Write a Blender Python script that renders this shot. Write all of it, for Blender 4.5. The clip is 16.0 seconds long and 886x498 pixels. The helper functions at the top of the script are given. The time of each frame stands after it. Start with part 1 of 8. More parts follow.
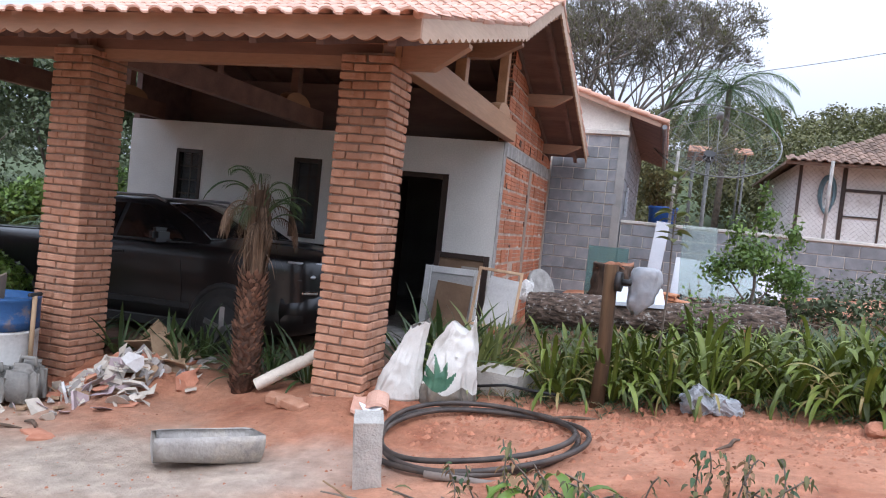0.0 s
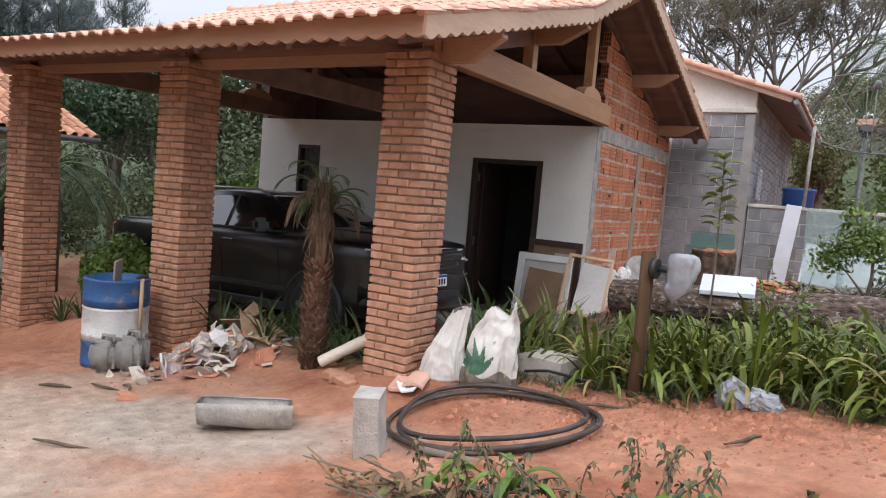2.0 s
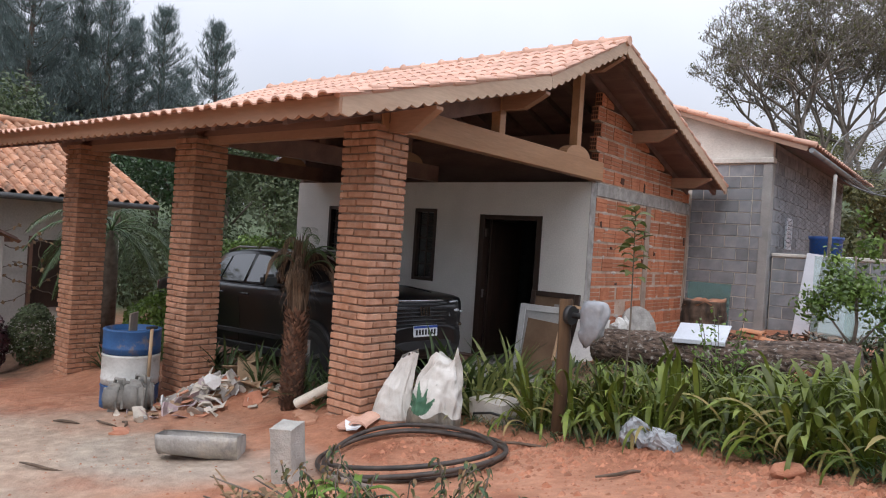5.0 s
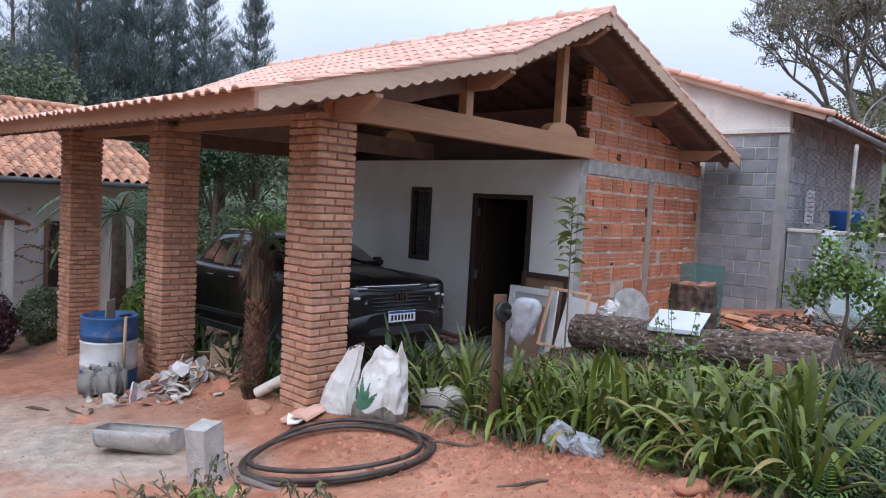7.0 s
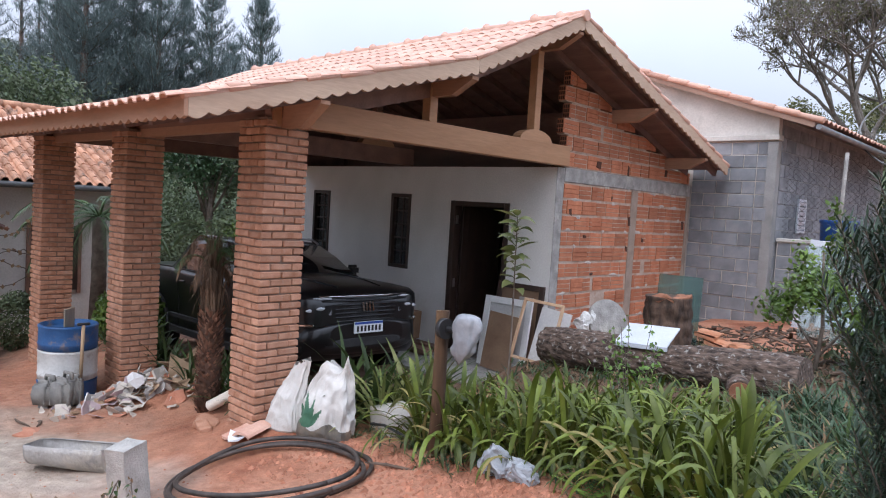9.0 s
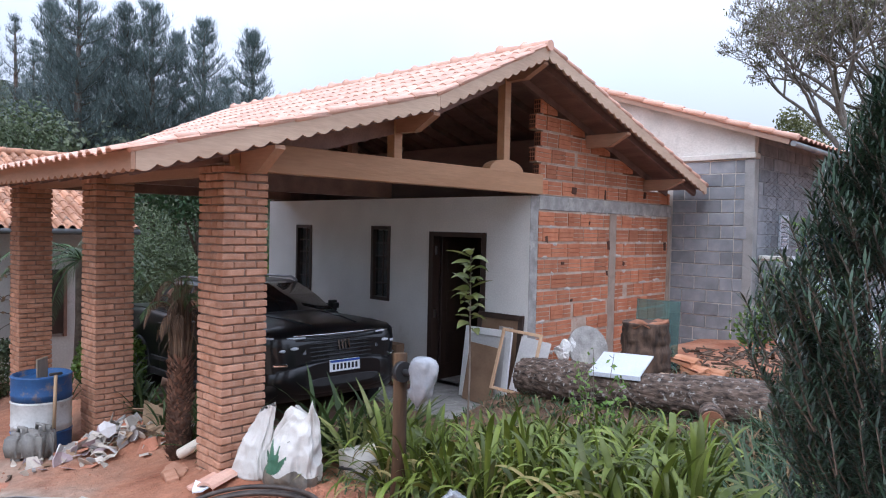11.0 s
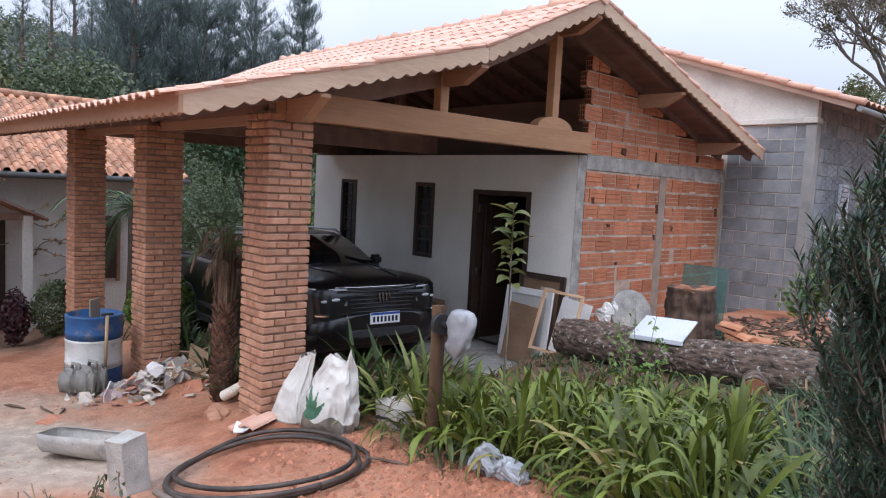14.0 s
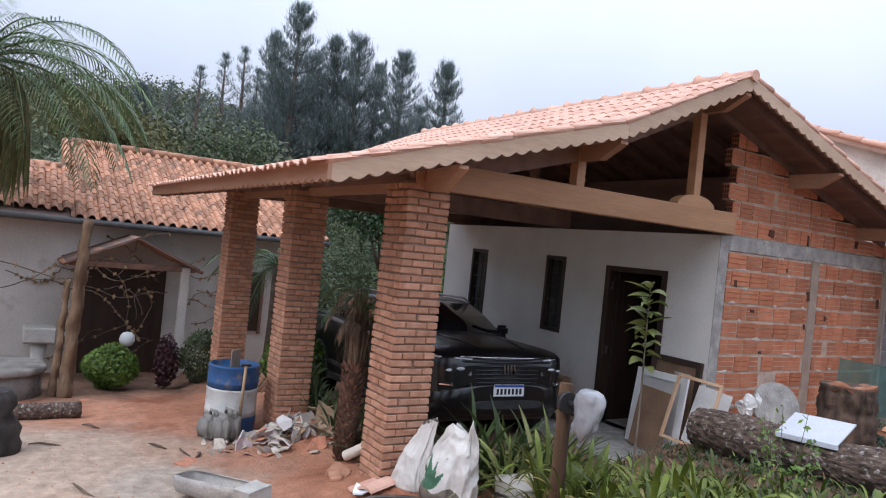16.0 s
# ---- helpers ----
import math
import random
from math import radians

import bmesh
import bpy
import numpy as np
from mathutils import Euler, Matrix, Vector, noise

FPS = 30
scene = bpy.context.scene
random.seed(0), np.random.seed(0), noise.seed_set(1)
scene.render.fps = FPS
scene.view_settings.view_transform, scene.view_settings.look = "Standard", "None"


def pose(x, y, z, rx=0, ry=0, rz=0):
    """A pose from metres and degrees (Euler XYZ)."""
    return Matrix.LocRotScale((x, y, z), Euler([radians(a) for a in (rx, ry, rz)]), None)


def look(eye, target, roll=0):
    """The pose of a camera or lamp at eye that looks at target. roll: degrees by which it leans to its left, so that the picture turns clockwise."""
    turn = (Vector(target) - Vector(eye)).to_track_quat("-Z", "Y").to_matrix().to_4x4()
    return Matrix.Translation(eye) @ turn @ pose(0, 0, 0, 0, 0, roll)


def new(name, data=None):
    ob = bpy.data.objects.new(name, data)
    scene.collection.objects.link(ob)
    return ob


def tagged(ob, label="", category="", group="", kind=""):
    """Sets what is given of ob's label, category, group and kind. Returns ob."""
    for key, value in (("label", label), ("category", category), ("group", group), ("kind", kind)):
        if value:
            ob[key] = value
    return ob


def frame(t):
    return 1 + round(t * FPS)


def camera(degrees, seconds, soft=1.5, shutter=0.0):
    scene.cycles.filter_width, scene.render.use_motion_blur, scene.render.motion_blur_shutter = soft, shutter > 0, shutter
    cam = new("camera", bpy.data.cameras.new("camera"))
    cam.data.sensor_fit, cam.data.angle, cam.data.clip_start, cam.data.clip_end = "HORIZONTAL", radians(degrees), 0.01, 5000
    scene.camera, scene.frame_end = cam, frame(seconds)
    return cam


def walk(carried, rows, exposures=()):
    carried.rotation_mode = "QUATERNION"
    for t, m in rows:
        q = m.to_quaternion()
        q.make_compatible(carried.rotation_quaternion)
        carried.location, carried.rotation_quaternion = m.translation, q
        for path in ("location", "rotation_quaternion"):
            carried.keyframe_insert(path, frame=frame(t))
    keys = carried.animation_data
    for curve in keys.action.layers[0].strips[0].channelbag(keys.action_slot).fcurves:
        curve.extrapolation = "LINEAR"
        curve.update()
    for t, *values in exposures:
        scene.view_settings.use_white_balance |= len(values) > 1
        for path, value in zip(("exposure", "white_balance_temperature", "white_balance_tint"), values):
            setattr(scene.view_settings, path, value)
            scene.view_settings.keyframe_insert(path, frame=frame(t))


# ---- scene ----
cam = camera(64.7, 16.0, 1.1)
PATH = [
    (0, (2.09, -8.898, 1.524), (1.495, -6.991, 1.448), 5.9),
    (0.5, (2.359, -8.882, 1.646), (1.597, -7.036, 1.543), 3.6),
    (1, (2.605, -8.878, 1.638), (1.776, -7.069, 1.834), 4.6),
    (1.5, (2.718, -8.728, 1.599), (1.769, -6.969, 1.633), 2.0),
    (1.8, (2.782, -8.746, 1.57), (1.793, -7.01, 1.493), 3.8),
    (2, (3.005, -8.671, 1.618), (1.988, -6.955, 1.462), 4.9),
    (2.5, (3.176, -8.65, 1.652), (2.301, -6.857, 1.512), 3.4),
    (3, (3.368, -8.566, 1.665), (2.319, -6.863, 1.7), 6.4),
    (3.5, (3.552, -8.574, 1.713), (2.457, -6.932, 2.033), 0.9),
    (4, (3.807, -8.593, 1.719), (2.652, -6.963, 1.816), 0.6),
    (4.5, (3.931, -8.553, 1.723), (2.771, -6.923, 1.712), 0.6),
    (4.7, (4.065, -8.517, 1.693), (2.875, -6.909, 1.69), 2.2),
    (6.8, (4.77, -7.834, 1.934), (3.384, -6.395, 1.845), 3.8),
    (7, (4.822, -7.748, 1.962), (3.471, -6.279, 1.838), 3.1),
    (7.5, (4.95, -7.639, 1.977), (3.601, -6.164, 1.924), 2.2),
    (8, (5.093, -7.49, 1.994), (3.561, -6.211, 1.864), 2.8),
    (8.5, (5.082, -7.309, 2.093), (3.736, -5.838, 1.929), 4.3),
    (8.7, (5.027, -7.294, 2.052), (3.667, -5.833, 1.928), 4.1),
    (10.8, (5.266, -7.001, 2.134), (3.877, -5.566, 2.022), 1.3),
    (11, (5.252, -7.019, 2.197), (3.866, -5.577, 2.141), 1.2),
    (11.5, (5.291, -7.043, 2.156), (3.87, -5.64, 2.27), 2.1),
    (12, (5.233, -7.0, 2.159), (3.755, -5.653, 2.191), 2.3),
    (12.5, (5.249, -6.993, 2.132), (3.783, -5.64, 1.995), 1.5),
    (13, (5.263, -6.999, 2.141), (3.787, -5.658, 1.993), 1.6),
    (13.5, (5.239, -6.973, 2.137), (3.776, -5.62, 1.969), 2.2),
    (14, (5.237, -6.973, 2.135), (3.77, -5.624, 1.966), 3.0),
    (14.5, (5.23, -6.968, 2.098), (3.756, -5.621, 1.988), 2.7),
    (15, (5.238, -6.977, 2.134), (3.769, -5.623, 2.033), 2.8),
    (15.5, (5.207, -7.019, 2.142), (3.652, -5.76, 2.134), 4.0),
    (16, (5.212, -6.983, 2.137), (3.512, -5.93, 2.141), 5.8),
]
EXPOSURES = [(0.0, 0.52, 5900, 14),
    (0.5, 0.58, 6000, 14),
    (1.5, 0.2, 6100, 12),
    (2.0, 0.38, 6500, 14),
    (2.5, 0.52, 6000, 13),
    (3.0, 0.36, 5900, 14),
    (3.5, 0.0, 6150, 12),
    (4.0, -0.1, 6300, 10),
    (4.5, 0.07, 6500, 12),
    (7.0, 0.3, 5700, 14),
    (7.5, 0.33, 5750, 14),
    (8.0, 0.2, 5900, 16),
    (8.5, 0.3, 5950, 14),
    (11.0, 0.5, 5700, 14),
    (11.5, 0.18, 6150, 12),
    (12.0, -0.06, 6350, 11),
    (12.5, 0.25, 6400, 12),
    (13.0, 0.36, 6300, 12),
    (13.5, 0.38, 6200, 14),
    (14.5, 0.4, 5800, 14),
    (15.5, 0.42, 5950, 14),
    (16.0, 0.22, 6000, 14),
]
walk(cam, [(t, look(eye, target, roll)) for t, eye, target, roll in PATH], EXPOSURES)

# ---- light ----
world = bpy.data.worlds.new("overcast_sky")
world.use_nodes = True
scene.world = world
wn = world.node_tree
wn.nodes.clear()
w_out = wn.nodes.new("ShaderNodeOutputWorld")
w_bg = wn.nodes.new("ShaderNodeBackground")
w_mix = wn.nodes.new("ShaderNodeMix")
w_mix.data_type = "RGBA"
w_sky = wn.nodes.new("ShaderNodeTexSky")
w_sky.sky_type, w_sky.sun_disc = "NISHITA", False
w_sky.sun_elevation, w_sky.sun_rotation = radians(52), radians(150)
w_sky.dust_density = 6.0
w_cloud = wn.nodes.new("ShaderNodeTexNoise")
w_cloud.inputs["Scale"].default_value = 1.6
w_cloud.inputs["Detail"].default_value = 5
w_ramp = wn.nodes.new("ShaderNodeValToRGB")
w_ramp.color_ramp.elements[0].position, w_ramp.color_ramp.elements[0].color = 0.3, (6.3, 6.9, 7.9, 1)
w_ramp.color_ramp.elements[1].position, w_ramp.color_ramp.elements[1].color = 0.7, (7.9, 8.3, 9.1, 1)
w_geo = wn.nodes.new("ShaderNodeTexCoord")
wn.links.new(w_geo.outputs["Generated"], w_cloud.inputs["Vector"])
wn.links.new(w_cloud.outputs["Fac"], w_ramp.inputs["Fac"])
w_mix.inputs["Factor"].default_value = 0.88
wn.links.new(w_sky.outputs["Color"], w_mix.inputs["A"])
wn.links.new(w_ramp.outputs["Color"], w_mix.inputs["B"])
# an overcast sky is brighter overhead than at the horizon
w_sep = wn.nodes.new("ShaderNodeSeparateXYZ")
wn.links.new(w_geo.outputs["Generated"], w_sep.inputs[0])
w_up = wn.nodes.new("ShaderNodeMapRange")
w_up.inputs["From Min"].default_value, w_up.inputs["From Max"].default_value = 0.1, 0.95
w_up.inputs["To Min"].default_value, w_up.inputs["To Max"].default_value = 0.78, 2.6
wn.links.new(w_sep.outputs["Z"], w_up.inputs["Value"])
w_mul = wn.nodes.new("ShaderNodeVectorMath")
w_mul.operation = "SCALE"
wn.links.new(w_mix.outputs["Result"], w_mul.inputs[0])
wn.links.new(w_up.outputs["Result"], w_mul.inputs["Scale"])
wn.links.new(w_mul.outputs[0], w_bg.inputs["Color"])
w_bg.inputs["Strength"].default_value = 0.10
wn.links.new(w_bg.outputs["Background"], w_out.inputs["Surface"])

sun = new("sun", bpy.data.lights.new("sun", "SUN"))
sun.data.energy, sun.data.angle, sun.data.color = 0.8, radians(25), (1.0, 0.97, 0.93)
sun.matrix_world = look((3, -12, 16), (-1, 0, 0))


# ---- materials ----
def mat(name, c1, c2, scale=3.0, rough=0.8, bump=0.3, fine=60.0, rand=0.0, metal=0.0, stretch=(1, 1, 1), c3=None, spot=0.62, island=0.0, spec=0.4):
    """Two-tone noise with grain, fine relief, an optional third colour in spots, and variation from piece to piece."""
    m = bpy.data.materials.new(name)
    m.use_nodes = True
    nt = m.node_tree
    N, L = nt.nodes, nt.links
    bsdf = N["Principled BSDF"]
    tc = N.new("ShaderNodeTexCoord")
    mp = N.new("ShaderNodeMapping")
    mp.inputs["Scale"].default_value = stretch
    L.new(tc.outputs["Object"], mp.inputs["Vector"])
    info = N.new("ShaderNodeObjectInfo")
    n1 = N.new("ShaderNodeTexNoise")
    n1.noise_dimensions = "4D"
    n1.inputs["Scale"].default_value, n1.inputs["Detail"].default_value = scale, 5
    L.new(mp.outputs["Vector"], n1.inputs["Vector"])
    wm = N.new("ShaderNodeMath")
    wm.operation = "MULTIPLY"
    wm.inputs[1].default_value = 40
    L.new(info.outputs["Random"], wm.inputs[0])
    L.new(wm.outputs[0], n1.inputs["W"])
    r1 = N.new("ShaderNodeValToRGB")
    r1.color_ramp.elements[0].position, r1.color_ramp.elements[0].color = 0.33, (*c1, 1)
    r1.color_ramp.elements[1].position, r1.color_ramp.elements[1].color = 0.67, (*c2, 1)
    L.new(n1.outputs["Fac"], r1.inputs["Fac"])
    col = r1.outputs["Color"]
    n2 = N.new("ShaderNodeTexNoise")
    n2.inputs["Scale"].default_value, n2.inputs["Detail"].default_value = fine, 3
    L.new(mp.outputs["Vector"], n2.inputs["Vector"])
    if c3:
        n3 = N.new("ShaderNodeTexNoise")
        n3.inputs["Scale"].default_value, n3.inputs["Detail"].default_value, n3.inputs["Roughness"].default_value = scale * 0.6, 8, 0.65
        L.new(tc.outputs["Object"], n3.inputs["Vector"])
        r3 = N.new("ShaderNodeValToRGB")
        r3.color_ramp.elements[0].position, r3.color_ramp.elements[1].position = spot - 0.06, spot + 0.06
        L.new(n3.outputs["Fac"], r3.inputs["Fac"])
        mx = N.new("ShaderNodeMix")
        mx.data_type = "RGBA"
        L.new(r3.outputs["Color"], mx.inputs["Factor"])
        L.new(col, mx.inputs["A"])
        mx.inputs["B"].default_value = (*c3, 1)
        col = mx.outputs["Result"]
    hs = N.new("ShaderNodeHueSaturation")
    L.new(col, hs.inputs["Color"])
    mr = N.new("ShaderNodeMapRange")
    mr.inputs["To Min"].default_value, mr.inputs["To Max"].default_value = 0.82, 1.18
    L.new(n2.outputs["Fac"], mr.inputs["Value"])
    val = mr.outputs["Result"]
    if rand or island:
        rr = N.new("ShaderNodeMapRange")
        a = rand or island
        rr.inputs["To Min"].default_value, rr.inputs["To Max"].default_value = 1 - a, 1 + a
        if island:
            gi = N.new("ShaderNodeNewGeometry")
            L.new(gi.outputs["Random Per Island"], rr.inputs["Value"])
        else:
            L.new(info.outputs["Random"], rr.inputs["Value"])
        mm = N.new("ShaderNodeMath")
        mm.operation = "MULTIPLY"
        L.new(val, mm.inputs[0])
        L.new(rr.outputs["Result"], mm.inputs[1])
        val = mm.outputs[0]
    L.new(val, hs.inputs["Value"])
    L.new(hs.outputs["Color"], bsdf.inputs["Base Color"])
    bsdf.inputs["Roughness"].default_value = rough
    bsdf.inputs["Metallic"].default_value = metal
    bsdf.inputs["Specular IOR Level"].default_value = spec
    if bump:
        bp = N.new("ShaderNodeBump")
        bp.inputs["Strength"].default_value, bp.inputs["Distance"].default_value = bump, 0.01
        L.new(n2.outputs["Fac"], bp.inputs["Height"])
        L.new(bp.outputs["Normal"], bsdf.inputs["Normal"])
    return m


def leaf_mat(name, c1, c2, rough=0.45, amount=0.35, trans=0.25, each=0.0):
    """Foliage: colour varied from leaf to leaf, a little light passing through."""
    m = mat(name, c1, c2, 5, rough, 0.1, 40, island=amount, rand=each)
    nt = m.node_tree
    b = nt.nodes["Principled BSDF"]
    col = b.inputs["Base Color"].links[0].from_socket
    tr = nt.nodes.new("ShaderNodeBsdfTranslucent")
    nt.links.new(col, tr.inputs["Color"])
    mx = nt.nodes.new("ShaderNodeMixShader")
    mx.inputs[0].default_value = trans
    nt.links.new(b.outputs[0], mx.inputs[1])
    nt.links.new(tr.outputs[0], mx.inputs[2])
    nt.links.new(mx.outputs[0], nt.nodes["Material Output"].inputs["Surface"])
    return m


M = {}
M["brick"] = mat("fired_clay_brick", (0.385, 0.19, 0.115), (0.535, 0.305, 0.205), 11, 0.9, 0.7, 120, rand=0.17, spec=0.2, c3=(0.44, 0.31, 0.24), spot=0.66)
M["mortar"] = mat("grey_mortar", (0.21, 0.145, 0.112), (0.31, 0.22, 0.168), 8, 0.95, 0.6, 90)
M["wall_mortar"] = mat("cement_mortar", (0.44, 0.40, 0.36), (0.60, 0.54, 0.48), 6, 0.95, 0.6, 80)
M["gable_mortar"] = mat("clay_smeared_mortar", (0.38, 0.28, 0.21), (0.54, 0.44, 0.36), 5, 0.95, 0.7, 60, c3=(0.36, 0.20, 0.13), spot=0.6)
M["hollow"] = mat("hollow_clay_block", (0.37, 0.128, 0.062), (0.49, 0.20, 0.105), 7, 0.8, 0.4, 90, rand=0.22, c3=(0.42, 0.33, 0.27), spot=0.68)
M["block"] = mat("concrete_block", (0.165, 0.175, 0.19), (0.255, 0.265, 0.28), 5, 0.95, 0.8, 110, rand=0.2, c3=(0.31, 0.31, 0.31), spot=0.64)
M["concrete"] = mat("cast_concrete", (0.23, 0.22, 0.205), (0.40, 0.385, 0.36), 7, 0.95, 1.0, 45, c3=(0.48, 0.455, 0.41), spot=0.62)
M["plaster"] = mat("white_painted_plaster", (0.70, 0.69, 0.66), (0.78, 0.77, 0.74), 2, 0.9, 0.25, 50, c3=(0.60, 0.58, 0.54), spot=0.68)
M["render"] = mat("raw_lime_render", (0.43, 0.415, 0.375), (0.60, 0.58, 0.535), 2.2, 0.95, 0.9, 30, c3=(0.33, 0.315, 0.285), spot=0.6)
M["tile"] = mat("clay_roof_tile", (0.555, 0.315, 0.23), (0.675, 0.43, 0.33), 6, 0.75, 0.3, 90, rand=0.13)
M["tile_j"] = mat("clay_roof_tile_far", (0.555, 0.315, 0.23), (0.675, 0.43, 0.33), 6, 0.75, 0.3, 90, island=0.13)
M["old_tile"] = mat("weathered_roof_tile", (0.33, 0.16, 0.095), (0.48, 0.265, 0.165), 5, 0.9, 0.4, 60, island=0.3, c3=(0.17, 0.115, 0.085), spot=0.6)
M["pale_wood"] = mat("pale_planed_board", (0.43, 0.30, 0.21), (0.54, 0.40, 0.29), 4, 0.6, 0.2, 60, stretch=(1, 0.15, 1))
M["beam_wood"] = mat("varnished_beam_wood", (0.34, 0.175, 0.085), (0.46, 0.26, 0.14), 5, 0.5, 0.25, 50, stretch=(1, 0.12, 1))
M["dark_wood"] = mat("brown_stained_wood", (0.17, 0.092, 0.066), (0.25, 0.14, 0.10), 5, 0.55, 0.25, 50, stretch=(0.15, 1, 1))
M["fascia"] = mat("orange_brown_board", (0.33, 0.185, 0.115), (0.44, 0.26, 0.17), 4, 0.6, 0.2, 60, stretch=(0.15, 1, 1))
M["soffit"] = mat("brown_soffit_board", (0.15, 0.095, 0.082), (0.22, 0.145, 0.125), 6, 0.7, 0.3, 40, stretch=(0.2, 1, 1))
M["door_wood"] = mat("dark_door_wood", (0.030, 0.019, 0.015), (0.052, 0.031, 0.023), 6, 0.45, 0.2, 60, stretch=(1, 1, 0.1))
# plaster greyed down so its colour carries the dark of the unlit room
M["dark_room"] = mat("darkened_room_plaster", (0.26, 0.25, 0.24), (0.34, 0.33, 0.32), 2, 0.9, 0.2, 40)


def glass_mat(name, colour, rough=0.05):
    m = bpy.data.materials.new(name)
    m.use_nodes = True
    b = m.node_tree.nodes["Principled BSDF"]
    b.inputs["Base Color"].default_value = (*colour, 1)
    b.inputs["Roughness"].default_value = rough
    b.inputs["Transmission Weight"].default_value = 0.85
    b.inputs["IOR"].default_value = 1.2
    return m


# ---- builders ----
def box(bm, x0, x1, y0, y1, z0, z1):
    v = [bm.verts.new(p) for p in ((x0, y0, z0), (x1, y0, z0), (x1, y1, z0), (x0, y1, z0), (x0, y0, z1), (x1, y0, z1), (x1, y1, z1), (x0, y1, z1))]
    for f in ((3, 2, 1, 0), (4, 5, 6, 7), (0, 1, 5, 4), (1, 2, 6, 5), (2, 3, 7, 6), (3, 0, 4, 7)):
        bm.faces.new([v[i] for i in f])
    return v


def obox(bm, centre, size, turn=None):
    """A box of the given size round a centre, turned by a matrix."""
    a, b, c = (s / 2 for s in size)
    v = box(bm, -a, a, -b, b, -c, c)
    for p in v:
        p.co = ((turn @ p.co) if turn else p.co) + Vector(centre)
    return v


def beam(bm, p, q, w, h):
    """A squared timber from p to q, w wide across and h deep."""
    p, q = Vector(p), Vector(q)
    d = (q - p).normalized()
    s = d.cross((0, 0, 1))
    s = s.normalized() if s.length > 1e-4 else Vector((1, 0, 0))
    u = s.cross(d)
    vs = [bm.verts.new(c + s * a * w / 2 + u * b * h / 2) for c in (p, q) for a, b in ((-1, -1), (1, -1), (1, 1), (-1, 1))]
    for f in ((3, 2, 1, 0), (4, 5, 6, 7), (0, 1, 5, 4), (1, 2, 6, 5), (2, 3, 7, 6), (3, 0, 4, 7)):
        bm.faces.new([vs[i] for i in f])
    return vs


def tube(bm, pts, radii, n=8, caps=True):
    """A round tube along points, with a radius at each."""
    rings, last = [], None
    pts = [Vector(p) for p in pts]
    for i, p in enumerate(pts):
        d = (pts[min(i + 1, len(pts) - 1)] - pts[max(i - 1, 0)]).normalized()
        ref = last if last is not None else (Vector((0, 0, 1)) if abs(d.z) < 0.9 else Vector((1, 0, 0)))
        s = (ref - d * ref.dot(d)).normalized()
        last = s
        t = d.cross(s)
        r = radii[i] if isinstance(radii, (list, tuple)) else radii
        rings.append([bm.verts.new(p + (s * math.cos(a) + t * math.sin(a)) * r) for a in (2 * math.pi * k / n for k in range(n))])
    for a, b in zip(rings, rings[1:]):
        for k in range(n):
            f = bm.faces.new((a[k], a[(k + 1) % n], b[(k + 1) % n], b[k]))
            f.smooth = True
    if caps:
        bm.faces.new(rings[0][::-1])
        bm.faces.new(rings[-1])
    return rings


def lathe(bm, prof, n=20, centre=(0, 0, 0)):
    """A turned form from (radius, height) pairs."""
    rings = [[bm.verts.new((centre[0] + r * math.cos(2 * math.pi * k / n), centre[1] + r * math.sin(2 * math.pi * k / n), centre[2] + z)) for k in range(n)] for r, z in prof]
    for a, b in zip(rings, rings[1:]):
        for k in range(n):
            f = bm.faces.new((a[k], a[(k + 1) % n], b[(k + 1) % n], b[k]))
            f.smooth = True
    bm.faces.new(rings[0][::-1])
    bm.faces.new(rings[-1])
    return rings


def mesh(bm, name, material, bevel=0.0):
    if bevel:
        bmesh.ops.bevel(bm, geom=list(bm.edges), offset=bevel, segments=1, affect="EDGES")
    me = bpy.data.meshes.new(name)
    bm.to_mesh(me)
    bm.free()
    me.materials.append(material)
    return me


def part(name, bm, material, parent, label="", bevel=0.0):
    """One mesh object under a thing or part; bm may also be a finished mesh to share."""
    ob = new(name, bm if isinstance(bm, bpy.types.Mesh) else mesh(bm, name, material, bevel))
    ob.parent = parent
    return tagged(ob, label)


def thing(name, m, label, category, group=""):
    ob = new(name)
    ob.empty_display_size = 0.1
    ob.matrix_world = m
    return tagged(ob, label, category, group)


def single(name, bm, material, label, category, group="", bevel=0.0, m=None):
    ob = new(name, mesh(bm, name, material, bevel))
    if m:
        ob.matrix_world = m
    return tagged(ob, label, category, group)


def setting(name, bm, material, label="", bevel=0.0):
    ob = new(name, mesh(bm, name, material, bevel))
    return tagged(ob, label, "", "", "structure")


def raw(verts, faces, name, material, smooth=False):
    me = bpy.data.meshes.new(name)
    me.from_pydata(verts, [], faces)
    me.materials.append(material)
    if smooth:
        me.polygons.foreach_set("use_smooth", [True] * len(me.polygons))
    return me


def ss(a, b, x):
    t = min(1, max(0, (x - a) / (b - a)))
    return t * t * (3 - 2 * t)


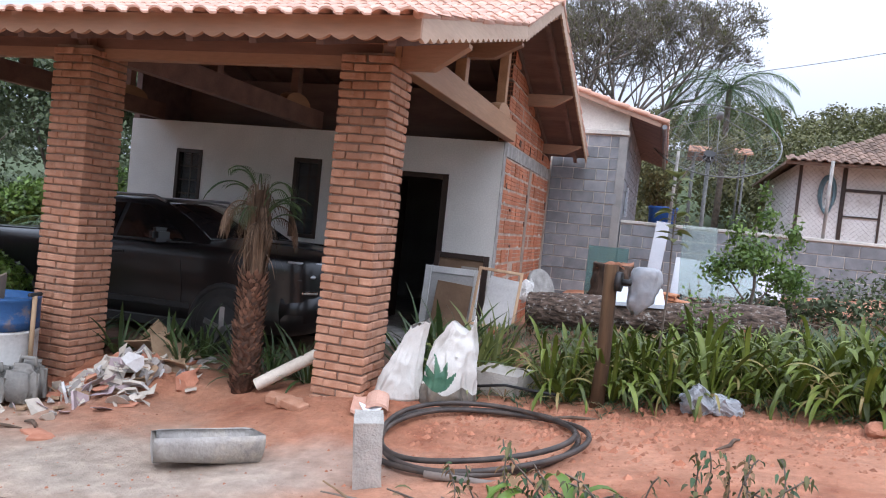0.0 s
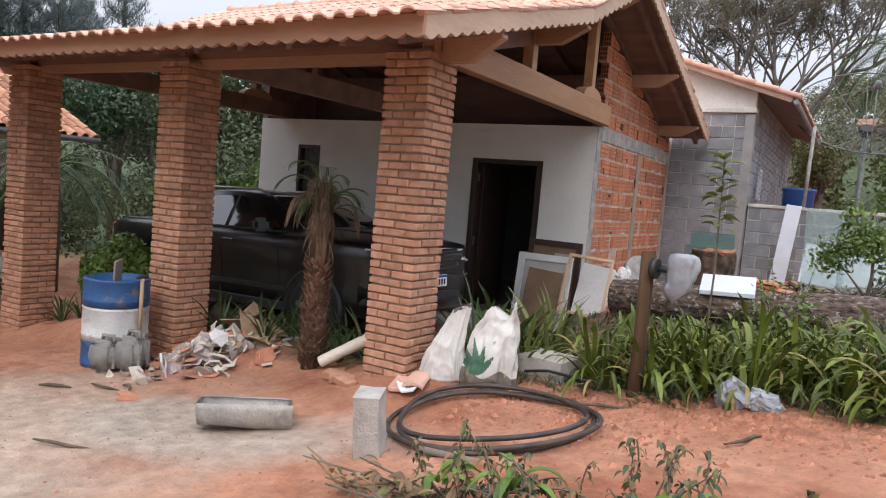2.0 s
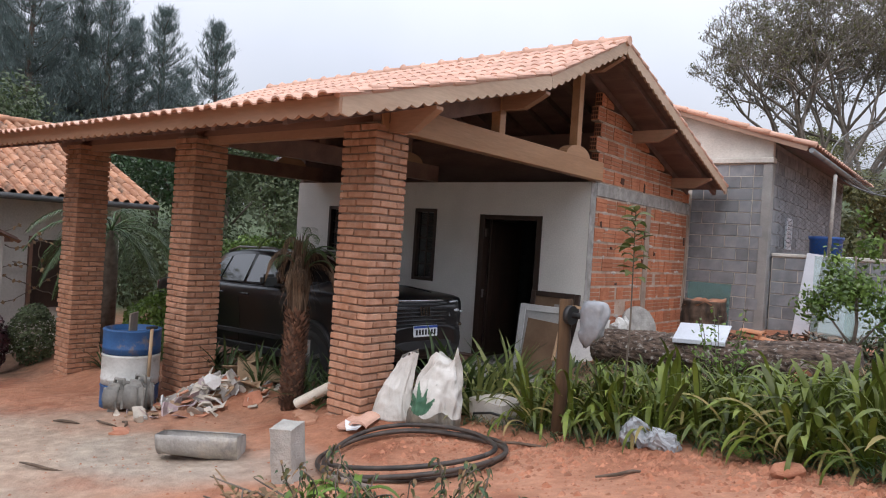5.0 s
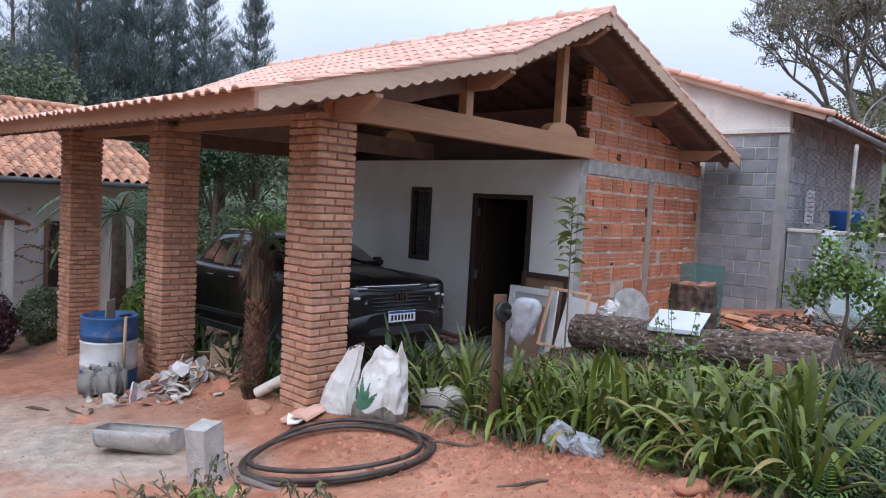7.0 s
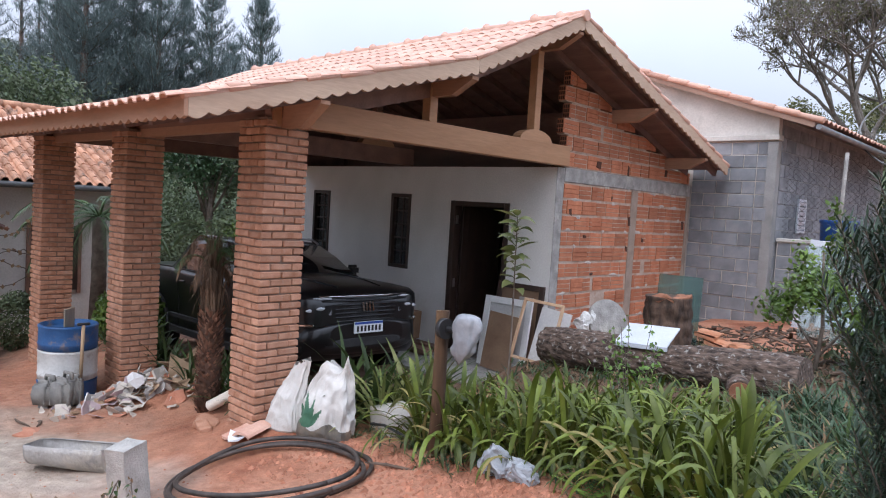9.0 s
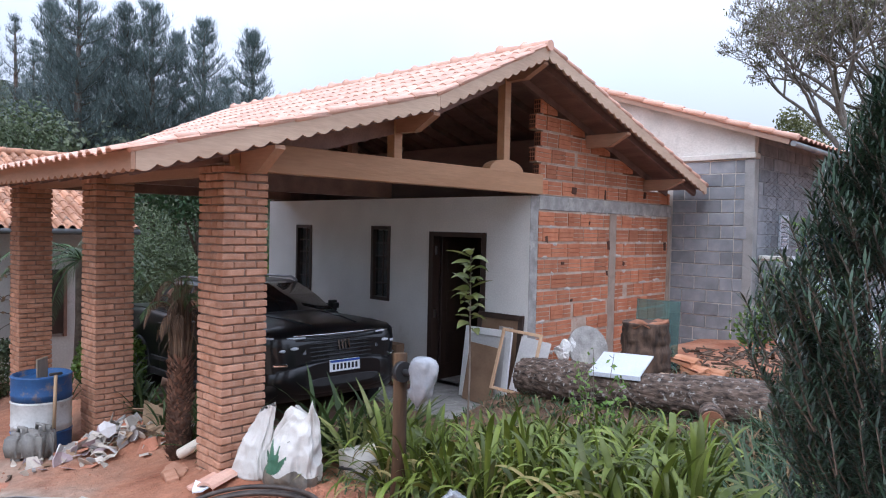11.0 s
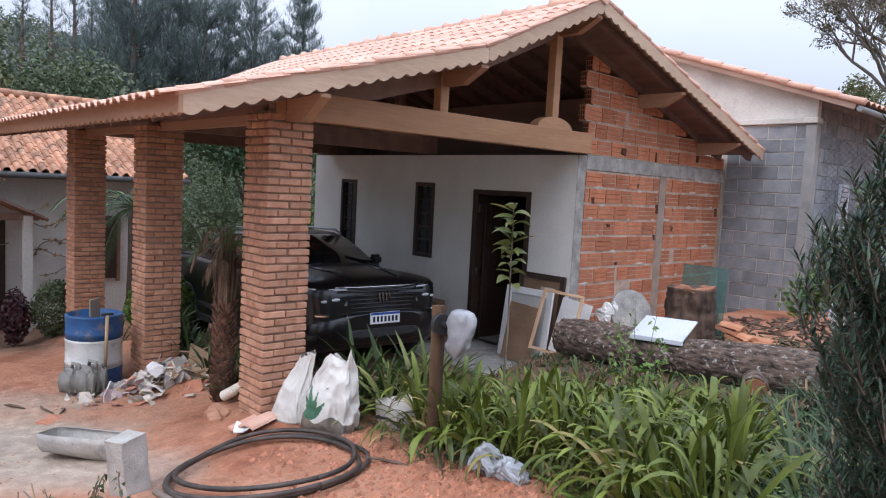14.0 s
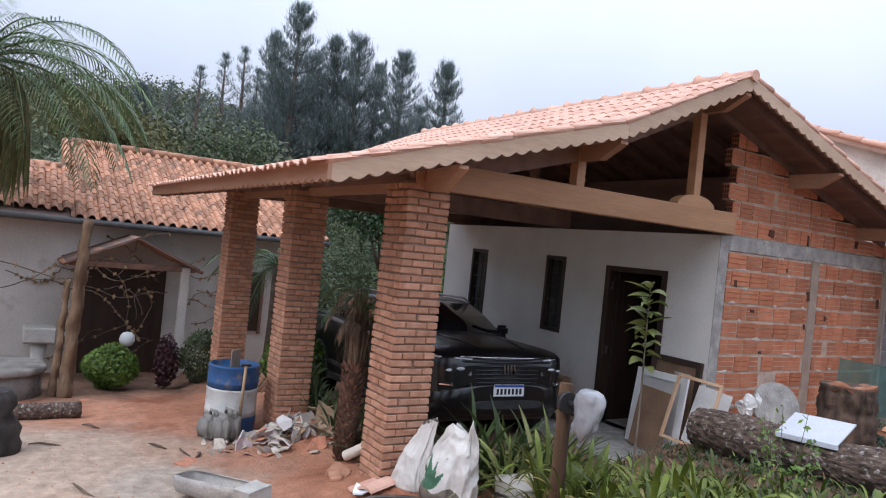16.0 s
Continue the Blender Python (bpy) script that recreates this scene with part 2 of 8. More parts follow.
def ground_z(x, y, rough=True):
    """Height of the plot: falling to the neighbour's house, a raised planting bed and terrace by the gable wall, hills far off."""
    if x < 0.6:
        z = 0.07 + 0.085 * (max(x, -11) - 0.6)
    else:
        z = 0.07 + 0.165 * (min(x, 5.5) - 0.6) * (1 - 0.5 * ss(-5, -9, y))
    pad = 0.02 - 0.36 * ss(-3.6, -5.6, x) if x > -8 else -0.6
    k = ss(-4.5, -3.8, y) * (1 - ss(0.0, 0.5, x)) * ss(-9, -7, x)
    z = z * (1 - k) + pad * k
    z += 0.20 * math.exp(-((x - 0.1) ** 2 + (y + 3.9) ** 2) / 0.5)
    t = ss(-2.9, -1.2, y) * ss(0.02, 0.6, x)
    up = 0.44 + 0.09 * (min(x, 6) - 0.7) + 0.12 * ss(-1, 1.5, y)
    z = z * (1 - t) + up * t
    z += 0.10 * math.exp(-((x - 2.1) ** 2 / 1.4 + (y + 3.6) ** 2 / 0.16))
    z += 0.13 * math.exp(-((x + 1.95) ** 2 + (y + 4.25) ** 2) / 0.16)
    far = math.hypot(x, y)
    if far > 14:
        az = math.degrees(math.atan2(-x, y)) % 360
        k = ss(16, 130, far)
        z += k * (20 * ss(150, 60, abs(az - 100)) * (0.25 + 0.75 * ss(52, 74, az)) * (0.78 + 0.2 * math.sin(az * 0.13 - 3.2)) )
        z += 9.5 * ss(14, 60, far) * ss(70, 10, abs((az + 180) % 360 - 180))
        z += 20 * ss(150, 900, far) * (0.7 + 0.3 * math.sin(az * 0.09 + 1))
    if rough and far < 30:
        z += 0.018 * noise.noise((x * 1.3, y * 1.3, 0)) + 0.010 * noise.noise((x * 5, y * 5, 3)) + 0.006 * noise.noise((x * 14, y * 14, 5))
    return z


# ---- ground ----
def axis(lo, hi, step):
    inner = list(np.arange(lo, hi + 1e-6, step))
    out, d, a, b = [], step, lo, hi
    while d < 700:
        d *= 1.35
        a, b = a - d, b + d
        out += [a, b]
    return sorted(inner + out)


def build_ground():
    xs, ys = axis(-11, 8, 0.075), axis(-11, 5, 0.075)
    verts = [(x, y, ground_z(x, y)) for y in ys for x in xs]
    n = len(xs)
    faces = [(j * n + i, j * n + i + 1, (j + 1) * n + i + 1, (j + 1) * n + i) for j in range(len(ys) - 1) for i in range(n - 1)]
    m = mat("red_soil", (0.375, 0.158, 0.088), (0.50, 0.255, 0.158), 1.6, 0.95, 1.0, 30, c3=(0.29, 0.105, 0.055), spot=0.56)
    nt = m.node_tree
    N, L = nt.nodes, nt.links
    bsdf = N["Principled BSDF"]
    col = bsdf.inputs["Base Color"].links[0].from_socket
    geo = N.new("ShaderNodeNewGeometry")

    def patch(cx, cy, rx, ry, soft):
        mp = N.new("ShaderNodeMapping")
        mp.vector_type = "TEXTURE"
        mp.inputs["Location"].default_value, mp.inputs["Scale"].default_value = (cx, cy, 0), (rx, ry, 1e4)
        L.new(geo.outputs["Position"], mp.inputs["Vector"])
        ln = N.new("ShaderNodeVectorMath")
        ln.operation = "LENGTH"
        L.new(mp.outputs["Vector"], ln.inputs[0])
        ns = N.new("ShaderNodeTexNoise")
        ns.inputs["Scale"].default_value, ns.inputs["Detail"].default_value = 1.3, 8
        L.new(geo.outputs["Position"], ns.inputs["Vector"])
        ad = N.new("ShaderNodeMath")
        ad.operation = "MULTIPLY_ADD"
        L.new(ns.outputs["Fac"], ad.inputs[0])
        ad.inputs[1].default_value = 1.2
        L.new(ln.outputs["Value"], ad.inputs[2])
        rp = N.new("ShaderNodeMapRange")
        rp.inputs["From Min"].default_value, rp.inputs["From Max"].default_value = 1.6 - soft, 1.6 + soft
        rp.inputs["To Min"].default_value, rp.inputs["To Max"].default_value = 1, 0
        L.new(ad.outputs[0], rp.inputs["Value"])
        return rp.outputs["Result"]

    def over(col, mask, colour, strength=1.0):
        ns = N.new("ShaderNodeTexNoise")
        ns.inputs["Scale"].default_value, ns.inputs["Detail"].default_value = 9, 6
        L.new(geo.outputs["Position"], ns.inputs["Vector"])
        rp = N.new("ShaderNodeValToRGB")
        rp.color_ramp.elements[0].position, rp.color_ramp.elements[0].color = 0.3, (*(c * 0.8 for c in colour), 1)
        rp.color_ramp.elements[1].position, rp.color_ramp.elements[1].color = 0.7, (*(c * 1.15 for c in colour), 1)
        L.new(ns.outputs["Fac"], rp.inputs["Fac"])
        mu = N.new("ShaderNodeMath")
        mu.operation = "MULTIPLY"
        L.new(mask, mu.inputs[0])
        mu.inputs[1].default_value = strength
        mx = N.new("ShaderNodeMix")
        mx.data_type = "RGBA"
        L.new(mu.outputs[0], mx.inputs["Factor"])
        L.new(col, mx.inputs["A"])
        L.new(rp.outputs["Color"], mx.inputs["B"])
        return mx.outputs["Result"]

    # cement dust on the yard, dark planted soil, shade painted under the carport, grass beyond the plot
    col = over(col, patch(-1.9, -7.2, 2.1, 2.1, 0.3), (0.45, 0.36, 0.275), 0.85)
    col = over(col, patch(-0.6, -5.6, 0.9, 0.6, 0.3), (0.42, 0.36, 0.29), 0.75)
    col = over(col, patch(0.35, -5.3, 0.5, 0.4, 0.3), (0.45, 0.37, 0.30), 0.6)
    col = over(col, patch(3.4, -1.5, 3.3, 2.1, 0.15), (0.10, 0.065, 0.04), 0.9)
    # soil colour darkened here to stand for shade under the carport roof
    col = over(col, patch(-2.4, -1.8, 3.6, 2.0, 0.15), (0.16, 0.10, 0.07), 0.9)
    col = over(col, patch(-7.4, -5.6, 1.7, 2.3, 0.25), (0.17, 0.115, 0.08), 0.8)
    gm = N.new("ShaderNodeVectorMath")
    gm.operation = "LENGTH"
    L.new(geo.outputs["Position"], gm.inputs[0])
    gr = N.new("ShaderNodeMapRange")
    gr.inputs["From Min"].default_value, gr.inputs["From Max"].default_value = 13, 17
    L.new(gm.outputs["Value"], gr.inputs["Value"])
    col = over(col, gr.outputs["Result"], (0.075, 0.10, 0.045), 1.0)
    rn = N.new("ShaderNodeTexNoise")
    rn.inputs["Scale"].default_value, rn.inputs["Detail"].default_value, rn.inputs["Roughness"].default_value = 7, 9, 0.72
    L.new(geo.outputs["Position"], rn.inputs["Vector"])
    rb = N.new("ShaderNodeBump")
    rb.inputs["Strength"].default_value, rb.inputs["Distance"].default_value = 0.8, 0.045
    L.new(rn.outputs["Fac"], rb.inputs["Height"])
    L.new(bsdf.inputs["Normal"].links[0].from_socket, rb.inputs["Normal"])
    L.new(rb.outputs["Normal"], bsdf.inputs["Normal"])
    gv = N.new("ShaderNodeMapRange")
    gv.inputs["From Min"].default_value, gv.inputs["From Max"].default_value = 0.3, 0.7
    gv.inputs["To Min"].default_value, gv.inputs["To Max"].default_value = 0.72, 1.22
    L.new(rn.outputs["Fac"], gv.inputs["Value"])
    gh = N.new("ShaderNodeHueSaturation")
    L.new(col, gh.inputs["Color"])
    L.new(gv.outputs["Result"], gh.inputs["Value"])
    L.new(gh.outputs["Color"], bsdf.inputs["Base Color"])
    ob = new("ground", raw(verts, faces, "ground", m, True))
    tagged(ob, "bare red earth yard dusted with grey cement", "", "", "structure")


build_ground()

# ---- carport pillars ----
PILLARS = ((-0.30, -4.21, 0.02, 2.70), (-3.00, -4.21, -0.12, 2.70), (-5.72, -4.21, -0.55, 2.70))
ROW = 0.065


def brick_mesh(seed, lx=0.199, ly=0.1, lz=0.052):
    """A hand-made looking brick: chamfered, corners a little out of true."""
    bm = bmesh.new()
    r = random.Random(seed)
    box(bm, -lx / 2, lx / 2, -ly / 2, ly / 2, -lz / 2, lz / 2)
    for v in bm.verts:
        v.co += Vector((r.gauss(0, 0.002), r.gauss(0, 0.002), r.gauss(0, 0.0016)))
    bmesh.ops.bevel(bm, geom=list(bm.edges), offset=0.006, segments=1, affect="EDGES")
    return mesh(bm, "brick", M["brick"])


BRICKS = [brick_mesh(40 + i) for i in range(6)]


def pillar(x, y, z0, z1):
    """Square pillar, 0.41 m: two stretchers on two faces, one between headers on the others, turned course by course."""
    p = thing("brick_pillar", pose(x + 0.205, y + 0.205, z0), "square pillar of exposed red clay bricks with raked joints", "pillar", "carport pillars")
    core = bmesh.new()
    box(core, -0.187, 0.187, -0.187, 0.187, -0.3, z1 - z0 - 0.005)
    part("mortar_core", core, M["mortar"], p, "grey raked mortar")
    rows = int((z1 - z0) / ROW)
    rnd = random.Random(int(x * 100))
    for r in range(-2, rows):
        z = (r + 0.5) * ROW
        for bx, by, turn in ((-0.106, -0.155, 0), (0.106, -0.155, 0), (-0.106, 0.155, 0), (0.106, 0.155, 0), (-0.155, 0.0, 90), (0.155, 0.0, 90)):
            b = part("brick", rnd.choice(BRICKS), None, p)
            jit = Vector((rnd.gauss(0, 0.0025), rnd.gauss(0, 0.0025), rnd.gauss(0, 0.0014)))
            b.matrix_basis = pose(0, 0, 0, 0, 0, 90 * (r % 2)) @ Matrix.Translation(Vector((bx, by, z)) + jit) @ pose(0, 0, 0, 0, rnd.gauss(0, 0.5), turn + rnd.gauss(0, 0.7) + 180 * rnd.randint(0, 1))
    return p


for row in PILLARS:
    pillar(*row)

# ---- roof of the carport and house ----
RX0, RX1 = -6.42, 0.66
# upper edge of the barge boards, from the front eave over the ridge to the back eave
PROF = ((-5.13, 2.665), (-2.32, 3.455), (-0.61, 4.245), (3.62, 2.955))


def roof_z(y):
    for (a, za), (b, zb) in zip(PROF, PROF[1:]):
        if y <= b:
            return za + (zb - za) * (y - a) / (b - a)
    return PROF[-1][1]


def scalloped(bm, p, q, h, t, axis, step=0.13, depth=0.03):
    """A board from p to q with a wavy lower edge; t thick along the given axis."""
    p, q = Vector(p), Vector(q)
    n = max(2, int((q - p).length / step * 6))
    side = Vector((t, 0, 0)) if axis == "x" else Vector((0, t, 0))
    rows = []
    for i in range(n + 1):
        c = p.lerp(q, i / n)
        ph = (q - p).length * i / n / step
        low = h + depth * abs(math.sin(math.pi * ph))
        rows.append([bm.verts.new(c), bm.verts.new(c - Vector((0, 0, low))), bm.verts.new(c + side), bm.verts.new(c + side - Vector((0, 0, low)))])
    for a, b in zip(rows, rows[1:]):
        bm.faces.new((a[0], b[0], b[1], a[1]))
        bm.faces.new((a[2], a[3], b[3], b[2]))
        bm.faces.new((a[1], b[1], b[3], a[3]))
        bm.faces.new((a[0], a[2], b[2], b[0]))
    bm.faces.new((rows[0][0], rows[0][1], rows[0][3], rows[0][2]))
    bm.faces.new((rows[-1][0], rows[-1][2], rows[-1][3], rows[-1][1]))


roof = thing("roof", pose(0, 0, 0), "new clay tiled gable roof with scalloped wooden trim", "roof")
tagged(roof, kind="structure")
bm = bmesh.new()
for (a, za), (b, zb) in zip(PROF, PROF[1:]):
    v = [bm.verts.new(p) for p in ((RX0, a, za - 0.03), (RX1 - 0.03, a, za - 0.03), (RX1 - 0.03, b, zb - 0.03), (RX0, b, zb - 0.03), (RX0, a, za - 0.055), (RX1 - 0.03, a, za - 0.055), (RX1 - 0.03, b, zb - 0.055), (RX0, b, zb - 0.055))]
    for f in ((0, 1, 2, 3), (7, 6, 5, 4), (0, 4, 5, 1), (1, 5, 6, 2), (2, 6, 7, 3), (3, 7, 4, 0)):
        bm.faces.new([v[i] for i in f])
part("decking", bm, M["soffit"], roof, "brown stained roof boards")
for (a, za), (b, zb) in zip(PROF, PROF[1:]):
    for x, t in ((RX1, -0.028), (RX0, 0.028)):
        bm = bmesh.new()
        scalloped(bm, (x, a + (0.003 if a > -5 else 0), za + 0.012), (x, b, zb + 0.012), 0.125, t, "x", 0.148, 0.032)
        part("barge_board", bm, M["pale_wood"], roof, "pale scalloped board")
bm = bmesh.new()
scalloped(bm, (RX0, -5.16, 2.675), (RX1, -5.16, 2.675), 0.115, 0.028, "y", 0.148, 0.03)
part("eave_board", bm, M["fascia"], roof, "brown scalloped board")
# rafters under the boards
for i in range(15):
    x = RX0 + 0.3 + i * (RX1 - 0.5 - RX0) / 14
    bm = bmesh.new()
    for (a, za), (b, zb) in zip(PROF, PROF[1:]):
        beam(bm, (x, a + 0.04, za - 0.105), (x, b, zb - 0.105), 0.055, 0.09)
    part("rafter", bm, M["soffit"], roof)
# purlins reach the barge boards
for y, h in ((-4.02, 0.2), (-2.32, 0.16), (-0.61, 0.16), (1.26, 0.17), (2.9, 0.16)):
    bm = bmesh.new()
    z = roof_z(y) - 0.16
    prof = ((RX0 + 0.05, z), (RX1 - 0.04, z), (RX1 - 0.04, z - 0.03), (RX1 - 0.30, z - h), (RX0 + 0.31, z - h), (RX0 + 0.05, z - 0.03))
    lo, hi = [[bm.verts.new((px, y + s * 0.045, pz)) for px, pz in prof] for s in (-1, 1)]
    bm.faces.new(lo)
    bm.faces.new(hi[::-1])
    for i in range(6):
        bm.faces.new((lo[i], hi[i], hi[(i + 1) % 6], lo[(i + 1) % 6]))
    bmesh.ops.recalc_face_normals(bm, faces=list(bm.faces))
    part("purlin", bm, M["fascia"], roof, "orange-brown timber with slant-cut ends")
for x in (0.0, -2.8, -5.5):
    # beams and posts behind the first frame coloured darker for the roof's shade
    bm = bmesh.new()
    beam(bm, (x + 0.05, -4.15, 2.765), (x + 0.05, 0.1, 2.78), 0.12, 0.245)
    part("tie_beam", bm, M["beam_wood"] if x == 0.0 else M["dark_wood"], roof, "honey-coloured varnished timber" if x == 0.0 else "timber coloured dark for the shade under the roof", 0.006)
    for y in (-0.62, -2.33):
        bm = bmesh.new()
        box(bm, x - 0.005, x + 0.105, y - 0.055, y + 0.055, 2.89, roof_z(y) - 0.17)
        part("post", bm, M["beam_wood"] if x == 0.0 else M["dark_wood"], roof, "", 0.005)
    bm = bmesh.new()
    arc = [(-0.62 + 0.31 * math.cos(math.pi * i / 12), 2.889 + 0.135 * math.sin(math.pi * i / 12)) for i in range(13)]
    lo, hi = [[bm.verts.new((x + 0.05 + s * 0.062, py, pz)) for py, pz in arc] for s in (-1, 1)]
    bm.faces.new(lo)
    bm.faces.new(hi[::-1])
    for i in range(13):
        bm.faces.new((lo[i], hi[i], hi[(i + 1) % 13], lo[(i + 1) % 13]))
    bmesh.ops.recalc_face_normals(bm, faces=list(bm.faces))
    part("bolster", bm, M["beam_wood"], roof, "half-round varnished timber saddle")
    for a, b in ((-4.15, -2.32), (-2.32, -0.61)):
        bm = bmesh.new()
        beam(bm, (x + 0.05, a, roof_z(a) - 0.24), (x + 0.05, b, roof_z(b) - 0.24), 0.09, 0.14)
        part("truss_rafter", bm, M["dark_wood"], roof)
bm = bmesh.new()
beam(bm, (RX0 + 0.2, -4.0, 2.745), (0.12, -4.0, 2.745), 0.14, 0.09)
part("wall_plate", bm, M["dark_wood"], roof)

# ---- house walls ----
WX0 = -5.9


def wall_with_holes(name, x0, x1, y0, y1, z0, z1, holes, material, label):
    """A wall along x; holes are (xa, xb, za, zb) and go through it."""
    bm = bmesh.new()
    xs = sorted({x0, x1, *(h[0] for h in holes), *(h[1] for h in holes)})
    for a, b in zip(xs, xs[1:]):
        cuts = sorted((h[2], h[3]) for h in holes if h[0] <= a + 1e-6 and h[1] >= b - 1e-6)
        z = z0
        for lo, hi in cuts:
            if lo > z + 1e-6:
                box(bm, a, b, y0, y1, z, lo)
            z = hi
        if z < z1:
            box(bm, a, b, y0, y1, z, z1)
    bmesh.ops.remove_doubles(bm, verts=list(bm.verts), dist=1e-5)
    return setting(name, bm, material, label)


DOOR = (-1.766, -0.704, 0.05, 2.165)
WIN2 = (-3.03, -2.59, 1.10, 2.23)
WIN1 = (-5.04, -4.58, 1.10, 2.23)
wall_with_holes("wall_front", WX0, -0.004, 0.0, 0.15, -0.3, 2.64, (DOOR, WIN2, WIN1), M["plaster"], "white painted plaster front wall")
# boarding added to hide the sky, its brown standing for the attic's shade
bm = bmesh.new()
for a, b in ((1.2, 1.3),):
    v = [bm.verts.new(p) for p in ((WX0, a, 2.645), (-0.01, a, 2.645), (-0.01, a, roof_z(a) - 0.17), (WX0, a, roof_z(a) - 0.17), (WX0, b, 2.645), (-0.01, b, 2.645), (-0.01, b, roof_z(b) - 0.17), (WX0, b, roof_z(b) - 0.17))]
    for f in ((0, 1, 2, 3), (7, 6, 5, 4), (0, 4, 5, 1), (1, 5, 6, 2), (2, 6, 7, 3), (3, 7, 4, 0)):
        bm.faces.new([v[i] for i in f])
for x0, x1 in ((WX0, WX0 + 0.1),):
    ys = (0.02, 1.199)
    v = [bm.verts.new((x, y, z)) for x in (x0, x1) for y, z in ((ys[0], 2.645), (ys[1], 2.645), (ys[1], roof_z(ys[1]) - 0.17), (ys[0], roof_z(ys[0]) - 0.17))]
    for f in ((0, 3, 2, 1), (4, 5, 6, 7), (0, 1, 5, 4), (1, 2, 6, 5), (2, 3, 7, 6), (3, 0, 4, 7)):
        bm.faces.new([v[i] for i in f])
setting("wall_boarding", bm, M["soffit"], "dark boarding added in the attic to stand for its unlit depth")
bm = bmesh.new()
box(bm, WX0, WX0 + 0.15, 0.152, 3.6, -0.6, 2.64)
setting("wall_side", bm, M["plaster"], "white painted plaster side wall")
# unseen back wall and ceiling, added to shut light out of the room
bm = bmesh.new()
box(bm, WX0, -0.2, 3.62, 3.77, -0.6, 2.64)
setting("wall_back", bm, M["dark_room"], "unseen back wall added to keep the room dark")
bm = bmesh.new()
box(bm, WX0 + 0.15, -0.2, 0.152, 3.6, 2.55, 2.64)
setting("ceiling", bm, M["dark_room"], "unseen ceiling added to keep the room dark")
bm = bmesh.new()
box(bm, WX0 + 0.1, -0.004, -1.25, 3.6, -0.4, 0.05)
setting("floor", bm, M["concrete"], "rough concrete floor slab before the door")


# door and windows of the house
door = thing("door_1", pose(DOOR[0], 0, DOOR[2]), "dark brown wooden door standing open inwards", "door")
tagged(door, kind="structure")
dw, dh = DOOR[1] - DOOR[0], DOOR[3] - DOOR[2]
for x0, x1, z0, z1 in ((0.001, 0.085, 0, dh), (dw - 0.085, dw - 0.001, 0, dh), (0.086, dw - 0.086, dh - 0.07, dh - 0.002)):
    bm = bmesh.new()
    box(bm, x0, x1, -0.012, 0.14, z0, z1)
    part("door_frame", bm, M["door_wood"], door, "", 0.004)
bm = bmesh.new()
box(bm, 0.09, 0.125, 0.142, 0.98, 0.01, dh - 0.075)
leaf = part("door_leaf", bm, M["door_wood"], door, "", 0.003)
for z in (0.45, 1.05, 1.75):
    bm = bmesh.new()
    box(bm, 0.126, 0.131, 0.25, 0.88, z - 0.22, z + 0.22)
    part("panel", bm, M["door_wood"], leaf, "", 0.002)
steel = mat("brushed_steel", (0.45, 0.45, 0.44), (0.6, 0.6, 0.58), 20, 0.35, 0.1, 100, metal=1.0)
for z in (1.85, 0.95):
    bm = bmesh.new()
    box(bm, 0.086, 0.094, 0.03, 0.07, z - 0.06, z + 0.06)
    part("hinge", bm, steel, door, "pale steel hinge")
pane_mat = glass_mat("window_pane", (0.35, 0.38, 0.40), 0.08)
for k, (x0, x1, z0, z1) in enumerate((WIN2, WIN1)):
    w = thing(f"window_{k + 1}", pose(x0, 0, z0), "narrow dark-framed casement window with small panes", "window")
    tagged(w, kind="structure")
    W, H = x1 - x0, z1 - z0
    for a, b, c, d in ((0.001, 0.055, 0.001, H - 0.001), (W - 0.055, W - 0.001, 0.001, H - 0.001), (0.056, W - 0.056, 0.001, 0.055), (0.056, W - 0.056, H - 0.055, H - 0.001)):
        bm = bmesh.new()
        box(bm, a, b, -0.014, 0.1, c, d)
        part("window_frame", bm, M["door_wood"], w, "", 0.003)
    for i in range(1, 5):
        bm = bmesh.new()
        z = 0.055 + (H - 0.11) * i / 5
        box(bm, 0.057, W - 0.057, 0.03, 0.05, z - 0.01, z + 0.01)
        part("glazing_bar", bm, M["door_wood"], w)
    bm = bmesh.new()
    box(bm, W / 2 - 0.01, W / 2 + 0.01, 0.051, 0.07, 0.057, H - 0.057)
    part("glazing_bar", bm, M["door_wood"], w)
    for i in range(5):
        for a, b in ((0.057, W / 2 - 0.011), (W / 2 + 0.011, W - 0.057)):
            bm = bmesh.new()
            box(bm, a, b, 0.055, 0.06, 0.06 + (H - 0.11) * i / 5, 0.045 + (H - 0.11) * (i + 1) / 5)
            part("pane", bm, pane_mat, w).visible_shadow = False

# ---- gable wall of hollow clay blocks ----
dusty_column = mat("clay_stained_concrete", (0.27, 0.21, 0.165), (0.38, 0.30, 0.24), 5, 0.95, 0.7, 60)
gable = thing("wall_gable", pose(0, 0, 0), "unplastered hollow clay block gable wall with concrete frame", "wall")
tagged(gable, kind="structure")
bm = bmesh.new()
box(bm, -0.14, -0.008, 0.152, 3.72, -0.3, 2.47)
part("mortar_bed", bm, M["gable_mortar"], gable, "smeared clay-coloured mortar")
for y0, y1, z0, z1 in ((0.0, 0.165, -0.3, 2.644), (1.90, 2.08, -0.3, 2.469), (3.70, 3.80, -0.3, 2.469)):
    bm = bmesh.new()
    box(bm, -0.145 if y0 else -0.0035, 0.006, y0 - (0.004 if not y0 else 0), y1, z0, z1)
    part("concrete_column", bm, M["concrete"] if y0 == 0 else dusty_column, gable, "rough cast concrete column", 0.006)
bm = bmesh.new()
box(bm, -0.145, 0.008, 0.167, 3.80, 2.471, 2.655)
